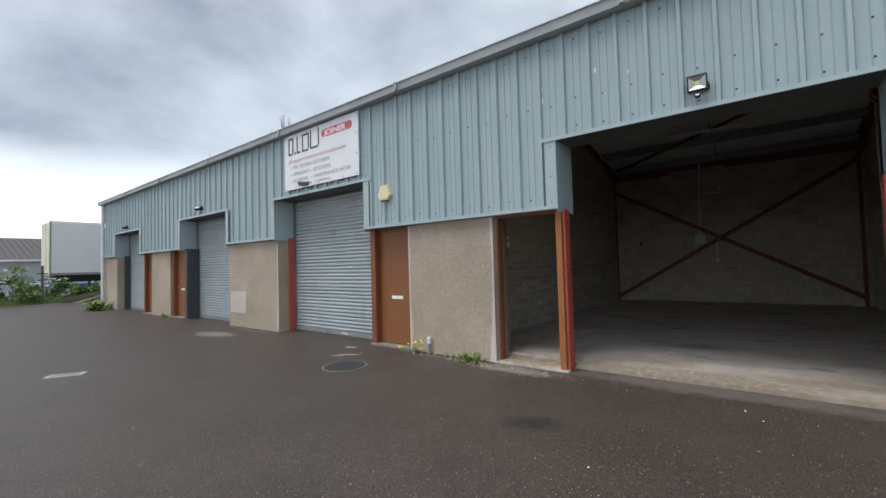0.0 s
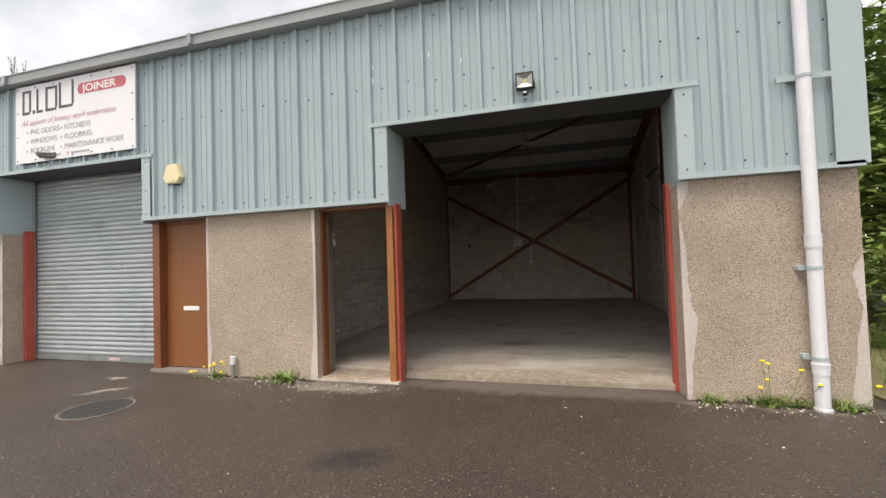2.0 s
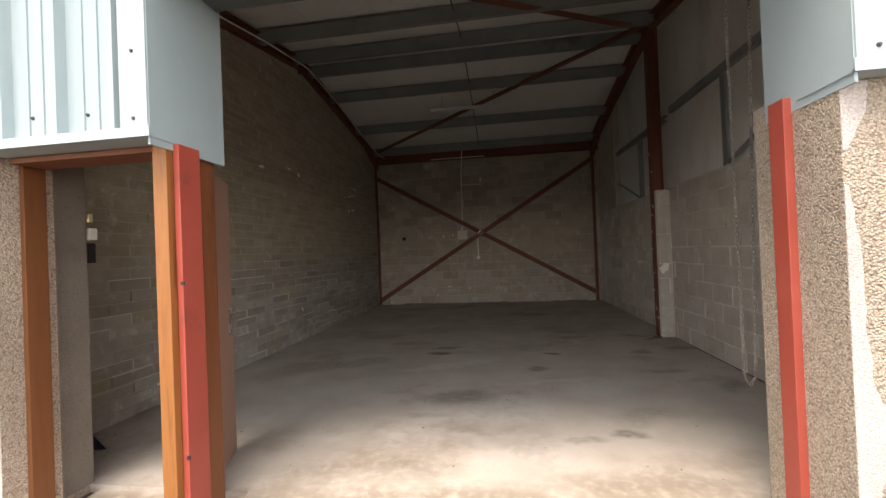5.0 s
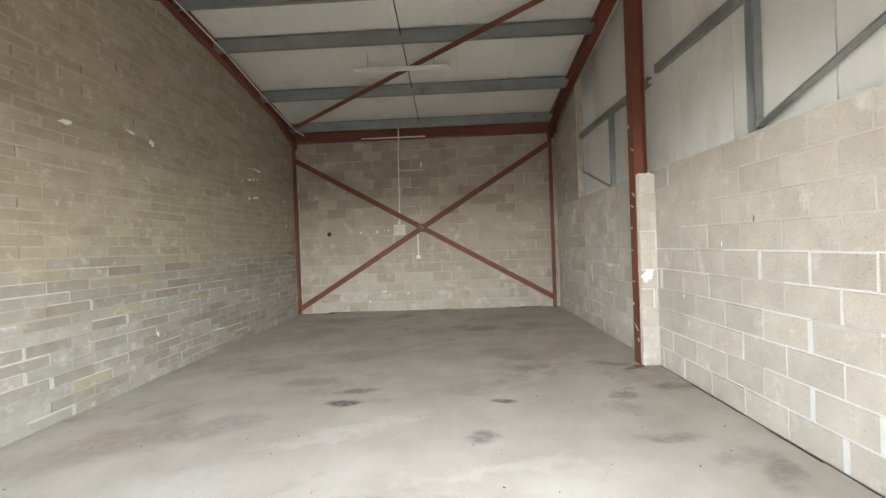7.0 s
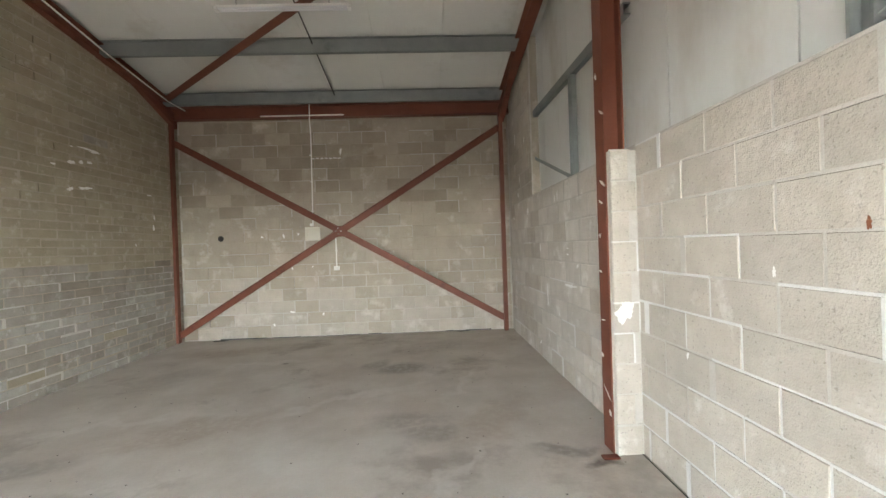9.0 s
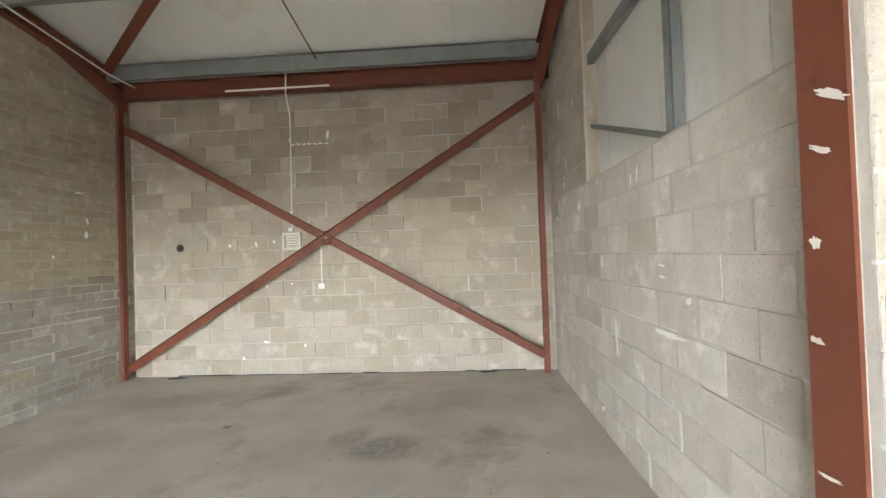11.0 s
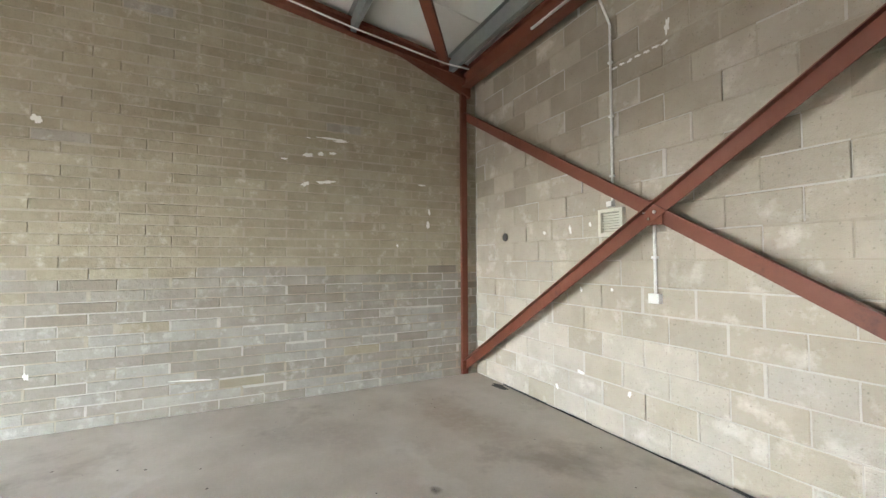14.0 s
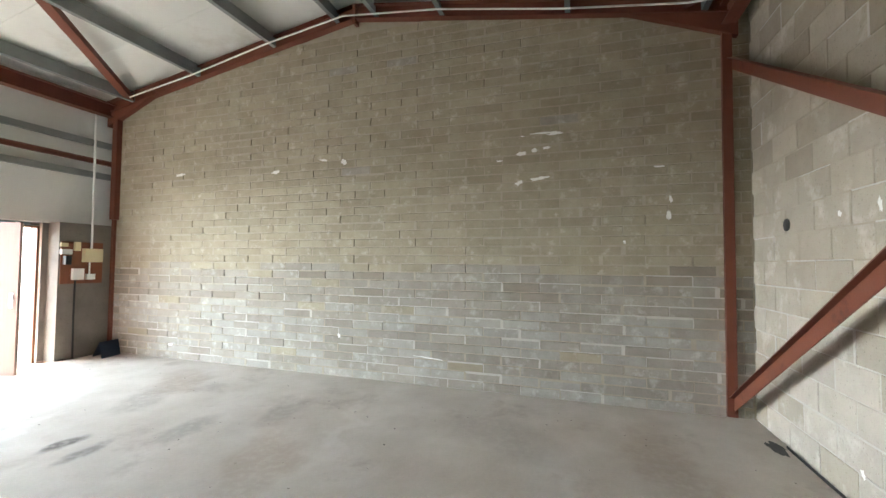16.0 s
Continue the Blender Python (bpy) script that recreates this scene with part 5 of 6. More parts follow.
def weed(x, y, size, leaves, flowers, label, seed, tall=0.25, mat=M_LEAF, dry=0):
    rnd = random.Random(seed)
    t = thing("weed", label, "weed", "weeds along the wall foot", at=(x, y, yard_z(x, y)))
    bm = bmesh.new()
    for i in range(leaves):
        blade(bm, (rnd.gauss(0, size * 0.35), rnd.gauss(0, size * 0.14), -0.005), rnd.uniform(0, 6.28), size * rnd.uniform(0.4, 1.0), size * rnd.uniform(0.04, 0.10), rnd.uniform(0.5, 1.45), rnd)
    part("leaves", bm, mat, t)
    if dry:
        bm = bmesh.new()
        for i in range(dry):
            blade(bm, (rnd.gauss(0, size * 0.5), rnd.gauss(0, size * 0.12), -0.005), rnd.uniform(0, 6.28), size * rnd.uniform(0.5, 1.3), 0.003, rnd.uniform(0.3, 1.3), rnd)
        part("dry_stalks", bm, M_STRAW, t, "dry straw-coloured stalks")
    for i in range(flowers):
        fx, fy, h = rnd.gauss(0, size * 0.8), rnd.uniform(-0.10, 0.02), tall * rnd.uniform(0.4, 1.1)
        st = part("stem", path_tube([(fx * 0.5, fy * 0.4, 0), (fx * 0.8, fy * 0.8, h * 0.6), (fx, fy, h)], 0.0022, 5), M_LEAF, t)
        bm = bmesh.new()
        bmesh.ops.create_icosphere(bm, subdivisions=2, radius=0.021, matrix=Matrix.Translation((fx, fy, h + 0.004)) @ Matrix.Diagonal((1, 1, 0.5, 1)))
        for v in bm.verts:
            v.co += Vector((rnd.uniform(-1, 1), rnd.uniform(-1, 1), rnd.uniform(-1, 1))) * 0.0035
        part("flower_head", bm, M_YELLOW, st, "yellow flower head")
    return t


weed(-4.36, FY - 0.07, 0.17, 46, 7, "green weed with yellow dandelion flowers against the wall", 1, 0.20)
weed(-4.62, FY - 0.16, 0.10, 12, 3, "small yellow-flowered weed beside the door sill", 2, 0.14)
weed(-3.72, FY - 0.05, 0.13, 24, 0, "sparse dry and green weed against the wall", 3, 0, dry=30)
weed(-3.33, FY - 0.08, 0.25, 110, 0, "bushy bright green weed against the wall", 4)
weed(1.36, FY - 0.06, 0.15, 44, 0, "low green weed at the pier's foot", 5, dry=8)
weed(1.84, FY - 0.07, 0.23, 70, 6, "straggling weed with tall yellow flowers at the pier", 6, 0.40, dry=60)
weed(2.06, FY - 0.05, 0.19, 40, 1, "straggling weed beside the downpipe", 7, 0.30, dry=40)
weed(2.40, FY - 0.08, 0.20, 60, 1, "green weed beside the white downpipe", 8, 0.42, dry=36)
weed(-9.2, FY - 0.05, 0.11, 14, 0, "thin dry weeds at the pier's foot", 9, dry=40)
weed(-10.2, FY - 0.05, 0.10, 14, 0, "thin dry weeds at the pier's foot", 10, dry=40)
weed(-15.3, FY - 0.10, 0.30, 30, 0, "straggly dry weed at the wall's foot", 11, dry=60)
weed(-21.6, FY - 0.45, 0.75, 150, 0, "leafy green bush at the far corner", 12)
weed(-22.6, FY - 0.35, 0.6, 80, 0, "leafy green weeds at the far corner", 13, dry=60)


def gutter_plant(x, h, seed):
    rnd = random.Random(seed)
    t = thing("gutter_weed", "thin dry weed growing out of the gutter", "weed", "weeds in the gutter", at=(x, FY - 0.09, 4.47))
    bm = bmesh.new()
    for i in range(9 if h > 0.3 else 2):
        a, l = rnd.uniform(-0.35, 0.35), h * rnd.uniform(0.5, 1)
        tip = (l * math.sin(a), rnd.uniform(-0.03, 0.03), l * math.cos(a))
        tube(bm, (0.04 * a, 0, 0), tip, 0.004, 5, 0.0015)
        for k in range(6):
            f = rnd.uniform(0.35, 1)
            blade(bm, (tip[0] * f, tip[1] * f, tip[2] * f), rnd.uniform(0, 6.28), 0.05, 0.007, rnd.uniform(0.3, 1.3), rnd, 3)
    part("stems", bm, M_BARK, t)


gutter_plant(-8.25, 0.42, 1)
gutter_plant(-8.0, 0.30, 2)
gutter_plant(-8.75, 0.2, 5)
gutter_plant(-7.0, 0.16, 3)
gutter_plant(-11.9, 0.22, 4)

# ---------------------------------------------------------------- inside the unit
lamp = thing("batten_light", "white twin fluorescent batten light hung under the roof, unlit", "ceiling light")
la, lb = Vector((-1.635, 11.85, 4.60)), Vector((-0.02, 11.75, 4.55))
part("spine", bar(la, lb, 0.05, 0.035), M_WHITE, lamp)
for s in (-0.026, 0.026):
    part("tube", tube(bmesh.new(), la + Vector((0.03, s, -0.03)), lb + Vector((-0.03, s, -0.03)), 0.014, 12, cap=False), M_SIGN, lamp, "white fluorescent tube", smooth=True)
for p in (la, lb):
    part("end_cap", bar(p + Vector((-0.02, 0, -0.02)), p + Vector((0.02, 0, -0.02)), 0.075, 0.045), M_WHITE, lamp)
for f in (0.15, 0.85):
    p = la.lerp(lb, f)
    part("hanger", tube(bmesh.new(), p, (p.x, p.y, roof_z(p.y)), 0.003, 5), M_IRON, lamp)

strip = thing("cable_trunking", "thin white cable trunking across the rear steel beam", "trunking")
part("channel", soft_box(-2.11, -0.62, BY - 0.30, BY - 0.275, 4.06, 4.08, 0.003), M_WHITE, strip)
cond = thing("conduit", "white plastic conduit running down the rear blockwork", "conduit", "conduits on the rear wall", at=(0.035, 0, 0))
part("pipe", path_tube([(-1.27, BY - 0.29, 4.27), (-1.28, BY - 0.28, 4.0), (-1.33, BY - 0.04, 3.75), (-1.35, BY - 0.02, 2.12)], 0.011), M_WHITE, cond)
for z in (3.4, 2.9, 2.35):
    part("saddle", soft_box(-1.37, -1.33, BY - 0.035, BY - 0.003, z, z + 0.02, 0.003), M_WHITE, cond)
part("elbow_box", soft_box(-1.40, -1.34, BY - 0.05, BY, 2.08, 2.13, 0.005), M_WHITE, cond)
cond = thing("conduit", "short white conduit down to a socket on the blockwork", "conduit", "conduits on the rear wall", at=(0.06, 0, 0))
part("pipe", path_tube([(-1.13, BY - 0.012, 2.06), (-1.04, BY - 0.02, 2.07), (-0.98, BY - 0.02, 2.02), (-0.96, BY - 0.02, 1.90), (-0.96, BY - 0.02, 1.30)], 0.012), M_WHITE, cond)
part("socket_box", soft_box(-1.01, -0.91, BY - 0.05, BY, 1.235, 1.315, 0.006), M_WHITE, cond, "white plastic socket box")
part("saddle", soft_box(-0.985, -0.935, BY - 0.035, BY - 0.003, 1.60, 1.62, 0.003), M_WHITE, cond)

vent = thing("wall_vent", "cream plastic louvred vent on the rear blockwork", "vent", at=(0.05, 0, 0))
part("rim", boxes((-1.51, -1.48, BY - 0.05, BY, 1.81, 2.06), (-1.27, -1.24, BY - 0.05, BY, 1.81, 2.06), (-1.48, -1.27, BY - 0.05, BY, 1.81, 1.84), (-1.48, -1.27, BY - 0.05, BY, 2.03, 2.06)), M_VENT, vent)
part("backing", boxes((-1.48, -1.27, BY - 0.012, BY - 0.004, 1.84, 2.03)), M_VENT, vent)
for i in range(8):
    part("slat", bar((-1.48, BY - 0.03, 1.852 + i * 0.024), (-1.27, BY - 0.03, 1.852 + i * 0.024), 0.022, 0.004, up=(0, -0.5, 1)), M_VENT, vent)

# black discs on the wall face paint the darkness inside the hole
hole = thing("wall_hole", "round pipe hole on the rear blockwork, its dark inside drawn as a black disc", "hole")
part("sleeve", tube(bmesh.new(), (-3.03, BY - 0.012, 1.895), (-3.03, BY + 0.01, 1.895), 0.052, 20, cap=True), M_BLACK, hole)
part("bore", tube(bmesh.new(), (-3.03, BY - 0.014, 1.895), (-3.03, BY - 0.0125, 1.895), 0.044, 20), M_BLACK, hole)


def wall_mark(wall, u, z, w, h, seed, mat=M_PAINTSPLASH, label="white filler smear on the blockwork", off=0.009, tilt=0.0):
    """A small ragged smear on the rear, left or right wall."""
    rnd = random.Random(seed)
    bm = bmesh.new()
    ring = []
    n = 30
    p, q = rnd.uniform(0, 6.28), rnd.uniform(0, 6.28)
    for i in range(n):
        a = 2 * math.pi * i / n
        k = 0.78 + 0.18 * math.sin(2 * a + p) + 0.12 * math.sin(5 * a + q) + rnd.uniform(-0.14, 0.14)
        du, dz = w / 2 * k * math.cos(a), h / 2 * k * math.sin(a)
        dz += tilt * du
        at = {"rear": (u + du, BY - off, z + dz), "left": (LX + off, u + du, z + dz), "right": (RX - off, u + du, z + dz), "post": (2.182, u + du, z + dz), "pier": (u + du, 9.771, z + dz)}[wall]
        ring.append(bm.verts.new(at))
    bm.faces.new(ring)
    return setting("filler_smear", bm, mat, label, "filler smear")


for i, (u, z, w, h) in enumerate(((-1.87, 1.91, 0.045, 0.11), (-2.27, 1.90, 0.05, 0.06), (-1.60, 1.94, 0.05, 0.05), (-0.76, 3.47, 0.05, 0.16), (-1.73, 1.30, 0.035, 0.07), (-1.35, 1.32, 0.03, 0.05), (-1.18, 0.42, 0.05, 0.06), (-1.75, 0.48, 0.10, 0.05), (-2.1, 0.25, 0.06, 0.06))):
    wall_mark("rear", u, z, w, h, 40 + i)
for i in range(7):
    wall_mark("rear", -1.28 + i * 0.083, 3.345 + 0.005 * (i % 2), 0.075, 0.03, 60 + i, label="line of flaking white filler on the blockwork")
for i, (u, z, w, h, tl) in enumerate(((13.84, 2.08, 0.05, 0.16, 0), (13.86, 2.26, 0.04, 0.10, 0), (11.1, 0.35, 0.40, 0.022, -0.09), (12.55, 3.10, 0.42, 0.03, 0.03), (12.66, 3.08, 0.28, 0.03, 0.05), (12.27, 2.87, 0.13, 0.07, 0), (12.42, 2.90, 0.10, 0.05, 0), (12.56, 2.92, 0.09, 0.05, 0), (12.0, 2.80, 0.08, 0.03, 0.1),
                                      (12.24, 2.52, 0.10, 0.07, 0.1), (12.48, 2.56, 0.22, 0.06, 0.1), (6.81, 2.94, 0.22, 0.06, 0), (9.83, 2.94, 0.1, 0.1, 0), (8.69, 2.87, 0.18, 0.06, 0), (9.5, 2.99, 0.16, 0.04, 0), (13.75, 2.62, 0.18, 0.02, 0.0), (13.4, 1.80, 0.03, 0.06, 0), (6.71, 0.22, 0.10, 0.06, 0), (9.8, 0.55, 0.05, 0.08, 0), (12.28, 3.08, 0.05, 0.02, 0))):
    wall_mark("left", u, z, w, h, 80 + i, tilt=tl, off=0.010)
for i, (u, z, w, h, tl) in enumerate(((9.2, 0.9, 0.03, 0.05, 0), (11.28, 1.13, 0.40, 0.05, -0.05), (11.03, 1.36, 0.07, 0.05, 0), (11.33, 1.55, 0.10, 0.022, 0), (11.33, 1.48, 0.11, 0.022, 0), (12.16, 0.94, 0.07, 0.34, 0), (13.12, 2.12, 0.16, 0.12, 0.3), (14.04, 2.24, 0.05, 0.20, 0), (14.15, 2.08, 0.10, 0.06, 0),
                                      (11.64, 2.18, 0.05, 0.14, 0), (11.75, 2.16, 0.04, 0.10, 0), (12.57, 0.21, 0.12, 0.06, -0.4), (13.24, 3.26, 0.04, 0.12, 0), (13.88, 3.40, 0.08, 0.30, 0.4), (13.62, 2.70, 0.05, 0.16, 0), (13.95, 2.95, 0.05, 0.14, 0), (13.75, 2.45, 0.10, 0.10, 0.4), (11.68, 0.75, 0.04, 0.06, 0), (12.45, 1.55, 0.05, 0.16, 0), (12.9, 1.25, 0.04, 0.14, 0), (8.55, 1.45, 0.03, 0.05, 0))):
    wall_mark("right", u, z, w, h, 120 + i, off=0.010, tilt=tl)
for i, (u, z, w, h, tl) in enumerate(((9.86, 2.06, 0.16, 0.03, 0.5), (9.90, 1.92, 0.10, 0.02, 0.4), (9.93, 1.66, 0.04, 0.05, 0.3), (9.94, 1.38, 0.05, 0.03, 0.2), (9.92, 1.0, 0.12, 0.012, -0.1), (9.95, 0.72, 0.05, 0.05, 0.3), (9.88, 0.44, 0.14, 0.03, 0.6), (9.85, 2.6, 0.10, 0.03, 0.4), (9.93, 2.9, 0.05, 0.06, 0), (9.84, 0.30, 0.06, 0.05, 0))):
    wall_mark("post", u, z, w, h, 170 + i, label="mortar splash on the red steel post", tilt=tl)
wall_mark("right", 8.14, 1.65, 0.03, 0.05, 140, M_FRAME_DARK, "small rust mark on the blockwork", 0.010)

for i, (x, z, w, h) in enumerate(((-2.05, 3.72, 0.05, 0.10), (-2.04, 3.55, 0.035, 0.09), (-2.06, 3.63, 0.02, 0.05), (-1.33, 3.75, 0.02, 0.08), (-0.95, 3.62, 0.015, 0.07), (-6.6, 1.4, 0.02, 0.04))):
    rr = random.Random(300 + i)
    bm = bmesh.new()
    bm.faces.new([bm.verts.new((x + w / 2 * rr.uniform(0.6, 1.1) * math.cos(a * 0.4488), (CY if x > -6 else SH_Y) - (0.0045 if x > -6 else 0.022), z + h / 2 * rr.uniform(0.6, 1.1) * math.sin(a * 0.4488))) for a in range(14)])
    setting("bird_dropping", bm, M_PAINTSPLASH, "white bird dropping down the cladding", "dropping")
# strips drawn black as the rear wall foot's shadow gap, and membrane scraps
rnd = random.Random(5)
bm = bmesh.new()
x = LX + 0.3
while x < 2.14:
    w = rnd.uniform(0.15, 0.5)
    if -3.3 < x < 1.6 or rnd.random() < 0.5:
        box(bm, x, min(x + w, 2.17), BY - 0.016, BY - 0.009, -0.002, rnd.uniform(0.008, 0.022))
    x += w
setting("damp_membrane", bm, M_BLACK, "black strips painting the shadow gap along the wall foot", "membrane")
for x, y, w in ((-3.05, BY - 0.10, 0.16), (1.45, BY - 0.06, 0.14)):
    stain(x, y, w, "membrane_scrap", M_BLACK, 0.35, 0.006, 0.1, "scrap of black membrane on the floor", int(100 + 10 * w), 0.28)
# dark strips along the foot of the gable blockwork
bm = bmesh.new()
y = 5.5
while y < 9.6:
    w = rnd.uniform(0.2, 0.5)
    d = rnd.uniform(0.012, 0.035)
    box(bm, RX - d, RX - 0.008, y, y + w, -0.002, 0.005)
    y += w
setting("joint_filler", bm, M_BLACK, "dark strip between floor and blockwork", "membrane")


def floor_bits():
    rnd = random.Random(21)
    bm = bmesh.new()
    for i in range(220):
        x, y = rnd.uniform(LX + 0.1, RX - 0.1), rnd.uniform(5.3, 14.4)
        s = rnd.uniform(0.004, 0.012)
        v = [bm.verts.new((x + s * rnd.uniform(0.5, 1.4) * math.cos(a), y + s * rnd.uniform(0.5, 1.4) * math.sin(a), 0.0005)) for a in (0.3, 1.9, 3.3, 5.0)]
        t = bm.verts.new((x, y, s * 0.5))
        for a, b in zip(v, v[1:] + v[:1]):
            bm.faces.new((a, b, t))
    solid("floor_debris", bm, M_STAIN, "small crumbs of dirt on the concrete floor", "debris", kind="stuff")


floor_bits()


def chain(points, label_parent):
    """Links set alternately flat and upright along a line."""
    bm = bmesh.new()
    step = 0.027
    for a, b in zip(points, points[1:]):
        a, b = Vector(a), Vector(b)
        n = int((b - a).length / step)
        q = (b - a).to_track_quat("Z", "Y").to_matrix().to_4x4()
        for i in range(n):
            m = Matrix.Translation(a.lerp(b, (i + 0.5) / n)) @ q @ Matrix.Rotation(math.pi / 2 * (i % 2), 4, "Z")
            ring = []
            for k in range(8):
                t = 2 * math.pi * k / 8
                c = Vector((0.0085 * math.cos(t), 0, 0.019 * math.sin(t)))
                o = Vector((math.cos(t), 0, math.sin(t))) * 0.003
                ring.append([bm.verts.new(m @ (c + o)), bm.verts.new(m @ (c + Vector((0, 0.003, 0)))), bm.verts.new(m @ (c - o)), bm.verts.new(m @ (c - Vector((0, 0.003, 0))))])
            for k in range(8):
                r0, r1 = ring[k], ring[(k + 1) % 8]
                for e in range(4):
                    bm.faces.new((r0[e], r1[e], r1[(e + 1) % 4], r0[(e + 1) % 4]))
    return part("strand", bm, M_RIM, label_parent)


hoist = thing("shutter_chain", "galvanised hand chain on a red wheel beside the shutter", "chain hoist")
chain([(1.20, 5.60, 3.0), (1.215, 5.60, 0.64), (1.235, 5.60, 0.59)], hoist)
chain([(1.335, 5.60, 3.0), (1.275, 5.60, 0.64), (1.245, 5.60, 0.59)], hoist)
bm = bmesh.new()
for i in range(18):
    a, b = 2 * math.pi * i / 18, 2 * math.pi * (i + 1) / 18
    tube(bm, (1.27 + 0.085 * math.cos(a), 5.60, 3.05 + 0.085 * math.sin(a)), (1.27 + 0.085 * math.cos(b), 5.60, 3.05 + 0.085 * math.sin(b)), 0.016, 6)
for i in range(4):
    a = math.pi / 4 + i * math.pi / 2
    tube(bm, (1.27, 5.60, 3.05), (1.27 + 0.08 * math.cos(a), 5.60, 3.05 + 0.08 * math.sin(a)), 0.010, 6)
wheel = part("chain_wheel", bm, M_REDSTEEL, hoist, "red painted chain wheel")
part("axle", tube(bmesh.new(), (1.27, 5.30, 3.05), (1.27, 5.65, 3.05), 0.02, 10), M_IRON, wheel)
part("chain_guide", path_tube([(1.18, 5.60, 3.12), (1.16, 5.60, 3.0), (1.21, 5.60, 2.93), (1.33, 5.60, 2.95)], 0.010), M_REDSTEEL, hoist, "red bent chain guide")
part("bracket", boxes((1.21, 1.33, 5.31, 5.33, 2.95, 3.15)), M_REDSTEEL, hoist)

# electrical board on the inner face of the front wall
IY = FY + WT + 0.005
eb = thing("meter_board", "brown wooden board with cream electrical boxes on the wall", "electrical board")
part("backboard", soft_box(-3.74, -3.15, IY, IY + 0.02, 1.12, 1.78, 0.004), M_FRAME_DARK, eb, "dark brown wooden backboard")
for x0, x1, z0, z1, d, mt, nm, lb_ in ((-3.69, -3.43, 1.46, 1.68, 0.09, M_CREAM, "fuse_box", "aged cream fuse box"), (-3.27, -3.13, 1.58, 1.66, 0.06, M_WHITE, "isolator", "white isolator switch"), (-3.39, -3.31, 1.64, 1.78, 0.05, M_CREAM, "junction_cover", ""),
                                      (-3.25, -3.17, 1.42, 1.56, 0.08, M_BLACK, "meter", "black electricity meter"), (-3.45, -3.29, 1.18, 1.36, 0.05, M_WHITE, "switch_box", "white switch box"), (-3.61, -3.49, 1.18, 1.27, 0.05, M_WHITE, "socket_outlet", "white socket outlet"), (-3.23, -3.13, 1.70, 1.76, 0.03, M_CREAM, "label_plate", "")):
    part(nm, soft_box(x0, x1, IY + 0.02, IY + 0.02 + d, z0, z1, 0.006), mt, eb, lb_)
part("conduit", path_tube([(-3.55, IY + 0.05, 1.66), (-3.55, IY + 0.05, 2.3), (-3.55, IY + 0.03, 3.9)], 0.016), M_WHITE, eb, "white plastic conduit")
part("conduit", path_tube([(-3.53, IY + 0.05, 1.46), (-3.53, IY + 0.05, 1.26)], 0.012), M_WHITE, eb)
part("cable", path_tube([(-3.35, IY + 0.02, 1.2), (-3.35, IY + 0.015, 0.6), (-3.36, IY + 0.015, -0.06)], 0.014), M_BLACK, eb, "black supply cable")
eb.location = (0.15, 0, 0.06)

rc = thing("roof_cable", "white cable clipped along the rafter and purlins", "cable")
part("cable", path_tube([(LX + 0.22, yy, under(yy) + 0.02 - (0.03 if i % 2 else 0)) for i, yy in enumerate((5.9, 7.2, 8.65, 9.9, 11.24, 12.78, 14.0))] + [(LX + 0.32, BY - 0.28, 4.2)], 0.011), M_WHITE, rc)

tent = thing("folded_panel", "dark blue folded plastic panel leaning in the corner", "panel", at=(-3.60, 5.52, 0), rz=12)
bm = bmesh.new()
for pts in (((-0.17, -0.10, 0.0), (-0.13, 0.06, 0.24)), ((-0.13, 0.06, 0.24), (-0.06, 0.18, 0.0))):
    (xa, ya, za), (xb, yb, zb) = pts
    v = [bm.verts.new(p) for p in ((xa, ya, za), (xa + 0.34, ya, za), (xb + 0.34, yb, zb), (xb, yb, zb))]
    bm.faces.new(v)
bmesh.ops.solidify(bm, geom=bm.faces[:], thickness=0.012)
M_NAVY = surface("navy_plastic", (0.025, 0.045, 0.085), (0.04, 0.065, 0.11), 0.45, 6, 60, 0.03)
part("sheet", bm, M_NAVY, tent)


# ---------------------------------------------------------------- beyond the yard
def leaf_cloud(bm, centre, radius, count, size, rnd, squash=0.8):
    """Small bent leaves in loose clumps, thinner at the rim."""
    clumps = []
    for i in range(max(6, count // 60)):
        while True:
            p = Vector((rnd.uniform(-1, 1), rnd.uniform(-1, 1), rnd.uniform(-1, 1)))
            if 0.25 < p.length < 1:
                break
        clumps.append(Vector(centre) + Vector((p.x, p.y, p.z * squash)) * radius)
    for i in range(count):
        c = rnd.choice(clumps)
        p = c + Vector((rnd.gauss(0, 1), rnd.gauss(0, 1), rnd.gauss(0, 0.8))) * radius * 0.20
        a = Vector((rnd.uniform(-1, 1), rnd.uniform(-1, 1), rnd.uniform(-0.5, 0.5))).normalized()
        b = a.cross(Vector((rnd.uniform(-1, 1), rnd.uniform(-1, 1), 1))).normalized()
        s = size * rnd.uniform(0.6, 1.3)
        v = [bm.verts.new(p + q) for q in (a * s, b * s * 0.45, -a * s, -b * s * 0.45)]
        bm.faces.new((v[0], v[1], v[3]))
        bm.faces.new((v[1], v[2], v[3]))


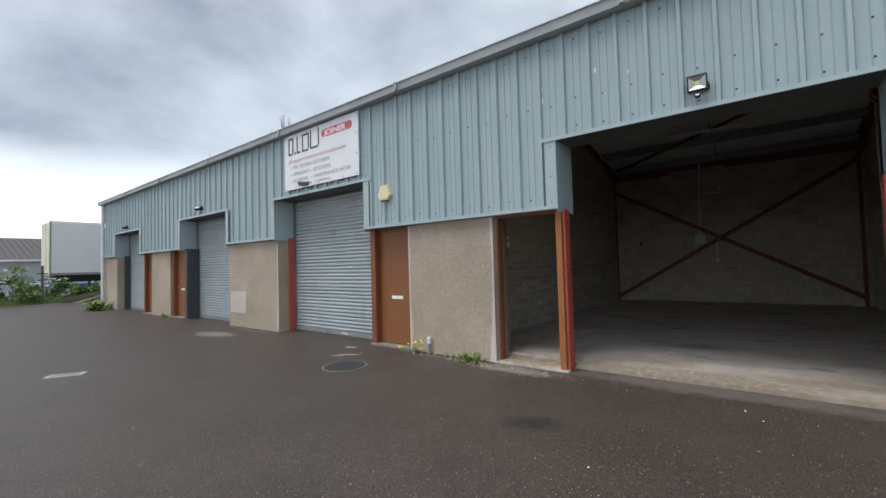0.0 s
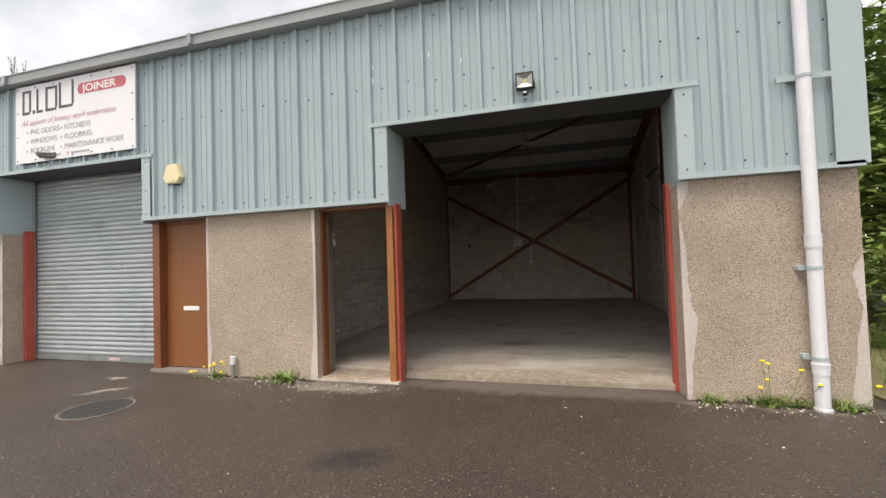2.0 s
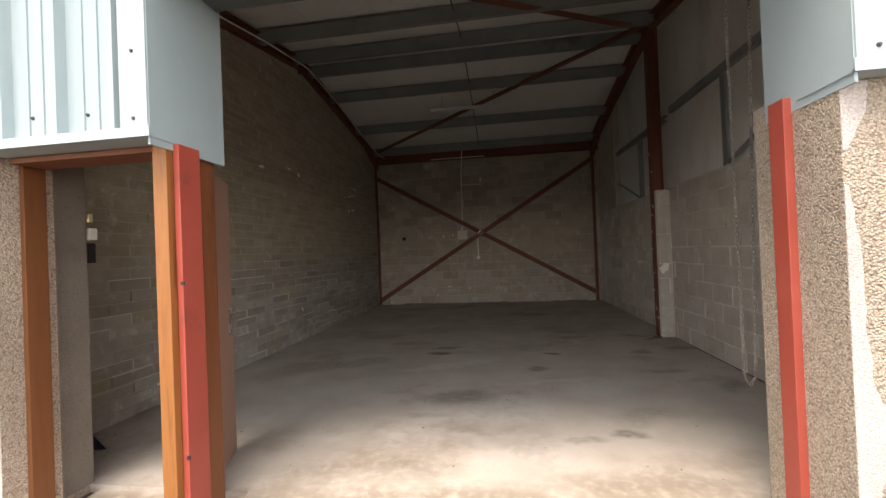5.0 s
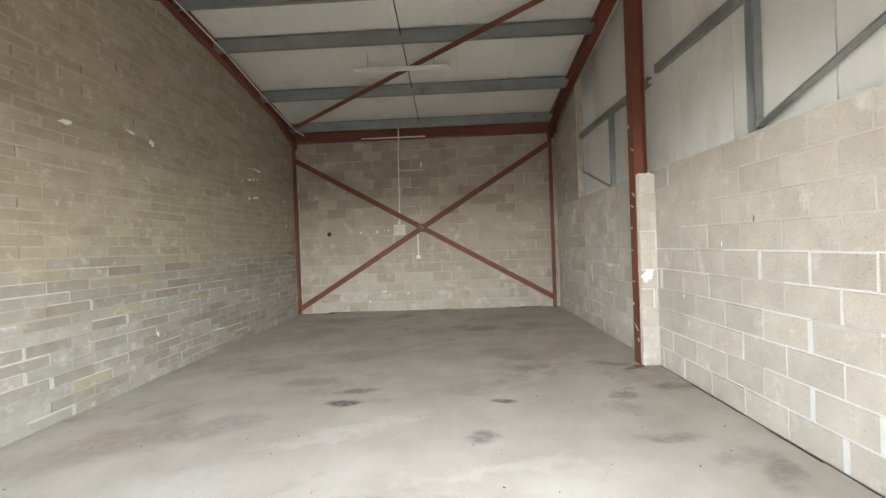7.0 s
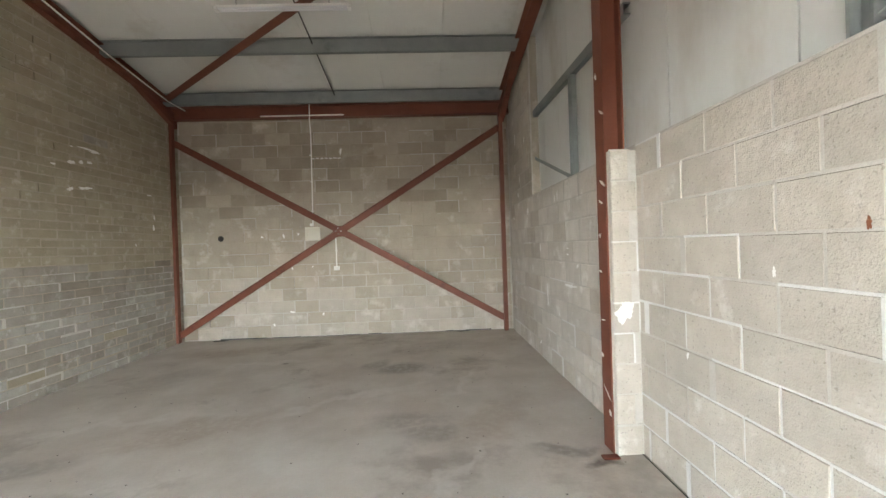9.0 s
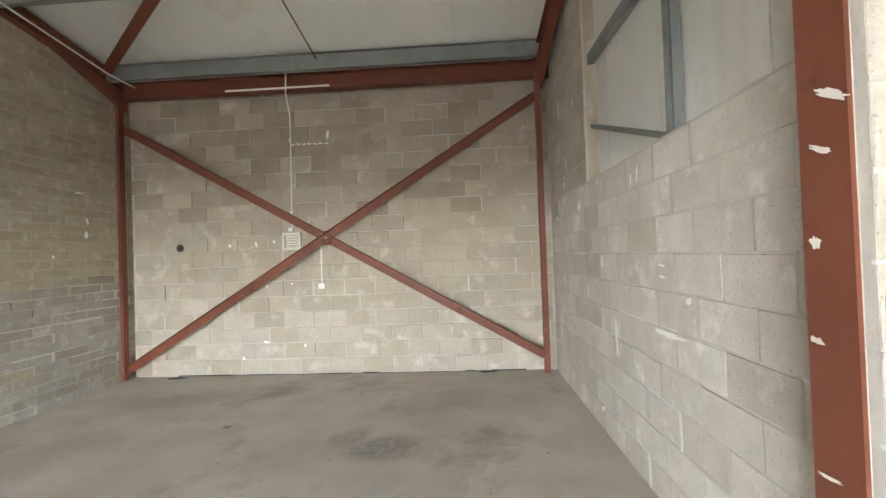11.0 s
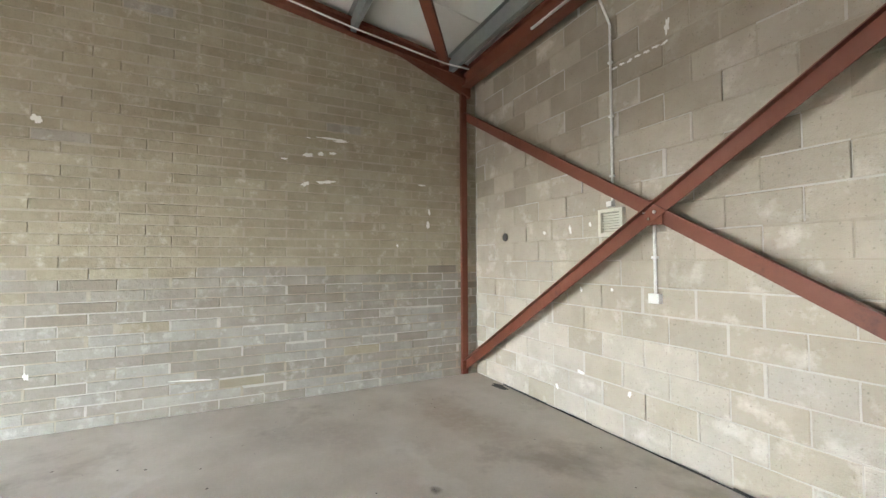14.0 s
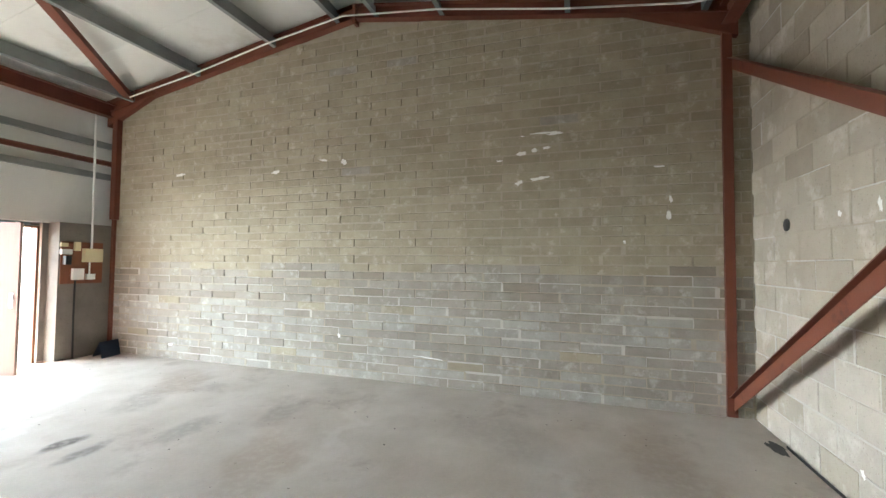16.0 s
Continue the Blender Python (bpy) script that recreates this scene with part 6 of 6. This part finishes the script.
def tree(x, y, h, r, label, seed, leaves=9000, size=0.12, bare=0.05):
    rnd = random.Random(seed)
    z = yard_z(x, y)
    t = thing("tree", label, "tree", "trees beside the terrace", at=(x, y, z))
    bm = bmesh.new()
    tube(bm, (0, 0, -0.1), (0.1, 0.05, h * 0.45), 0.05 * h ** 0.8 * 0.5, 9, 0.03 * h ** 0.8 * 0.5)
    for i in range(7):
        a = i * 2.4
        zz = h * rnd.uniform(0.25, 0.5)
        tube(bm, (0.08, 0.04, zz), (r * 0.7 * math.cos(a), r * 0.7 * math.sin(a), zz + h * rnd.uniform(0.15, 0.4)), 0.03, 6, 0.012)
    part("trunk", bm, M_BARK, t)
    bm = bmesh.new()
    for i in range(5):
        a = i * 1.9 + seed
        leaf_cloud(bm, (r * 0.45 * math.cos(a), r * 0.45 * math.sin(a), h * (bare + (0.9 - bare) * (i + 0.7) / 5)), r * 0.75, leaves // 5, size, rnd)
    part("crown", bm, M_TREELEAF, t, "loose green crown")
    return t


tree(6.0, 9.5, 5.6, 1.9, "leafy green tree beside the gable", 1)
tree(7.6, 14.0, 7.5, 2.4, "tall leafy green tree behind the gable", 2, 10000)
tree(4.6, 7.6, 1.5, 0.8, "low leafy shrub beside the gable", 3, 1500, 0.08, 0.1)
tree(8.8, 10.0, 3.2, 1.6, "leafy green shrub beyond the gable", 4, 2200, 0.11, 0.1)
tree(10.5, 15.0, 7.0, 3.0, "tall leafy green tree behind the gable", 5, 10000)


M_SHRUB = surface("elder_leaf", (0.09, 0.17, 0.035), (0.17, 0.27, 0.06), 0.55, 1.5, 30, 0.0, vary=0.35)


def shrub(x, y, h, r, label, seed, n=1500):
    rnd = random.Random(seed)
    t = thing("shrub", label, "shrub", "overgrown shrubs at the yard's end", at=(x, y, -0.2))
    bm = bmesh.new()
    for i in range(8):
        a, l = rnd.uniform(0, 6.28), rnd.uniform(0.5, 1.0) * h
        tube(bm, (0, 0, 0), (r * 0.6 * math.cos(a), r * 0.6 * math.sin(a), l), 0.014, 5, 0.006)
    part("stems", bm, M_BARK, t)
    bm = bmesh.new()
    for i in range(5):
        leaf_cloud(bm, (rnd.uniform(-0.5, 0.5) * r, rnd.uniform(-0.5, 0.5) * r, h * rnd.uniform(0.25, 0.8)), r * rnd.uniform(0.4, 0.75), n // 5, 0.075, rnd)
    part("foliage", bm, M_SHRUB, t)
    if seed % 3 == 0:
        for i in range(7):
            bm = bmesh.new()
            px, py, pz = rnd.uniform(-0.6, 0.6) * r, rnd.uniform(-0.7, 0.7) * r, h * rnd.uniform(0.5, 0.95)
            for k in range(14):
                bmesh.ops.create_icosphere(bm, subdivisions=1, radius=0.022, matrix=Matrix.Translation((px + rnd.gauss(0, 0.06), py + rnd.gauss(0, 0.06), pz + rnd.gauss(0, 0.02))))
            part("blossom", bm, M_WHITE, t, "flat white blossom head")
    return t


verge = setting("verge", boxes((-37.5, -30.6, -6, 14.4, -0.3, -0.125)), surface("verge_grass", (0.07, 0.10, 0.03), (0.16, 0.16, 0.07), 0.9, 2.0, 40, 0.4), "overgrown grass verge at the yard's end", "grass")
setting("verge", boxes((2.85, 30, 4.3, 40, -0.3, -0.035)), surface("rough_grass_bank", (0.085, 0.095, 0.032), (0.20, 0.165, 0.085), 0.95, 2.5, 50, 0.5), "rough grass and bare earth beside the gable", "grass")
rnd = random.Random(19)
bm = bmesh.new()
for i in range(2600):
    x, y = rnd.uniform(2.9, 8.0), rnd.uniform(4.35, 11.0)
    blade(bm, (x, y, -0.04), rnd.uniform(0, 6.28), rnd.uniform(0.10, 0.32), rnd.uniform(0.004, 0.011), rnd.uniform(0.8, 1.5), rnd, 2)
solid("long_grass", bm, [M_LEAF], "long unmown grass beside the gable wall", "grass", kind="stuff")
rnd = random.Random(9)
bm = bmesh.new()
for i in range(5200):
    x, y = rnd.uniform(-33.5, -30.2), rnd.uniform(-3.5, 8.0)
    blade(bm, (x, y, -0.13), rnd.uniform(0, 6.28), rnd.uniform(0.15, 0.5), rnd.uniform(0.006, 0.018), rnd.uniform(0.9, 1.5), rnd, 2)
solid("long_grass", bm, [M_LEAF], "long unmown grass and weeds along the verge", "grass", kind="stuff")
for i, (x, y, h, r) in enumerate(((-31.6, 2.4, 2.1, 1.0), (-31.4, 1.1, 1.7, 1.1), (-31.8, 3.3, 1.2, 0.9), (-32.0, 4.7, 1.9, 0.6), (-31.6, -0.6, 1.8, 1.1), (-31.2, 3.9, 0.8, 0.8), (-31.4, 5.4, 0.8, 0.8), (-31.6, 6.4, 0.7, 0.7), (-31.8, 7.4, 0.9, 0.8))):
    shrub(x, y, h, r, "overgrown elder shrub with white blossom on the verge" if i % 3 == 0 else "overgrown green shrub on the verge", i)

ramp_wall = thing("sloping_kerb", "mossy sloping concrete edging on the verge", "edging")
M_MOSS = surface("mossy_concrete", (0.07, 0.065, 0.05), (0.14, 0.13, 0.09), 0.9, 3, 40, 0.4)
part("beam", bar((-30.4, 4.6, -0.10), (-29.2, 7.2, 0.62), 0.22, 0.24), M_MOSS, ramp_wall)
part("bank", slab_between(-30.1, -29.0, 4.8, -0.32, 7.4, 0.40, 0.1), M_MOSS, ramp_wall)


def trailer():
    x1, x0, y0, y1 = -32.4, -34.95, 4.46, 16.5
    t = thing("box_trailer", "white box lorry trailer with moss-stained front parked beyond the verge", "trailer")
    M_BOX = surface("white_trailer_panel", (0.66, 0.67, 0.68), (0.72, 0.73, 0.74), 0.45, 0.8, 30, 0.02, spots=(0.58, 0.58, 0.56), spot_size=0.7, spot_cut=0.58, stretch=(1, 1, 0.4))
    M_MOSSY = surface("moss_stained_panel", (0.62, 0.61, 0.52), (0.70, 0.69, 0.62), 0.6, 0.9, 30, 0.02, spots=(0.42, 0.38, 0.13), spot_size=0.9, spot_cut=0.5, stretch=(1.6, 1, 0.35))
    part("box_body", soft_box(x0, x1, y0 + 0.02, y1, 1.38, 4.52, 0.05), M_BOX, t)
    part("front_panel", soft_box(x0 + 0.05, x1 - 0.05, y0, y0 + 0.03, 1.42, 4.48, 0.01), M_MOSSY, t, "moss-stained front panel")
    part("corner_post", soft_box(x1 - 0.06, x1 + 0.015, y0 - 0.01, y0 + 0.07, 1.36, 4.54, 0.015), M_GALV, t)
    part("top_rail", boxes((x1 - 0.02, x1 + 0.02, y0 + 0.05, y1, 4.40, 4.54)), M_WHITE, t)
    part("bottom_rail", boxes((x1 - 0.02, x1 + 0.02, y0 + 0.05, y1, 1.36, 1.50)), M_GALV, t, "dull grey lower rail")
    part("chassis", boxes((x0 + 0.6, x1 - 0.6, y0 + 0.3, y1 - 0.2, 0.95, 1.36)), M_BLACK, t)
    for y in (12.2, 13.5, 14.8):
        for x in (x0 + 0.15, x1 - 0.15):
            w = part("wheel", tube(bmesh.new(), (x - 0.14, y, 0.36), (x + 0.14, y, 0.36), 0.50, 20), M_BLACK, t)
            part("rim", tube(bmesh.new(), (x - 0.15, y, 0.36), (x + 0.15, y, 0.36), 0.28, 16), M_GALV, w)
    for x in (x0 + 0.5, x1 - 0.5):
        part("landing_leg", boxes((x - 0.06, x + 0.06, 6.6, 6.72, -0.14, 0.95)), M_GALV, t)


trailer()


def car(x, y, rz, body, label):
    t = thing("car", label, "car", "parked cars", at=(x, y, -0.14), rz=rz)
    prof = [(-2.1, 0.35), (-2.15, 0.7), (-1.95, 0.92), (-1.25, 1.0), (-0.55, 1.42), (0.75, 1.45), (1.55, 1.02), (2.0, 0.92), (2.1, 0.6), (2.05, 0.32)]
    bm = bmesh.new()
    rows = []
    for yy, k in ((-0.86, 0.95), (-0.80, 1.0), (0.80, 1.0), (0.86, 0.95)):
        rows.append([bm.verts.new((px * (0.99 if abs(yy) > 0.82 else 1), yy * (0.84 if pz > 1.3 else 1), pz * k if pz > 0.5 else pz)) for px, pz in prof])
    for a, b in zip(rows, rows[1:]):
        for i in range(len(prof)):
            bm.faces.new((a[i], a[(i + 1) % len(prof)], b[(i + 1) % len(prof)], b[i]))
    bm.faces.new(rows[0][::-1])
    bm.faces.new(rows[-1])
    bmesh.ops.recalc_face_normals(bm, faces=bm.faces[:])
    part("body", bm, body, t, smooth=False)
    M_GLASS = surface("dark_car_glass", (0.05, 0.06, 0.07), (0.07, 0.08, 0.09), 0.08, 3, 30, 0.0)
    for s in (-1, 1):
        bm = bmesh.new()
        v = [bm.verts.new(p) for p in ((-1.1, s * 0.862, 1.0), (1.3, s * 0.862, 1.0), (0.72, s * 0.745, 1.36), (-0.5, s * 0.745, 1.36))]
        bm.faces.new(v)
        bmesh.ops.solidify(bm, geom=bm.faces[:], thickness=0.02)
        part("side_window", bm, M_GLASS, t)
        for wx in (-1.3, 1.3):
            w = part("wheel", tube(bmesh.new(), (wx, s * 0.70, 0.31), (wx, s * 0.88, 0.31), 0.31, 20), M_BLACK, t)
            part("rim", tube(bmesh.new(), (wx, s * 0.72, 0.31), (wx, s * 0.89, 0.31), 0.19, 14), M_CHROME, w)
        part("headlight", soft_box(-2.13, -2.02, s * 0.62 - 0.16, s * 0.62 + 0.16, 0.64, 0.78, 0.02), M_LENS, t)
    for xa, za, xb, zb in ((-1.22, 1.02, -0.58, 1.40), (1.50, 1.06, 0.80, 1.43)):
        part("windscreen", bar((xa, 0, za + 0.015), (xb, 0, zb + 0.015), 1.35, 0.02, up=(0, 0, 1)), M_GLASS, t)
    return t


car(-37.2, 3.4, 15, surface("silver_blue_car_paint", (0.26, 0.31, 0.38), (0.29, 0.34, 0.41), 0.25, 1, 20, 0.0), "pale blue-grey car parked behind the shrubs")
car(-37.8, 6.3, 10, surface("dark_blue_car_paint", (0.08, 0.12, 0.19), (0.10, 0.14, 0.21), 0.25, 1, 20, 0.0), "dark blue car parked behind the trailer")
post2 = thing("fence_post", "old dark timber fence post on the verge", "post", at=(-30.9, 3.95, -0.14))
part("shaft", soft_box(-0.05, 0.05, -0.05, 0.05, 0, 2.05, 0.01), M_BARK, post2)
for z in (1.25, 1.6):
    part("bracket", boxes((-0.06, 0.06, -0.22, 0.22, z, z + 0.05)), M_IRON, post2)


def warehouse():
    t = thing("warehouse", "long pale warehouse with a grey sheeted roof beyond the yard", "building")
    M_WALLW = surface("pale_warehouse_sheet", (0.36, 0.38, 0.40), (0.42, 0.44, 0.46), 0.6, 0.6, 20, 0.02)
    M_ROOFW = surface("brown_grey_roof_sheet", (0.055, 0.052, 0.052), (0.08, 0.075, 0.073), 0.7, 0.5, 10, 0.03, stretch=(1, 5, 1))
    part("wall", boxes((-85, -60, -45, 30, -0.3, 3.0)), M_WALLW, t)
    bm = bmesh.new()
    n = 150
    for i in range(n):
        ya, yb = -45.3 + i * 75.6 / n, -45.3 + (i + 0.82) * 75.6 / n
        for (xa, za), (xb, zb) in (((-59.4, 2.95), (-72.5, 6.0)), ((-72.5, 6.0), (-85.6, 2.95))):
            v = [bm.verts.new(p) for p in ((xa, ya, za + 0.06), (xa, yb, za + 0.06), (xb, yb, zb + 0.06), (xb, ya, zb + 0.06))]
            bm.faces.new(v)
            w = [bm.verts.new(p) for p in ((xa, yb, za), (xa, ya + 75.6 / n, za), (xb, ya + 75.6 / n, zb), (xb, yb, zb))]
            bm.faces.new(w)
    part("roof", bm, M_ROOFW, t, "ribbed brown-grey roof sheets")
    part("eaves_gutter", boxes((-59.5, -59.3, -45.3, 30.3, 2.85, 3.02)), M_WHITE, t, "white eaves gutter")
    for y in (-20, -6, 1.2, 9.0):
        d = part("door", boxes((-60.0, -59.95, y, y + 3.2, -0.2, 2.6)), M_SHUTTER, t, "grey roller door")


warehouse()


# ---------------------------------------------------------------- blocks, one by one
def piece_mesh(length, height, depth, mat, cache, chamfer=0.004):
    """A block with its face towards -y, chamfered at the face's edges; 18 triangles."""
    key = (round(length, 3), height, depth, mat.name)
    if key not in cache:
        a, b, c, d = length / 2, height / 2, chamfer, depth
        bm = bmesh.new()
        back = [bm.verts.new(p) for p in ((-a, d, -b), (a, d, -b), (a, d, b), (-a, d, b))]
        mid = [bm.verts.new(p) for p in ((-a, c, -b), (a, c, -b), (a, c, b), (-a, c, b))]
        top = [bm.verts.new(p) for p in ((-a + c, 0, -b + c), (a - c, 0, -b + c), (a - c, 0, b - c), (-a + c, 0, b - c))]
        bm.faces.new(top)
        for i in range(4):
            j = (i + 1) % 4
            bm.faces.new((mid[i], mid[j], top[j], top[i]))
            bm.faces.new((back[i], back[j], mid[j], mid[i]))
        bmesh.ops.recalc_face_normals(bm, faces=bm.faces[:])
        cache[key] = mesh_of("block", bm, mat)
    return cache[key]


def block_wall(parent, origin, rz, length, pitch_u, pitch_z, joint, courses, top_at, pick, mat_at, rest_name, seed, start=0.0, jut=0.002, first=0, proud=lambda z: 0.003, mortar=None, fill=1.0, smear=0.0):
    """Lays courses of blocks with staggered joints. pick(u, z) tells the pieces that are parts; the others are joined."""
    rnd = random.Random(seed)
    cache = {}
    rest = {}
    joints = {}

    def joint_box(mat, u0, u1, z0, z1, face):
        verts, faces = joints.setdefault(mat.name, (mat, [], []))[1:]
        k = len(verts)
        w = rnd.uniform(-0.003, 0.003)
        for p in ((u0, 0.014, z0), (u1, 0.014, z0), (u1, 0.014, z1), (u0, 0.014, z1), (u0 + w, face, z0), (u1, face, z0), (u1 - w, face, z1), (u0, face, z1)):
            verts.append(tuple(base @ Vector(p)))
        faces.extend(((k + 4, k + 5, k + 6, k + 7), (k, k + 1, k + 5, k + 4), (k + 1, k + 2, k + 6, k + 5), (k + 2, k + 3, k + 7, k + 6), (k + 3, k, k + 4, k + 7)))
    base = Matrix.Translation(origin) @ Matrix.Rotation(radians(rz), 4, "Z")
    for c in range(first, courses):
        z = (c + 0.5) * pitch_z
        u = -pitch_u * (0.5 if c % 2 else 0.0) + start
        while u < length - 0.02:
            u0, u1 = max(0.0, u), min(length, u + pitch_u)
            u += pitch_u
            if u1 - u0 < 0.05:
                continue
            mid = (u0 + u1) / 2
            if z + pitch_z / 2 > top_at(mid):
                continue
            mat = mat_at(mid, z, rnd)
            if mortar:
                mm = mortar(mid, z, rnd)
                e = smear * 2.6 * rnd.random() ** 4
                if rnd.random() < fill:
                    joint_box(mm, u1 - joint / 2 - e - 0.001, u1 + joint / 2 + smear * 2.6 * rnd.random() ** 4 + 0.001, z - pitch_z / 2 + joint / 2, z + pitch_z / 2 - joint / 2, rnd.uniform(-0.0005, 0.003) - (0.0065 if e > 0.003 else 0.0))
                joint_box(mm, u0, u1, z + pitch_z / 2 - joint / 2 - 0.001 - smear * 2.0 * rnd.random() ** 4, z + pitch_z / 2 + joint / 2 + 0.001, rnd.uniform(-0.0008, 0.003) - (0.004 if smear and rnd.random() < 0.5 else 0.0))
            me_l, me_h = u1 - u0 - joint, pitch_z - joint
            m = base @ Matrix.Translation((mid, rnd.uniform(-jut, jut) - proud(z), z + rnd.uniform(-0.0015, 0.0015))) @ Matrix.Rotation(rnd.uniform(-0.004, 0.004), 4, "Y")
            if pick(mid, z):
                ob = new("block", piece_mesh(me_l, me_h, 0.02, mat, cache))
                ob.parent = parent
                ob.matrix_local = m
            else:
                rest.setdefault(mat.name, (mat, []))[1].append((m, me_l / 2, me_h / 2))
    for mat, verts, faces in joints.values():
        me = bpy.data.meshes.new("mortar_joints")
        me.from_pydata(verts, [], faces)
        me.materials.append(mat)
        ob = new("mortar_joints", me)
        ob.parent = parent
        tagged(ob, kind="stuff")
    for mat, items in rest.values():
        verts, faces = [], []
        for m, a, b in items:
            k = len(verts)
            q = 0.004
            for p in ((-a, 0.02, -b), (a, 0.02, -b), (a, 0.02, b), (-a, 0.02, b), (-a, q, -b), (a, q, -b), (a, q, b), (-a, q, b), (-a + q, 0, -b + q), (a - q, 0, -b + q), (a - q, 0, b - q), (-a + q, 0, b - q)):
                verts.append(tuple(m @ Vector(p)))
            faces.append((k + 8, k + 9, k + 10, k + 11))
            for i in range(4):
                j = (i + 1) % 4
                faces.append((k + 4 + i, k + 4 + j, k + 8 + j, k + 8 + i))
                faces.append((k + i, k + j, k + 4 + j, k + 4 + i))
        me = bpy.data.meshes.new(rest_name)
        me.from_pydata(verts, [], faces)
        me.materials.append(mat)
        ob = new(rest_name, me)
        ob.parent = parent
        tagged(ob, kind="stuff")


# rear wall: face towards -y
wall_rear = tagged(new("wall_rear"), "buff and grey concrete blockwork rear wall with old smears", "wall", kind="structure")


def rear_mat(u, z, rnd):
    x = LX + u
    p = 0.0
    if z > 3.15 and -3.2 < x < 0.6:
        p = 0.55
    elif z > 2.2:
        p = 0.26
    if rnd.random() < p:
        return M_BLOCK_OLD
    q = min(1.0, max(0.3, (z - 0.2) / 1.0))
    return M_BLOCK_BACK if rnd.random() < q else M_BLOCK_REAR


block_wall(wall_rear, (LX, BY, 0.012), 0, RX - LX, 0.45, 0.225, 0.009, 19, lambda u: 4.30, lambda u, z: z < 3.9, rear_mat, "upper_blocks", 31, -0.19, mortar=lambda u, z, r: M_MORTAR if (z < 1.3 or r.random() < 0.35) else M_MORTAR_BUFF, fill=0.9, smear=0.006)

# right wall: face towards -x; u runs from the rear to the front
wall_right = tagged(new("wall_right"), "pale concrete blockwork gable wall with white mortar joints", "wall", kind="structure")
block_wall(wall_right, (RX, BY - 0.17, 0.0), -90, BY - 0.17 - 10.02, 0.45, 0.2325, 0.012, 10, lambda u: 2.35, lambda u, z: True,
           lambda u, z, rnd: M_BLOCK if rnd.random() < 0.15 else M_BLOCK_PALE, "gable_blocks", 32, -0.35, mortar=lambda u, z, r: M_MORTAR_WHITE if r.random() < (0.15 if z < 1.6 else 0.02) else M_MORTAR, fill=0.97, smear=0.006)
block_wall(wall_right, (RX, BY - 0.17, 2.325), -90, 1.60, 0.45, 0.2285, 0.012, 11, lambda u: 2.44, lambda u, z: True,
           lambda u, z, rnd: M_BLOCK_REAR if rnd.random() < 0.4 else M_BLOCK, "gable_blocks", 36, -0.35, mortar=lambda u, z, r: M_MORTAR, fill=0.97, smear=0.006)
part("block_reveal", boxes((RX + 0.003, RX + 0.16, 12.835, 12.905, 2.325, 4.75)), M_BLOCK_BACK, wall_right)
block_wall(wall_right, (RX, 9.78, 0.0), -90, 9.78 - (FY + WT), 0.455, 0.2325, 0.013, 10, lambda u: 2.35, lambda u, z: True, lambda u, z, rnd: M_BLOCK, "gable_blocks", 33, -0.355, mortar=lambda u, z, r: M_MORTAR_WHITE if r.random() < (0.8 if z < 1.45 else 0.2) else M_MORTAR, fill=0.98, smear=0.011)
wall_pier = tagged(new("wall_pier"), "pale blockwork pier boxed against the steel wind post", "wall", kind="structure")
part("pier_core", boxes((2.2, RX + 0.003, 9.822, 9.888, -0.02, 2.290), (2.208, RX + 0.003, 9.784, 9.822, -0.02, 2.290)), M_MORTAR, wall_pier)
part("mortar_bed", boxes((2.343, RX + 0.003, 9.902, 10.025, -0.02, 2.330)), M_MORTAR, wall_pier)
block_wall(wall_pier, (2.205, 9.78, 0.0), 0, RX - 2.205, 0.3, 0.2295, 0.010, 10, lambda u: 2.32, lambda u, z: True, lambda u, z, rnd: M_BLOCK, "pier_blocks", 34, mortar=lambda u, z, r: M_MORTAR_WHITE if r.random() < 0.3 else M_MORTAR, smear=0.004)
wall_mark("pier", 2.285, 1.08, 0.15, 0.20, 190, label="white paint smear on the blockwork pier")

# left party wall: face towards +x; u runs from the front to the rear
wall_left = tagged(new("wall_left"), "long party wall of thin concrete bricks, grey below and buff above", "wall", kind="structure")


def left_mat(u, z, rnd):
    if z < 1.49 + rnd.uniform(-0.12, 0.05):
        q = rnd.random()
        if 1.0 < z and q < 0.24:
            return M_BRICK_DARK
        if z < 0.95 and q < 0.50:
            return M_BRICK_PALE
        return M_BRICK_GREY if q < 0.985 else M_BRICK_BUFF
    return M_BRICK_BUFF if rnd.random() < 0.992 else M_BRICK_GREY


block_wall(wall_left, (LX, FY + WT, 0.0), 90, BY - FY - WT, 0.45, 0.110, 0.010, 43, lambda u: under(FY + WT + u) + 0.16, lambda u, z: FY + WT + u > 9.6 and z < 2.85, left_mat, "party_wall_bricks", 35, -0.25, 0.0008, proud=lambda z: 0.0022 if z < 1.49 else 0.0018, mortar=lambda u, z, r: M_MORTAR if (z < 1.45 and r.random() < 0.28) else M_MORTAR_BUFF, fill=0.84, smear=0.009)
